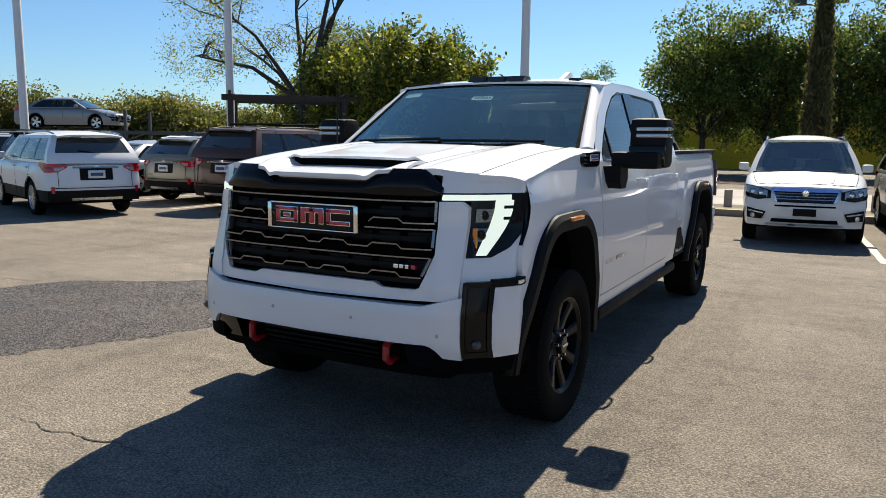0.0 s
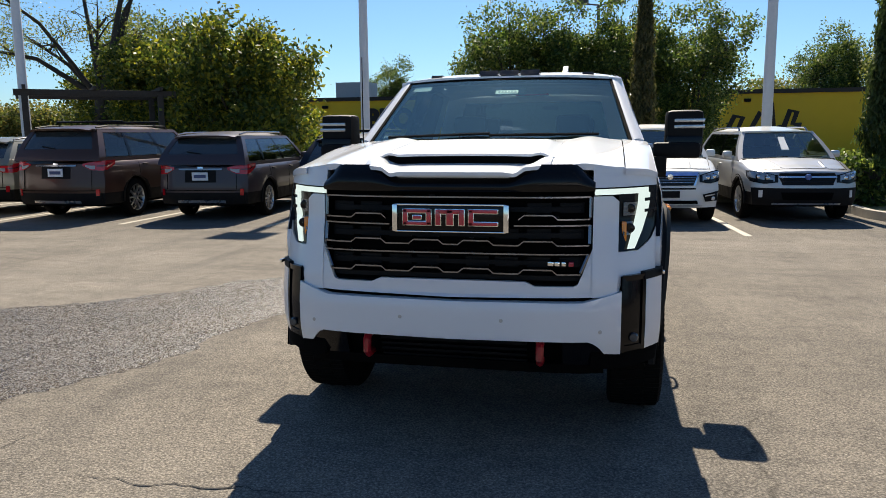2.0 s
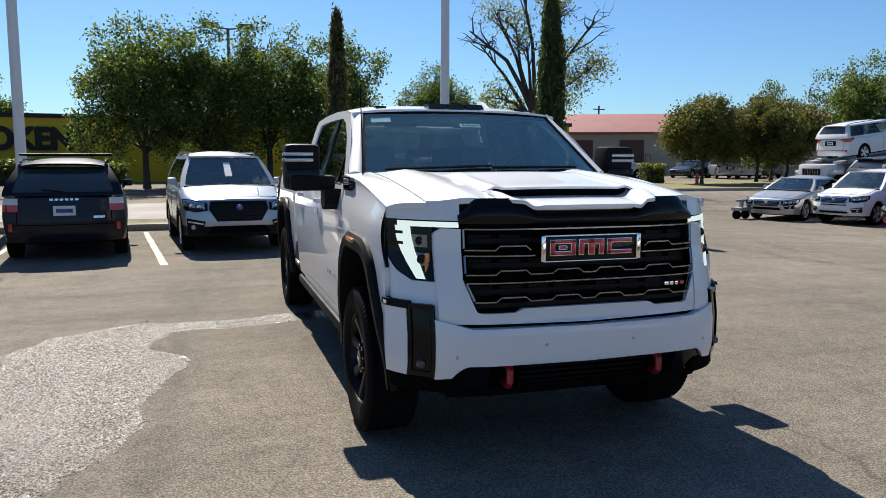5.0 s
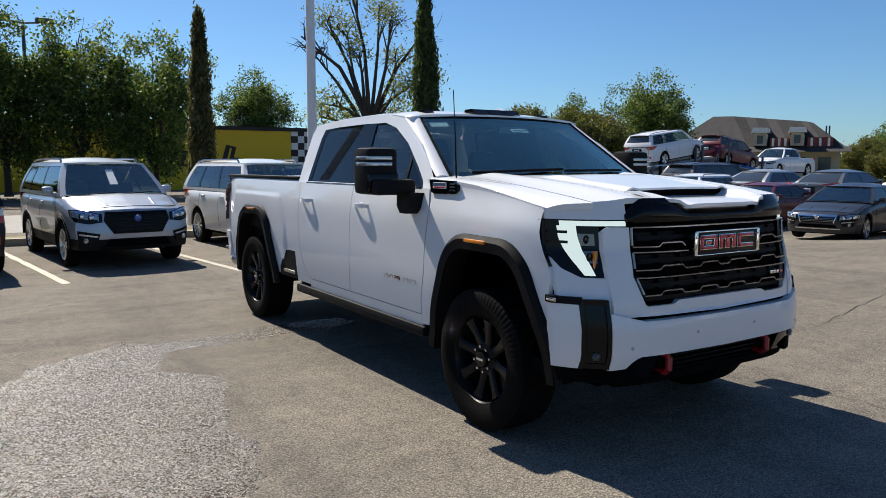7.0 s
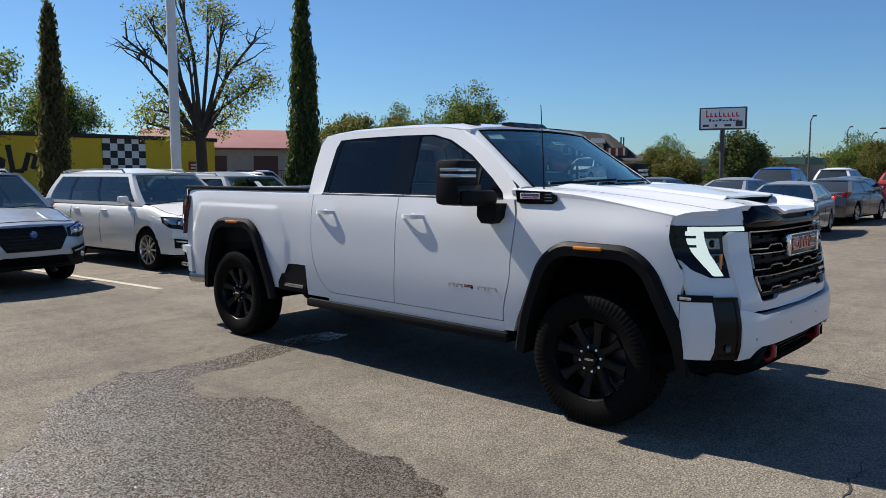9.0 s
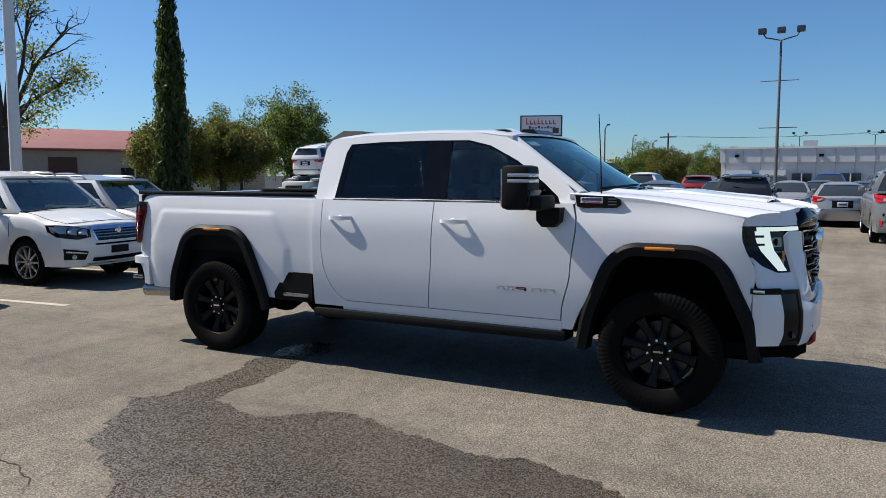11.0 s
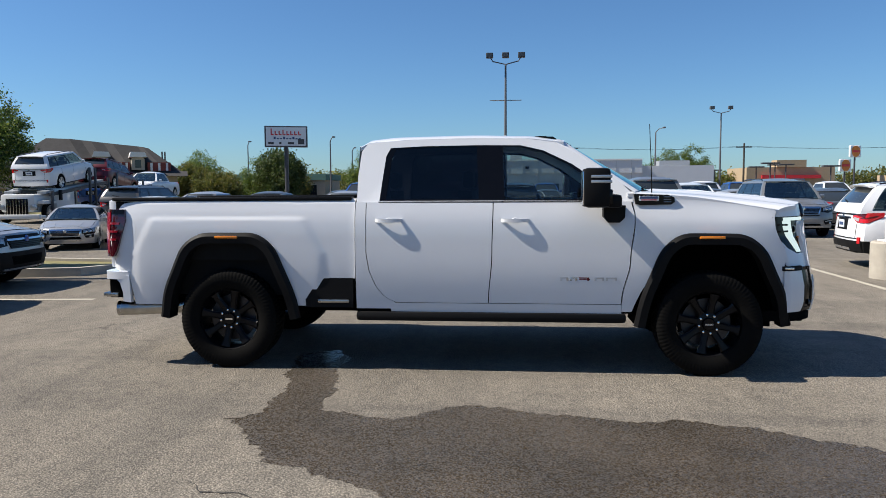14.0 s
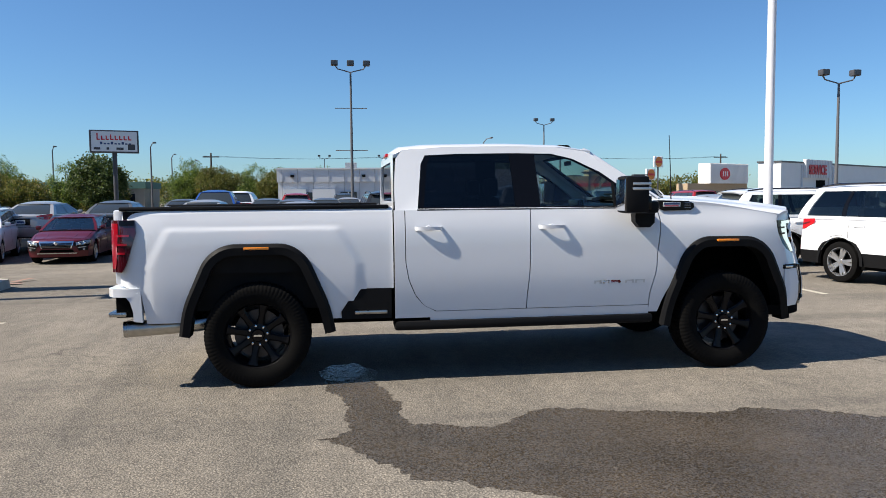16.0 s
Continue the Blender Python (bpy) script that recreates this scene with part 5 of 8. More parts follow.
    fr.obj("window_frame", paint_mat, root, "", 45)

    def roof(u, v):
        w = tx + 0.002
        x = lerp(-w, w, u)
        a = abs(x) / w
        s = lerp(yt - 0.03, yr + 0.05, v)
        z = soft(s, [(yt - 0.05, H - 0.088), (lerp(yt, yr, 0.35), H), (lerp(yt, yr, 0.75), H - 0.01), (yr + 0.06, H - 0.088)])
        bow = -0.10 * (1 - a * a) * 0.5 * (1 - v) + 0.07 * (1 - a * a) * v
        edge = H - 0.097
        return (x, s - mid + bow, edge + (z - edge) * (1 - a ** 3))
    Geo().patch(roof, 14, 12, (0, 0, -0.03)).obj("roof", paint_mat, root, "", 60)
    if bars:
        for q in (0.25, 0.72):
            y = lerp(yt, yr, q) - mid
            Geo().tube([(-tx - 0.05, y, H + 0.05), (tx + 0.05, y, H + 0.05)], 0.022, 6).obj("roof_bar", M_TRIM, root)

    # nose details
    def ny(x, z):
        return nose(x, z) - mid

    def nose_sheet(x0, x1, z0, z1, off, nu=10, nv=2):
        return Geo().patch(lambda u, v: (lerp(x0, x1, u), ny(lerp(x0, x1, u), lerp(z0, z1, v)) - off, lerp(z0, z1, v)), nu, nv, (0, 0.05, 0))

    def nose_quad(pts, off, nu=10, nv=3):
        """A sheet on the nose between four corners (x, z): low inner, low outer, high outer, high inner."""
        (ax, az), (bx_, bz), (cx, cz), (dx, dz) = pts

        def at(u, v):
            x, z = lerp(lerp(ax, bx_, u), lerp(dx, cx, u), v), lerp(lerp(az, bz, u), lerp(dz, cz, u), v)
            return (x, ny(x, z) - off, z)
        return Geo().patch(at, nu, nv, (0, 0.05, 0))
    def wrap(sg, u, z, x0, off):
        """A point on the nose; u to 1 runs out to the corner, beyond 1 back along the fender."""
        if u <= 1:
            x = lerp(x0, h * 0.919, u)
            return (sg * x, ny(x, z) - off, z)
        q = (u - 1) * 0.45
        x = half(q) * 0.988
        return (sg * (x + off), q + nose(x, z) * (1 - q / 0.9) ** 1.4 - mid, z)

    def q_(v):
        return min(1.0, max(0.0, v))

    # hood: shut lines and two creases
    def hood_pt(x, q):
        w, t = half(q), top(q)
        z = interp(abs(x) / w, [(0.0, t + 0.026), (0.40, t + 0.020), (0.78, t + 0.006), (0.89, t - 0.015), (0.945, t - 0.05)])
        return (x, q + nose(x, z) * max(0, 1 - q / 0.9) ** 1.4 - mid, z + 0.002)
    hs = Geo()
    for sg in (-1, 1):
        hs.tube([hood_pt(sg * half(q) * lerp(0.80, 0.86, q / yc), q) for q in [lerp(0.10, yc - 0.02, i / 8) for i in range(9)]], 0.004, 4)
    hs.tube([hood_pt(h * lerp(-0.74, 0.74, i / 12), 0.10) for i in range(13)], 0.004, 4)
    hs.obj("hood_seam", M_SEALSHADE, root)
    for sg in (-1, 1) if inside else ():
        Geo().patch(lambda u, v: tuple(Vector(hood_pt(sg * h * (lerp(0.40, 0.50, q_(v)) + 0.055 * (u - 0.5)), lerp(0.16, yc - 0.05, v))) + Vector((0, 0, 0.012 * math.sin(math.pi * u) * math.sin(math.pi * min(1, v * 1.4 + 0.05)) - 0.003))), 4, 10, (0, 0, -0.01)).obj("hood_crease", paint_mat, root, "", 60)
    # cowl, wipers
    Geo().patch(lambda u, v: (lerp(-bx * 0.93, bx * 0.93, u), lerp(yc - 0.08, yc + 0.06, v) - mid - 0.09 * (1 - (2 * u - 1) ** 2), zb + 0.012), 12, 1, (0, 0, -0.03)).obj("cowl", M_TRIM, root)
    for a, b in ((0.14, 0.50), (0.48, 0.86)) if inside else ():
        Geo().tube([tuple(Vector(screen(lerp(a, b, i / 5), 0.03 + 0.07 * i / 5)) + Vector((0, -0.015, 0.015))) for i in range(6)], 0.009, 4).obj("wiper", M_TRIM, root)
    gz1 = zn - 0.07
    zl0, zl1 = zn - 0.24, zn - 0.055
    if face == "hex":
        gw, gz0 = h * 0.54, zn - 0.40
        gm_ = lerp(gz0, gz1, 0.60)
        gr = nose_quad([(-gw * 0.74, gz0), (gw * 0.74, gz0), (gw, gm_), (-gw, gm_)], 0.014).obj("grille", M_TRIM, root, "black honeycomb grille")
        nose_quad([(-gw, gm_), (gw, gm_), (gw * 0.93, gz1), (-gw * 0.93, gz1)], 0.014).obj("grille_top", M_TRIM, gr)
        for q in range(7):
            z = lerp(gz0, gz1, (q + 0.5) / 7)
            ww = interp(z, [(gz0, gw * 0.70), (gm_, gw * 0.96), (gz1, gw * 0.90)])
            nose_sheet(-ww, ww, z - 0.005, z + 0.005, 0.020, 10, 1).obj("grille_bar", M_GLOSS, gr)
        lo_z, lo_q, pocket = 0.355, [(-h * 0.56, 0.36), (h * 0.56, 0.36), (h * 0.46, 0.475), (-h * 0.46, 0.475)], (0.40, 0.60)
    elif face == "wing":
        gw, gz0 = h * 0.50, zn - 0.27
        gm_ = lerp(gz0, gz1, 0.66)
        gr = nose_quad([(-gw * 0.86, gz0), (gw * 0.86, gz0), (gw, gm_), (-gw, gm_)], 0.014).obj("grille", M_TRIM, root, "black mesh grille with a chrome wing")
        nose_quad([(-gw, gm_), (gw, gm_), (gw * 0.96, gz1), (-gw * 0.96, gz1)], 0.014).obj("grille_top", M_TRIM, gr)
        nose_quad([(-gw * 1.02, gm_ - 0.008), (gw * 1.02, gm_ - 0.008), (gw * 1.0, gm_ + 0.022), (-gw * 1.0, gm_ + 0.022)], 0.024, 12, 1).obj("grille_wing", M_CHROME, gr)
        for q in range(5):
            z = lerp(gz0, gm_, (q + 0.5) / 5)
            nose_sheet(-gw * 0.9, gw * 0.9, z - 0.005, z + 0.005, 0.020, 10, 1).obj("grille_bar", M_GLOSS, gr)
        # tall black bumper cladding
        nose_quad([(-h * 0.90, 0.33), (h * 0.90, 0.33), (h * 0.93, 0.60), (-h * 0.93, 0.60)], 0.010, 18, 5).obj("bumper_cladding", M_TRIM, root)
        lo_q, pocket = [(-h * 0.42, 0.40), (h * 0.42, 0.40), (h * 0.46, 0.53), (-h * 0.46, 0.53)], None
    else:
        gw, gz0 = h * 0.52, zn - 0.28
        gr = nose_quad([(-gw * 0.84, gz0), (gw * 0.84, gz0), (gw, gz1), (-gw, gz1)], 0.012).obj("grille", M_GLOSS, root, "black grille with bright bars")
        for q in (0.18, 0.36, 0.54, 0.72) if not group == ROW else (0.25, 0.45, 0.65):
            z = lerp(gz0, gz1, q)
            ww = lerp(gw * 0.84, gw, q) * 0.96
            nose_sheet(-ww, ww, z - 0.007, z + 0.007, 0.018, 10, 1).obj("grille_bar", M_DCHROME, gr)
        nose_quad([(-gw, gz1 - 0.045), (gw, gz1 - 0.045), (gw, gz1 + 0.008), (-gw, gz1 + 0.008)], 0.019, 12, 1).obj("grille_trim", M_CHROME if not group == ROW else M_BLUELENS, gr)
        for sg in (-1, 1) if inside else ():
            nose_quad([(sg * gw * 0.82, gz0), (sg * gw * 0.88, gz0), (sg * gw * 1.03, gz1), (sg * gw * 0.97, gz1)], 0.019, 2, 4).obj("grille_side", M_CHROME, gr)
        nose_sheet(-gw * 0.9, gw * 0.9, gz0 - 0.065, gz0 - 0.040, 0.012, 10, 1).obj("upper_slot", M_SEALSHADE, root)
        lo_q, pocket = [(-h * 0.52, 0.365), (h * 0.52, 0.365), (h * 0.50, 0.42), (-h * 0.50, 0.42)], (0.40, 0.57)
    Geo().lathe([(0.001, -0.020), (0.045, -0.018), (0.056, 0.0)], "y", 18, (0, ny(0, lerp(gz0, gz1, 0.6)) - 0.014, lerp(gz0, gz1, 0.68))).obj("badge", M_BLUE if cladding else M_CHROME, root)
    for sg in (-1, 1):
        x0 = gw + 0.045

        def lens(u, v, off=0.012, grow=0.0):
            uu = lerp(-grow, 1.45 + grow * 0.6, u)
            z0_ = interp(uu, [(0, zl0 + 0.025), (0.5, zl0), (1.0, zl0 + 0.03), (1.45, zl0 + 0.11)]) - grow * 0.12
            z1_ = interp(uu, [(0, zl1 - 0.055), (0.6, zl1 - 0.005), (1.0, zl1 + 0.01), (1.45, zl1 + 0.005)]) + grow * 0.10
            return wrap(sg, max(0.0, uu) if grow == 0 else uu, lerp(z0_, z1_, v), x0, off)
        lamp = Geo().patch(lambda u, v: lens(u, v, 0.010, 0.10), 18, 5, (0, 0.05, 0)).obj("headlight", M_GLOSS, root, "clear headlamp in a black bezel")
        Geo().patch(lambda u, v: lens(lerp(0.04, 0.96, u), lerp(0.10, 0.90, v), 0.016), 16, 4, (0, 0.02, 0)).obj("lamp_reflector", M_LAMPBOX, lamp)
        if inside:
            Geo().patch(lambda u, v: lens(lerp(0.08, 0.80, u), lerp(0.05, 0.32, v), 0.020), 12, 2, (0, 0.02, 0)).obj("lamp_shade", M_GLOSS, lamp)
        for q in (0.24, 0.50) if inside else ():
            px, py, pz = lens(q, 0.55, 0.018)
            Geo().lathe([(0.001, -0.018), (0.026, -0.014), (0.040, -0.002), (0.046, 0.012)], "y", 14, (px, py, pz)).obj("lamp_core", M_CHROME, lamp)
            if inside:
                Geo().lathe([(0.046, 0.0), (0.052, -0.006), (0.056, 0.012)], "y", 14, (px, py, pz)).obj("lamp_ring", M_GLOSS, lamp)
        Geo().patch(lambda u, v: lens(lerp(0.03, 0.70, u), lerp(0.84, 0.98, v), 0.022), 12, 1, (0, 0.02, 0)).obj("lamp_strip", M_BLUELENS if face == "hex" else M_CLEARLENS, lamp)
        if pocket:
            pz0, pz1 = pocket
            fr_ = nose_quad([(sg * h * 0.66, pz0), (sg * h * 0.90, pz0 + 0.01), (sg * h * 0.91, pz1), (sg * h * 0.60, pz1 - 0.05)], 0.012, 8, 3).obj("fog_recess", M_TRIM, root, "black fog lamp pocket")
            if inside:
                nose_quad([(sg * h * 0.64, lerp(pz0, pz1, 0.50)), (sg * h * 0.89, lerp(pz0, pz1, 0.66)), (sg * h * 0.89, lerp(pz0, pz1, 0.80)), (sg * h * 0.64, lerp(pz0, pz1, 0.60))], 0.022, 8, 1).obj("pocket_blade", M_ALLOY, fr_)
            if inside:
                Geo().lathe([(0.001, -0.02), (0.030, -0.018), (0.042, 0.0)], "y", 14, (sg * h * 0.80, ny(h * 0.80, 0.45) - 0.010, lerp(pz0, pz1, 0.28))).obj("fog_lamp", M_CLEARLENS, fr_)
        else:
            nose_sheet(sg * h * 0.76, sg * h * 0.82, 0.44, 0.56, 0.022, 2, 2).obj("fog_lamp", M_LENSWHITE, root)
    nose_quad(lo_q, 0.014, 12, 2).obj("lower_grille", M_SEALSHADE, root)
    nose_sheet(-h * 0.60, h * 0.60, 0.318, 0.345, 0.018, 12, 1).obj("skid_strip", M_ALLOY if face != "hex" else M_TRIM, root)
    if group == ROW and face == "bar":
        nose_sheet(-0.16, 0.16, 0.47, 0.58, 0.020, 2, 1).obj("plate_holder", M_TRIM, root)

    # tail details
    def ty(x, z=0.7):
        return L - stern(x, z) - mid

    def tail_sheet(x0, x1, z0, z1, off, nu=10, nv=2):
        return Geo().patch(lambda u, v: (lerp(x0, x1, u), ty(lerp(x0, x1, u), lerp(z0, z1, v)) + off, lerp(z0, z1, v)), nu, nv, (0, -0.06, 0))

    def lamp_at(sg, u, z, x0, off):
        """u to 1 runs out to the corner, beyond 1 along the flank."""
        if u <= 1:
            x = lerp(x0, h * 0.93, u)
            return (sg * x, ty(x, z) + off, z)
        x = h * 0.93 + (u - 1) * 0.03
        return (sg * (x + off), ty(h * 0.93, z) - (u - 1) * 0.26, z)
    for sg in (-1, 1):
        zt0, zt1 = (zt - 0.25, zt - 0.05) if tail == "stack" or kind in ("sedan", "pickup") else (zt - 0.17, zt + 0.02)
        x0 = h * (0.56 if tail != "stack" else 0.70)
        far = 1.0 if tail == "stack" else 1.8
        if tail == "stack":
            zm = lerp(zt0, zt1, 0.52)
            tl = Geo().patch(lambda u, v: lamp_at(sg, u * far, lerp(zt0, zm, v), x0, 0.012), 10, 3, (0, -0.06, 0)).obj("tail_light", M_REDLENS, root, "red and white tail lamp")
            Geo().patch(lambda u, v: lamp_at(sg, u * far, lerp(zm, zt1, v), x0, 0.012), 10, 3, (0, -0.06, 0)).obj("reverse_lamp", M_LENSWHITE, tl)
        else:
            def cluster(u, v, off=0.012):
                zlo = interp(u, [(0, zt - 0.070), (0.45, zt - 0.155), (1.0, zt - 0.165), (1.9, zt - 0.05)])
                zhi = interp(u, [(0, zt - 0.035), (0.45, zt - 0.005), (1.0, zt + 0.02), (1.9, zt + 0.03)])
                return lamp_at(sg, u, lerp(zlo, zhi, v), x0, off)
            tl = Geo().patch(lambda u, v: cluster(lerp(0.0, 1.9, u), v), 18, 4, (0, -0.04, 0)).obj("tail_light", M_REDLENS, root, "red tail lamp with a clear inner section")
            Geo().patch(lambda u, v: cluster(lerp(0.14, 0.62, u), lerp(0.14, 0.56, v), 0.017), 8, 2, (0, -0.02, 0)).obj("reverse_lamp", M_LENSDIM, tl)
            Geo().patch(lambda u, v: cluster(lerp(0.70, 1.6, u), lerp(0.42, 0.56, v), 0.017), 10, 1, (0, -0.02, 0)).obj("lamp_strip", M_DARKRED, tl)
        tail_sheet(sg * h * 0.80, sg * h * 0.86, 0.47, 0.59, 0.016, 2, 2).obj("reflector", M_REDLENS, root)
        if inside:
            Geo().tube([(sg * h * 0.73, ty(h * 0.73, z) + 0.004, z) for z in [lerp(0.58, zt + 0.02, i / 5) for i in range(6)]], 0.005, 4).obj("hatch_seam", M_SEALSHADE, root)
    bm_ = tail_sheet(-h * 0.88, h * 0.88, sill + 0.02, 0.52, 0.010).obj("rear_bumper", M_TRIM if cladding else paint_mat, root)
    tail_sheet(-h * 0.80, h * 0.80, 0.560, 0.572, 0.012, 10, 1).obj("bumper_ledge", M_SEALSHADE, root)
    if cladding:
        tail_sheet(-h * 0.50, h * 0.50, sill + 0.03, sill + 0.08, 0.018, 10, 1).obj("skid_strip", M_ALLOY, root)
    if tail != "stack":
        tail_sheet(-0.42, 0.42, zt - 0.085, zt - 0.055, 0.016, 8, 1).obj("hatch_garnish", M_DCHROME if cladding else paint_mat, root)
    if tail == "stack":
        for q in range(6):
            tail_sheet(-0.20 + q * 0.07, -0.152 + q * 0.07, zt - 0.085, zt - 0.055, 0.010, 1, 1).obj("badge_letter", M_CHROME, root)
        tail_sheet(-0.56, -0.40, zt - 0.36, zt - 0.325, 0.010, 2, 1).obj("model_badge", M_CHROME, root)
    else:
        tail_sheet(-0.05, 0.05, zt - 0.065, zt - 0.025, 0.012, 4, 1).obj("badge", M_CHROME, root)

    def plate(y, z, sg):
        p = Geo().box(-0.155, 0.155, y - 0.008, y + 0.008, z - 0.075, z + 0.075, 0.004).obj("number_plate", M_PLATE, root, "pale number plate with dark bars")
        b = Geo().box(-0.115, 0.115, y + sg * 0.007, y + sg * 0.011, z - 0.03, z + 0.03)
        b.obj("plate_bar", M_INK, p)
    zp = zt - (0.24 if tail == "stack" or kind in ("sedan", "pickup") else 0.20)
    tail_sheet(-0.30, 0.30, zp - 0.11, zp + 0.12, 0.004, 6, 2).obj("plate_recess", M_TRIM if tail != "stack" else paint_mat, root)
    plate(ty(0, zp) + 0.016, zp, 1)
    if kind not in ("sedan", "pickup"):
        Geo().patch(lambda u, v: (lerp(-tx * 0.92, tx * 0.92, u), lerp(yr, yr + 0.16, v) - mid + 0.07 * (1 - (2 * u - 1) ** 2), H - 0.055 - 0.03 * v - 0.035 * (2 * u - 1) ** 4), 12, 3, (0, -0.02, -0.03)).obj("spoiler", paint_mat, root, "", 50)
    if inside:
        for sx in (-0.38, 0.38):
            for sy, w_ in ((lerp(yc, yd, 0.36), 0.24), (lerp(yc, yd, 0.66), 0.30)):
                st_ = Geo().box(sx - w_, sx + w_, sy - mid - 0.06, sy - mid + 0.08, zb - 0.30, zb + 0.18, 0.05)
                st_.box(sx - 0.13, sx + 0.13, sy - mid - 0.02, sy - mid + 0.09, zb + 0.20, zb + 0.36, 0.04)
                st_.obj("car_seat", M_LEATHER, root, "", 50)
        Geo().box(-bx * 0.92, bx * 0.92, yc + 0.22 - mid, yc + 0.62 - mid, zb - 0.25, zb - 0.03, 0.04).obj("dashboard", M_DASH, root, "", 50)
        Geo().box(-0.11, 0.11, yt - 0.10 - mid, yt - 0.07 - mid, H - 0.30, H - 0.23, 0.02).obj("inner_mirror", M_TRIM, root, "", 50)
    if front_plate:
        plate(ny(0, 0.53) - 0.014, 0.53, -1)
    wiper = Geo().tube([back(0.5, REAR + 0.02), back(0.68, REAR + 0.10)], 0.012, 5)
    if kind not in ("sedan", "pickup"):
        wiper.obj("rear_wiper", M_TRIM, root)
    if kind == "pickup":
        Geo().box(-h * 0.80, h * 0.80, yd + 0.06 - mid, L - 0.10 - mid, 0.70, 0.76).box(-h * 0.88, h * 0.88, yd + 0.0 - mid, yd + 0.05 - mid, 0.7, zb - 0.02).obj("bed", M_TRIM, root)
    # wheels
    tm, rm, dm = car_wheel(wr, style)
    for c in (c1, c2):
        for sg in (-1, 1):
            hub = new("wheel")
            hub.parent = root
            hub.matrix_basis = pose(sg * (h - 0.125), c - mid, wr, 0, 0, 0 if sg > 0 else 180)
            for nm, me in (("tyre", tm), ("rim", rm), ("brake", dm)):
                ob = new(nm, me)
                ob.parent = hub
    return root


def put(root, x, y, heading, by="nose", z=0.0, kind=None):
    """Places a vehicle: heading in degrees, 0 looks to -y, 90 to +x. by: which end or axle lies at (x, y)."""
    L, W, H, wb, fo = KINDS[kind][:5]
    d = {"nose": -L / 2, "tail": L / 2, "front": -L / 2 + fo, "rear": -L / 2 + fo + wb, "mid": 0}[by]
    a = radians(heading)
    # local (0, d) turned by a
    ox, oy = -math.sin(a) * d, math.cos(a) * d
    root.matrix_basis = pose(x - ox, y - oy, z, 0, 0, heading)
    return root


put(build_car("bigsuv", M_BROWN, "dark brown three-row suv with roof bars, backed view", "ten", bars=True, group=ROW), -9.38, 8.95, 182, "rear", kind="bigsuv")
put(build_car("wagon", M_PLUM, "dark grey station wagon with roof rails, parked nose in", "ten", group=ROW), -6.70, 9.36, 184.5, "rear", kind="wagon")
put(build_car("crossover", M_NAVY, "dark navy car with wide tail lamps and roof bars", "five", bars=True, cladding=False, tail="stack", group=ROW), -3.96, 9.27, 185.5, "rear", kind="crossover")
put(build_car("suv", M_BLUESILVER, "pale blue-grey compact suv with a black grille", "five", group=ROW, face="hex"), -1.38, 9.52, 6, "front", kind="suv")
put(build_car("suv", M_WHITE2, "white compact suv with fog lamps and roof rails", "ten", cladding=False, group=ROW), 1.65, 9.62, 5, "front", kind="suv")
put(build_car("wagon", M_SILVER, "silver station wagon with black cladding", "ten", group=ROW, face="wing"), 3.92, 10.2, 5, "front", kind="wagon")
put(build_car("crossover", M_BEIGE, "khaki compact crossover with a sloping tail", "five", group=ROW), -11.85, 9.4, 180, "rear", kind="crossover")
put(build_car("wagon", M_WHITE, "white station wagon with red tail lamps and dark cladding", "ten"), -11.45, 6.05, -110, "rear", kind="wagon")
put(build_car("sedan", M_SILVER, "silver sedan in the second row of cars", "five", cladding=False), -14.9, 9.9, 176, "rear", kind="sedan")
put(build_car("suv", M_DARKGREY, "dark suv with roof bars behind the white wagon", "ten", bars=True), -17.6, 9.6, 176, "rear", kind="suv")
put(build_car("wagon", M_SILVER, "silver station wagon with black roof bars", "ten", bars=True), -20.3, 9.4, 176, "rear", kind="wagon")
# lot beyond the truck
put(build_car("suv", M_WHITE, "new white compact suv with black cladding", "five"), 4.75, -5.97, -76, "rear", kind="suv")
put(build_car("wagon", M_WHITE, "white station wagon parked beyond the lamp post", "ten"), 8.05, -5.90, -7, "rear", kind="wagon")
LOT = "cars for sale across the lot"
put(build_car("sedan", M_SILVER, "older silver sedan facing the aisle", "five", cladding=False, group=LOT), 16.6, 16.4, -68, "front", z=ground_z(17, 16.5), kind="sedan")
put(build_car("suv", M_WHITE, "white suv with pale green writing strip on its screen", "five", cladding=False, group=LOT), 17.6, 14.45, -78, "front", z=ground_z(18, 15), kind="suv")
put(build_car("sedan", M_MAROON, "dark red sedan facing the aisle", "five", cladding=False, group=LOT), 17.4, 11.65, -86, "front", z=ground_z(18, 12), kind="sedan")
put(build_car("sedan", M_DARKGREY, "dark sedan facing the aisle", "five", cladding=False, group=LOT), 15.6, 7.5, -80, "front", z=ground_z(16.2, 7.5), kind="sedan")
put(build_car("sedan", M_SILVER, "silver compact sedan facing the aisle", "seven", cladding=False, group=LOT), 14.8, 4.2, -82, "front", z=ground_z(15.6, 4.2), kind="sedan")
put(build_car("suv", M_BLACKP, "black suv with its tail to the aisle", "five", cladding=False, group=LOT), 19.2, 1.6, 92, "rear", kind="suv")
put(build_car("pickup", M_MIDGREY, "grey pickup truck with its tail to the aisle", "five", cladding=False, group=LOT), 15.3, -2.7, 92, "rear", kind="pickup")
put(build_car("suv", M_WHITE, "white suv with a chrome grille facing the aisle", "five", cladding=False, group=LOT), 23.5, -5.6, -88, "front", kind="suv")
put(build_car("bigsuv", M_MIDGREY, "grey suv with a broad chrome grille", "five", cladding=False, group=LOT), 16.1, -6.95, -93, "nose", kind="bigsuv")
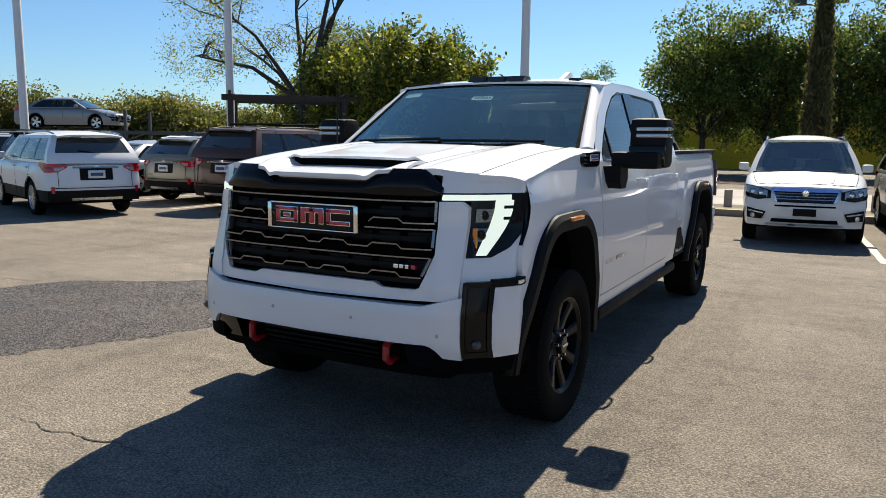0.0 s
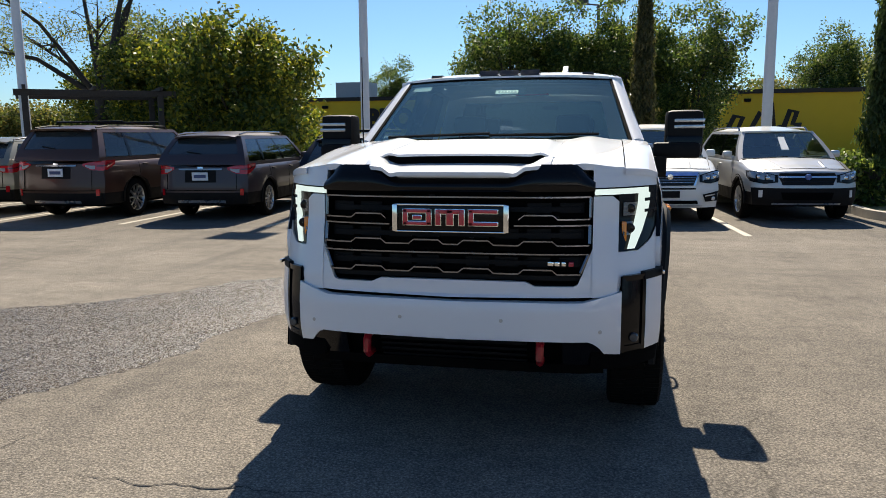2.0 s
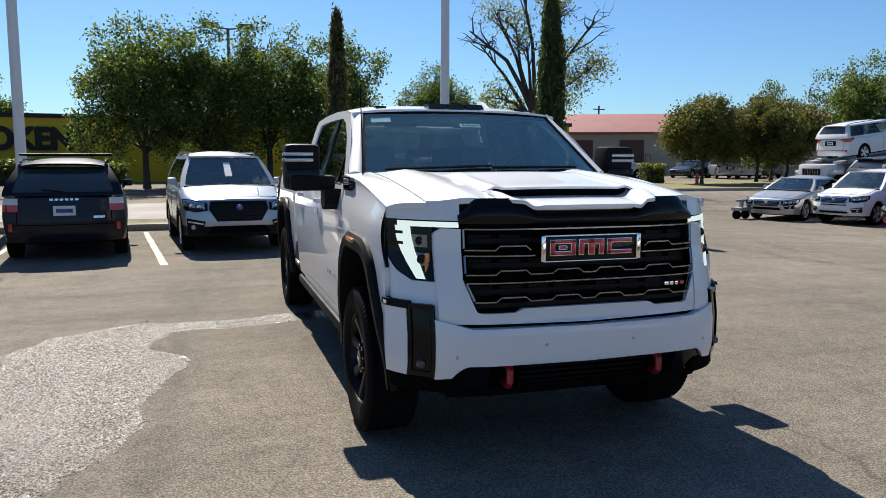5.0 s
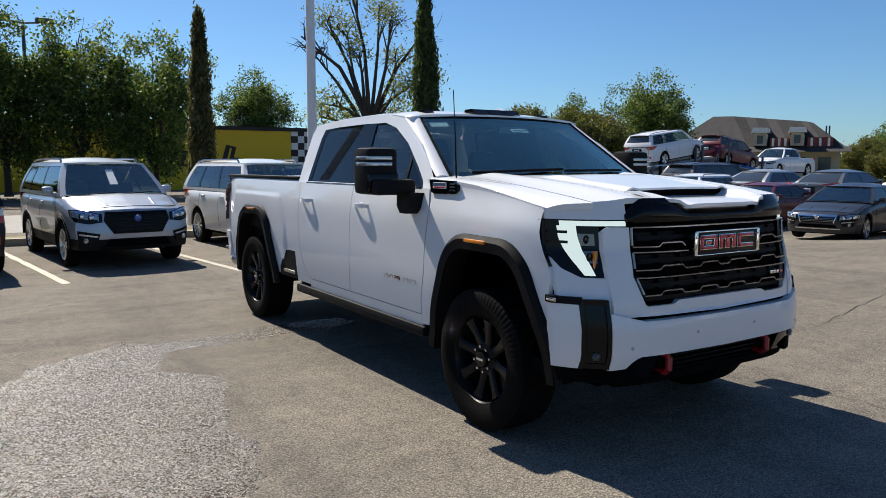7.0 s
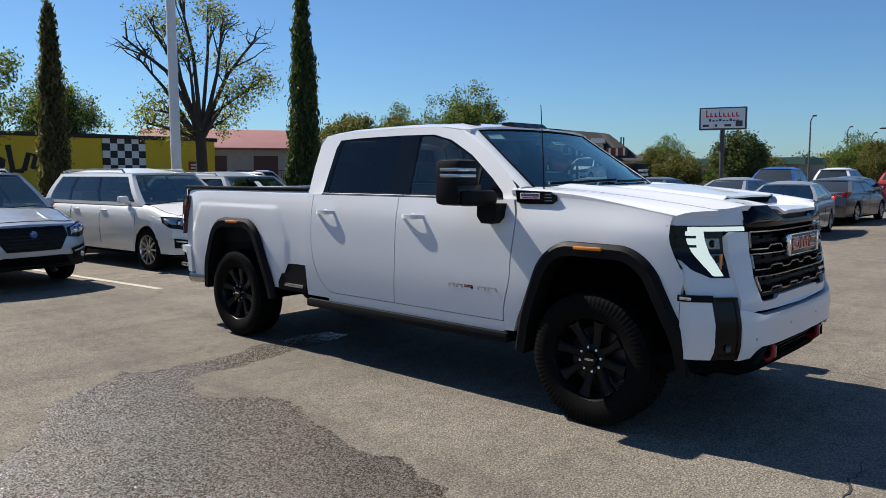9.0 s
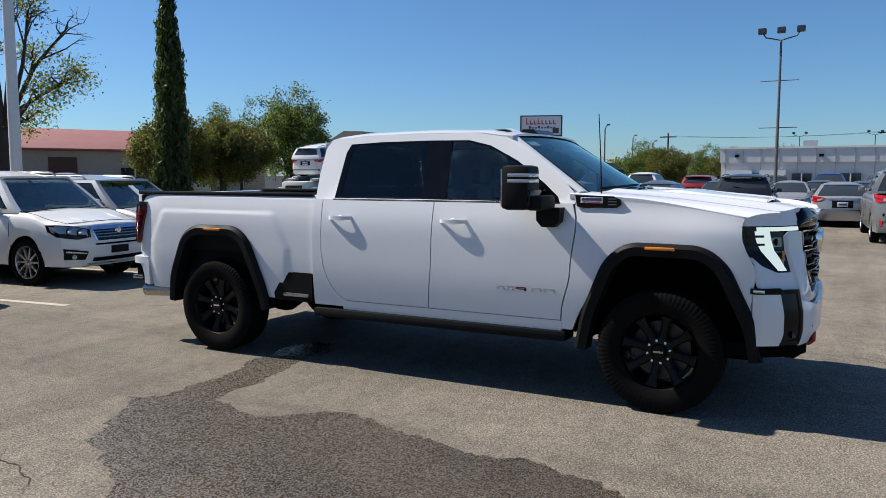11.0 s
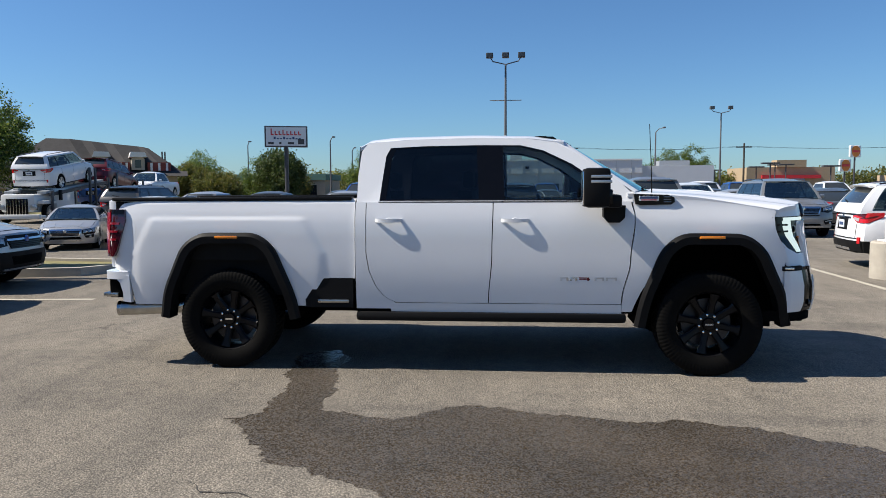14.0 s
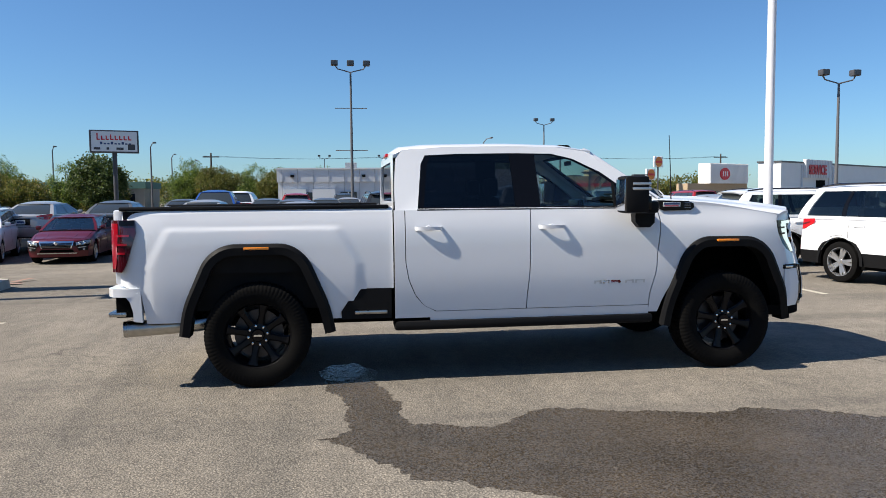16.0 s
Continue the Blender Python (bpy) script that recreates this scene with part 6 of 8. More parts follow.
# rows further off share their build
protos = [
    (build_car("sedan", M_GREY, "grey sedan in the far rows of the lot", "five", cladding=False, group=LOT, inside=False), "sedan"),
    (build_car("suv", M_DARKGREY, "dark grey suv in the far rows of the lot", "five", cladding=False, group=LOT, inside=False), "suv"),
    (build_car("pickup", M_BLUE, "blue pickup truck in the far rows of the lot", "five", cladding=False, group=LOT, inside=False), "pickup"),
    (build_car("suv", M_RED, "red suv in the far rows of the lot", "five", cladding=False, group=LOT, inside=False), "suv"),
    (build_car("pickup", M_WHITE, "white pickup truck in the far rows of the lot", "five", cladding=False, group=LOT, inside=False), "pickup"),
    (build_car("sedan", M_SILVER, "silver sedan in the far rows of the lot", "five", cladding=False, group=LOT, inside=False), "sedan"),
]
rng = random.Random(4)
spots = []
for x, ys, hd in ((23.0, [17.0, 14.2, 11.4, 8.2, 5.0, -1.2, -4.0, -7.0, -10.0, -13.0], 90), (30.5, [9.5, 6.6, 3.8, 0.9, -2.0, -4.9, -7.8, -10.7, -13.6, -16.5], -90), (36.5, [11.5, 8.5, 5.6, 2.7, -0.2, -3.1, -6.0, -9.0, -12.0, -15.0, -18.0], 90), (46.0, [6, 2.8, -0.4, -3.6, -6.8, -10, -13.2, -16.4, -19.6, -22.8], -90)):
    for y in ys:
        spots.append((x + rng.uniform(-0.3, 0.3), y + rng.uniform(-0.2, 0.2), hd + rng.uniform(-3, 3)))
order = [1, 2, 0, 4, 3, 5, 0, 1, 5, 4, 1, 0, 3, 5, 1, 2, 4, 0]
used = set()
for i, (x, y, hd) in enumerate(spots):
    k = order[i % len(order)]
    if x < 34 and (y < 0 or k in (2, 3, 4)):
        k = (0, 5)[i % 2]
    if 30 < x < 31.5 and 9 < y < 10:
        k, x, y = 2, 28.6, 8.72
    p, kd = protos[k]
    if k in used:
        p = copy_thing(p, Matrix())
    used.add(k)
    put(p, x, y, hd, "mid", kind=kd)

# ---- ground ----
def asphalt():
    n = Nodes("worn_asphalt", (0.3, 0.28, 0.25), 0.9, 0, 0.12)
    v = n.coords()
    big = n.noise(v, 0.16, 5, 0.6)
    midn = n.noise(v, 1.3, 6, 0.65)
    fine = n.voronoi(v, 78)
    grain = n.noise(v, 72, 4, 0.85)
    mottle = n.noise(v, 7.5, 5, 0.7)
    base = n.ramp(big, [(0.30, (0.163, 0.145, 0.120)), (0.50, (0.228, 0.202, 0.167)), (0.72, (0.287, 0.256, 0.212))])
    base = n.mix(n.ramp(midn, [(0.38, 0.0), (0.72, 0.45)]), base, (0.111, 0.102, 0.089))
    streak = n.noise(n.coords((0.22, 2.0, 1)), 0.9, 5, 0.65)
    base = n.mix(n.ramp(streak, [(0.46, 0.0), (0.70, 0.42)]), base, (0.099, 0.092, 0.082))
    tyre = n.noise(n.coords((1.6, 0.10, 1)), 0.7, 4, 0.6)
    base = n.mix(n.ramp(tyre, [(0.52, 0.0), (0.68, 0.38)]), base, (0.091, 0.085, 0.077))
    # hairline cracks
    warp = n.node("ShaderNodeVectorMath")
    warp.operation = "ADD"
    nz = n.node("ShaderNodeTexNoise", Scale=1.7, Detail=5.0)
    n.link(v, nz.inputs["Vector"])
    n.link(v, warp.inputs[0])
    n.link(nz.outputs["Color"], warp.inputs[1])
    crack = n.voronoi(warp.outputs[0], 0.11, "DISTANCE_TO_EDGE")
    line = n.mix(n.ramp(n.noise(v, 0.45, 2), [(0.48, 0.0), (0.60, 1.0)]), (0.0, 0.0, 0.0), n.ramp(crack, [(0.0, 0.65), (0.0012, 0.45), (0.0026, 0.0)]))
    base = n.mix(line, base, (0.060, 0.054, 0.046))
    stones = n.ramp(fine, [(0.0, (1.45, 1.43, 1.38)), (0.35, (1.05, 1.05, 1.05)), (0.75, (0.52, 0.52, 0.53))])
    base = n.mix(0.75, base, stones, "MULTIPLY")
    base = n.mix(0.80, base, n.ramp(grain, [(0.32, (0.30, 0.30, 0.31)), (0.50, (0.95, 0.95, 0.95)), (0.68, (1.95, 1.92, 1.86))]), "MULTIPLY")
    base = n.mix(0.8, base, n.ramp(mottle, [(0.30, (0.74, 0.74, 0.75)), (0.50, (1.0, 1.0, 1.0)), (0.70, (1.16, 1.15, 1.13))]), "MULTIPLY")
    n.colour(base)
    n.rough(n.ramp(midn, [(0.3, 0.80), (0.7, 0.95)]))
    h = n.mix(0.5, fine, grain)
    n.bump(h, 0.9, 0.010)
    return n.m


def wet_asphalt():
    n = Nodes("wet_asphalt", (0.05, 0.045, 0.04), 0.3, 0, 0.60)
    v = n.coords()
    big = n.noise(v, 1.2, 5, 0.6)
    fine = n.voronoi(v, 80)
    grain = n.noise(v, 120, 4, 0.8)
    speck = n.noise(v, 50, 5, 0.85)
    base = n.ramp(big, [(0.3, (0.030, 0.024, 0.017)), (0.7, (0.066, 0.052, 0.038))])
    base = n.mix(0.9, base, n.ramp(speck, [(0.36, (0.34, 0.34, 0.34)), (0.50, (0.92, 0.92, 0.92)), (0.64, (1.9, 1.86, 1.78))]), "MULTIPLY")
    base = n.mix(0.7, base, n.ramp(grain, [(0.32, (0.4, 0.4, 0.4)), (0.68, (1.7, 1.68, 1.62))]), "MULTIPLY")
    n.colour(base)
    stone = n.voronoi(v, 120, "F1", "Color")
    n.rough(n.ramp(stone, [(0.34, 0.15), (0.52, 0.28), (0.66, 0.70)]))
    dry = n.mix(0.25, stone, n.noise(v, 2.2, 4, 0.6))
    n.link(n.ramp(dry, [(0.33, 0.0), (0.43, 0.30), (0.52, 1.0)]), n.b.inputs["Specular IOR Level"])
    n.bump(n.mix(0.5, fine, speck), 0.62, 0.011)
    return n.m


M_ASPHALT = asphalt()
M_WET = wet_asphalt()
M_CONCRETE = plain("concrete", (0.36, 0.325, 0.27), 0.85, vary=0.22, scale=6)
M_ROAD = plain("road_concrete", (0.25, 0.237, 0.215), 0.85, vary=0.18, scale=1.2)
M_LINE = plain("line_paint", (0.40, 0.365, 0.29), 0.7, vary=0.22, scale=9)
M_GRASS = plain("dry_lawn", (0.17, 0.15, 0.055), 0.9, vary=0.5, scale=5)
M_MULCH = plain("mulch", (0.11, 0.07, 0.045), 0.95, vary=0.5, scale=20)
M_YELLOW = plain("yellow_wall_paint", (0.66, 0.45, 0.018), 0.7, vary=0.10, scale=0.8)
M_BLACKWALL = plain("black_wall_paint", (0.018, 0.017, 0.016), 0.7, vary=0.3, scale=2)
M_POLE = plain("pole_paint", (0.64, 0.64, 0.66), 0.45, vary=0.08)
M_POLEDARK = plain("dark_pole", (0.05, 0.05, 0.055), 0.5)
M_WEATHERED = plain("weathered_steel", (0.11, 0.11, 0.115), 0.6, 0.2, vary=0.2)
M_GALV = plain("galvanised", (0.36, 0.37, 0.38), 0.5, 0.5)
M_BARK = plain("bark", (0.048, 0.039, 0.031), 0.95, vary=0.5, scale=22)

g = Geo()
cs = sorted({-900, -300, -120, -60, -30, -15, 0, 60, 120, 300, 900, *range(2, 31)})
k = len(cs)
g.add([(x, y, ground_z(x, y)) for y in cs for x in cs], [(j * k + i, j * k + i + 1, (j + 1) * k + i + 1, (j + 1) * k + i) for j in range(k - 1) for i in range(k - 1)])
tagged(g.obj("ground", M_ASPHALT, None, "sun-bleached asphalt parking lot with worn patches", 0), category="ground", kind="structure")


def rough_outline(pts, step=0.12, amp=0.05, seed=0):
    """A closed outline with a ragged edge."""
    r = random.Random(seed)
    out = []
    for (x0, y0), (x1, y1) in zip(pts, pts[1:] + pts[:1]):
        n = max(1, int(math.hypot(x1 - x0, y1 - y0) / step))
        for i in range(n):
            t = i / n
            px, py = lerp(x0, x1, t), lerp(y0, y1, t)
            L_ = math.hypot(x1 - x0, y1 - y0)
            off = 0.0 if i == 0 else amp * (1.6 * noise.noise(Vector((px * 3.1, py * 3.1, seed))) + 1.2 * noise.noise(Vector((px * 13, py * 13, seed + 4))) + r.uniform(-0.35, 0.35))
            out.append((px - (y1 - y0) / L_ * off, py + (x1 - x0) / L_ * off))
    return out


def flat(name, pts, z, mat, label, category, kind="structure"):
    n = len(pts)
    out = delaunay_2d_cdt([Vector((x, y)) for x, y in pts], [(i, (i + 1) % n) for i in range(n)], [], 1, 1e-5)
    me = bpy.data.meshes.new(name)
    me.from_pydata([(p.x, p.y, z) for p in out[0]], [], [tuple(q) for q in out[2]])
    me.update()
    me.materials.append(mat)
    ob = new(name, me)
    return tagged(ob, label, category, kind=kind)


STAIN = [(-0.5, 3.55), (-1.09, 3.50), (-1.65, 3.36), (-1.97, 3.33), (-2.28, 3.34), (-2.42, 3.54), (-2.72, 3.27), (-3.0, 3.07), (-3.2, 2.97), (-3.36, 2.6), (-3.55, 2.28), (-4.1, 1.7), (-5.0, 1.2), (-5.4, 0.2), (-5.0, -0.9), (-4.0, -1.4), (-3.0, -1.1), (-2.67, -0.47), (-2.5, -0.2), (-2.34, 0.05), (-2.25, 0.4), (-2.27, 0.8), (-2.22, 1.06), (-2.1, 1.44), (-1.98, 1.87), (-2.18, 2.2), (-2.36, 2.38), (-2.24, 2.7), (-2.17, 2.94), (-1.6, 2.95), (-1.05, 3.08), (-0.5, 3.1)]
flat("wet_patch", rough_outline(STAIN, 0.03, 0.040, 3), 0.0015, M_WET, "dark wet stain of spilled water on asphalt", "water stain")

_n = Nodes("puddle_water", (0.02, 0.018, 0.016), 0.10, 0, 0.5)
_v = _n.coords()
_n.link(_n.ramp(_n.mix(0.5, _n.voronoi(_v, 70, "F1", "Color"), _n.noise(_v, 9, 4, 0.7)), [(0.40, 0.0), (0.50, 0.30), (0.60, 0.62)]), _n.b.inputs["Specular IOR Level"])
_n.rough(_n.ramp(_n.noise(_v, 60, 3), [(0.40, 0.10), (0.60, 0.42)]))
_n.bump(_n.noise(_v, 55, 4, 0.8), 0.25, 0.006)
M_WATER = _n.m
flat("puddle", rough_outline([(-0.25, 3.22), (-0.60, 3.15), (-0.92, 3.25), (-0.90, 3.45), (-0.62, 3.56), (-0.28, 3.46)], 0.03, 0.03, 8), 0.003, M_WATER, "small puddle under the truck reflecting the sky", "puddle")

# bay lines
for x, x1 in ((-13.2, -13.2), (-10.55, -10.55), (-7.82, -7.85), (-5.0, -5.25), (-2.43, -3.05), (-0.06, -0.66), (2.80, 2.34)):
    pts = rough_outline([(x - 0.055, 7.5), (x + 0.055, 7.5), (x1 + 0.05, 12.9), (x1 - 0.05, 12.9)], 0.3, 0.008, int(x * 10))
    flat("bay_line", pts, 0.004, M_LINE, "worn white parking bay line", "line")
for y in (-4.0, -7.0):
    flat("bay_line", rough_outline([(3.2, y), (8.6, y), (8.6, y + 0.11), (3.2, y + 0.11)], 0.3, 0.008, int(y)), 0.004, M_LINE, "worn white parking bay line", "line")


# kerbs and strips
def kerb(pts, name="kerb", w=0.16, h=0.14, mat=None, label="pale concrete kerb"):
    g = Geo()
    P = [Vector((x, y, 0)) for x, y in pts]
    rows = []
    for i, p in enumerate(P):
        d = (P[min(i + 1, len(P) - 1)] - P[max(i - 1, 0)]).normalized()
        n = Vector((-d.y, d.x, 0))
        rows.append([p + n * -w / 2, p + n * (-w / 2 + 0.02) + Vector((0, 0, h)), p + n * w / 2 + Vector((0, 0, h)), p + n * w / 2])
    v = [q for r in rows for q in r]
    f = [(i * 4 + j, i * 4 + j + 1, (i + 1) * 4 + j + 1, (i + 1) * 4 + j) for i in range(len(rows) - 1) for j in range(3)]
    g.add(v, f)
    return tagged(g.obj(name, mat or M_CONCRETE, None, label, 30), category="kerb", kind="structure")


kerb([(4.9, 13.3), (0, 13.35), (-8, 13.3), (-16, 12.9), (-24, 12.2)])
flat("grass_strip", [(4.9, 13.4), (-8, 13.4), (-16, 13.0), (-24, 12.3), (-24, 13.6), (-8, 14.9), (4.9, 15.0)], 0.05, M_GRASS, "strip of dry grass behind the kerb", "grass")
flat("street", [(-60, 15.6), (4.5, 16.6), (6.4, 18.0), (6.4, 23.5), (-60, 23)], 0.004, M_ROAD, "pale concrete side street", "road")
flat("planting_bed", [(-40, 27), (20, 27), (20, 30), (-40, 30)], 0.02, M_MULCH, "brown mulch bed before the yellow building", "planting bed")
flat("lawn", [(14, 27.5), (70, 27.0), (70, 40.6), (14, 40.6)], 0.01, M_GRASS, "dry lawn beyond the street", "lawn")
kerb([(70, 26.9), (40, 27.0), (14, 27.4), (10, 28.5)], label="low kerb along the lawn")
# island with the cypress
isl = []
for i in range(9):
    a = lerp(-math.pi * 0.55, math.pi * 0.30, i / 8)
    isl.append((6.15 + 1.15 * math.cos(a), 9.95 + 0.85 * math.sin(a)))
isl = [(5.25, 13.3), (5.3, 10.4), (5.6, 9.4), (6.2, 9.05), (6.8, 9.1), (7.2, 9.6), (7.3, 10.6), (7.5, 12.0), (8.2, 14.0), (9.5, 15.3)]
kerb(isl, h=0.15, label="pale concrete kerb of the planted island")
flat("island_bed", [(5.3, 13.3), (5.36, 10.4), (5.65, 9.45), (6.2, 9.12), (6.75, 9.16), (7.12, 9.65), (7.22, 10.6), (7.42, 12.0), (8.1, 14.0), (9.3, 15.2), (4.9, 15.2)], 0.10, M_GRASS, "grass and mulch on the island", "grass")


# ---- poles ----
def lamp_pole(x, y, r, top_z, base_h=0.0, base_r=0.3, mat=None, label="tall white painted steel light pole"):
    p = thing("light_pole", label, "light pole", "light poles of the lot", at=Matrix.Translation((x, y, 0)))
    Geo().tube([(0, 0, base_h), (0, 0, top_z)], [r, r * 0.80], 16).obj("pole", mat or M_POLE, p)
    if base_h:
        Geo().lathe([(0.001, base_h), (base_r - 0.03, base_h), (base_r, base_h - 0.03), (base_r, 0)], "z", 24).obj("footing", M_CONCRETE, p, "round concrete footing")
        Geo().box(-r - 0.06, r + 0.06, -r - 0.06, r + 0.06, base_h, base_h + 0.03, 0.005).obj("base_plate", mat or M_POLE, p)
    Geo().box(-0.46, 0.46, -0.34, 0.34, top_z - 0.06, top_z + 0.18, 0.05).obj("lamp_head", mat or M_POLE, p)
    return p


lamp_pole(-6.0, 16.2, 0.13, 10.3)
lamp_pole(4.42, 15.29, 0.13, 9.1)
lamp_pole(-17.3, 16.4, 0.15, 9.4)
lamp_pole(-23.0, 12.4, 0.15, 9.4)
lamp_pole(5.95, -4.65, 0.085, 9.1, 0.62, 0.30)


def flood_pole(x, y, z, heads=3, arms=True, mat=None):
    p = thing("floodlight_pole", "tall dark weathered steel pole with floodlights at its top", "light pole", "floodlight poles", at=Matrix.Translation((x, y, 0)))
    Geo().tube([(0, 0, 0), (0, 0, z - 0.5)], [0.11, 0.06], 10).obj("pole", mat or M_WEATHERED, p)
    Geo().tube([(0, 1.0, z), (0, 0.8, z - 0.3), (0, 0, z - 0.5), (0, -0.8, z - 0.3), (0, -1.0, z)], 0.04, 6).obj("bracket", M_WEATHERED, p)
    if arms:
        for q in (0.72, 0.45):
            Geo().tube([(0, -1.0, z * q), (0, 1.0, z * q)], 0.025, 5).obj("cross_arm", M_WEATHERED, p)
    for yy in ((-1.0, 0, 1.0) if heads == 3 else (-0.9, 0.9)):
        h = Geo().box(-0.24, 0.18, yy - 0.22, yy + 0.22, z - 0.10, z + 0.22, 0.05)
        hd = h.obj("floodlight", M_POLEDARK, p)
        Geo().box(-0.26, -0.235, yy - 0.18, yy + 0.18, z - 0.06, z + 0.18).obj("lens", M_WINDOWDARK, hd)
    return p


flood_pole(41.05, 2.25, 9.75)
flood_pole(29.6, -23.0, 7.7, 2, False)
flood_pole(72, -19, 9.4, 2, False)
flood_pole(128, 5, 8.5, 2, False)
flood_pole(128, -5.5, 8.5, 2, False)
for x, y, z in ((96, 39, 8.0), (83, 24, 7.6), (109, 27, 7.7), (109, 24, 6.8), (80, -14, 8.0)):
    p = thing("street_lamp", "slim grey street lamp", "street lamp", "street lamps", at=Matrix.Translation((x, y, 0)))
    Geo().tube([(0, 0, 0), (0, 0, z - 0.4), (-0.4, -0.3, z), (-0.9, -0.7, z + 0.05)], [0.12, 0.07, 0.05, 0.04], 8).obj("pole", M_WEATHERED, p)
    Geo().box(-1.4, -0.8, -0.85, -0.55, z - 0.02, z + 0.14, 0.05).obj("lamp_head", M_WEATHERED, p)
p = thing("area_light", "dark twin-head area light before the yellow building", "street lamp", at=Matrix.Translation((-0.1, 44.0, 0)))
Geo().tube([(0, 0, 0), (0, 0, 9.25)], [0.11, 0.09], 8).obj("pole", M_POLEDARK, p)
Geo().tube([(-1.15, 0, 9.35), (0, 0, 9.2), (1.15, 0, 9.35)], 0.05, 6).obj("bracket", M_POLEDARK, p)
for s in (-1, 1):
    Geo().box(s * 1.05 - 0.45, s * 1.05 + 0.45, -0.25, 0.25, 9.25, 9.55, 0.06).obj("lamp_head", M_POLEDARK, p)

# ---- yellow building ----
WY = 46.0
yb = thing("yellow_building", "low flat-roofed yellow building with black mural lettering", "building")
Geo().box(-20.4, 23.8, WY, WY + 20, 0, 3.85).obj("wall", M_YELLOW, yb)
Geo().box(-20.55, 23.95, WY - 0.14, WY + 20.1, 3.85, 4.10).obj("roof", M_BLACKWALL, yb, "black roof edge")
Geo().prism([(-20.45, 0), (-20.45, 2.9), (-20.1, 3.1), (-19.6, 2.6), (-19.5, 1.8), (-19.5, 0)], "y", WY - 0.06, WY + 0.02).obj("doorway", M_BLACKWALL, yb, "black painted doorway")
Geo().box(-19.3, -16.7, WY + 4, WY + 6, 4.1, 5.4).obj("roof_unit", M_GALV, yb, "grey rooftop air unit")
for x in (-18.6, -2.0, 9.0):
    Geo().box(x - 0.2, x + 0.2, WY - 0.25, WY, 3.35, 3.55, 0.04).obj("wall_lamp", M_TRIM, yb)


def wall_text(body, x, z, size, y, mat, parent, name, stretch=1.0, bold=0.02, rot=(90, 0, 0)):
    c = bpy.data.curves.new(name, "FONT")
    c.body, c.size, c.offset, c.extrude = body, size, bold, 0.03
    ob = new(name, c)
    ob.parent = parent
    ob.matrix_basis = pose(x, y, z, *rot) @ Matrix.Diagonal((stretch, 1, 1, 1))
    c.materials.append(mat)
    return ob


for dx, dz in ((-0.07, 0.0), (0.07, 0.0), (0.0, 0.05), (0.0, -0.05)):
    wall_text("BROKEN", -15.62 + dx, 2.02 + dz, 1.78, WY - 0.10 - 0.004 * dx * 10 - 0.004 * dz * 20, M_BLACKWALL, yb, "mural_lettering", 0.93, 0.045)
# flowing script, too hidden to read
g = Geo()
for pts in ([(4.6, 1.3), (5.2, 1.0), (6.2, 1.15), (6.9, 1.9), (7.0, 2.9), (6.4, 3.2), (6.2, 2.4), (6.9, 1.5), (7.8, 1.4)],
            [(7.8, 1.4), (8.3, 2.5), (8.8, 2.4), (8.5, 1.6), (9.2, 1.5)], [(9.2, 1.5), (9.8, 2.7), (10.1, 2.4), (10.0, 1.7), (10.6, 1.7)], [(10.4, 3.3), (10.6, 1.8), (11.2, 1.8)], [(11.2, 1.8), (11.5, 2.8), (11.9, 2.7), (11.7, 2.0), (12.2, 1.9)]):
    g.tube([(x, WY - 0.01, z) for x, z in pts], 0.16, 6)
for i in range(len(g.v)):
    x, y, z = g.v[i]
    g.v[i] = (x, WY + (y - WY) * 0.12 - 0.01, z)
g.obj("mural_script", M_BLACKWALL, yb)
# chequered panel
for i in range(6):
    for j in range(5):
        Geo().box(15.85 + i * 0.47, 15.85 + (i + 1) * 0.47, WY - 0.09, WY - 0.005, 1.70 + j * 0.46, 1.70 + (j + 1) * 0.46).obj("check_panel", M_BLACKWALL if (i + j) % 2 else M_LABEL, yb)
g = Geo().box(21.75, 23.2, WY - 0.04, WY - 0.005, 1.85, 2.45).prism([(22.5, 2.45), (23.0, 2.45), (22.95, 2.8), (22.75, 3.05), (22.5, 2.75)], "y", WY - 0.04, WY - 0.005)
g.obj("wall_sign", M_RED, yb, "small red sign with pale bars")
for z in (2.0, 2.22):
    Geo().box(21.9, 23.05, WY - 0.05, WY - 0.035, z - 0.05, z + 0.05).obj("sign_bar", M_LABEL, yb)

# small concrete posts on the verge
for x, y in ((-3.72, 15.2), (-0.36, 16.0), (2.85, 16.4), (6.9, 12.6)):
    p = thing("bollard", "short square grey concrete post on the verge", "bollard", "concrete posts on the verge", at=Matrix.Translation((x, y, 0.04)))
    Geo().box(-0.09, 0.09, -0.09, 0.09, -0.05, 0.38, 0.015).obj("post", M_CONCRETE, p)
M_FADED = plain("faded_red_paint", (0.26, 0.15, 0.11), 0.9, vary=0.3, scale=9)
for k, pts in enumerate(([(7.4, 9.1), (7.55, 9.08), (7.7, 9.9), (7.55, 9.92)], [(7.75, 9.3), (8.4, 9.2), (8.42, 9.32), (7.78, 9.42)])):
    flat("faded_mark", rough_outline(pts, 0.12, 0.02, 20 + k), 0.004, M_FADED, "faded red paint mark on the asphalt", "paint mark")
# cracks in the asphalt
M_CRACK = plain("crack_tar", (0.030, 0.027, 0.024), 0.9)
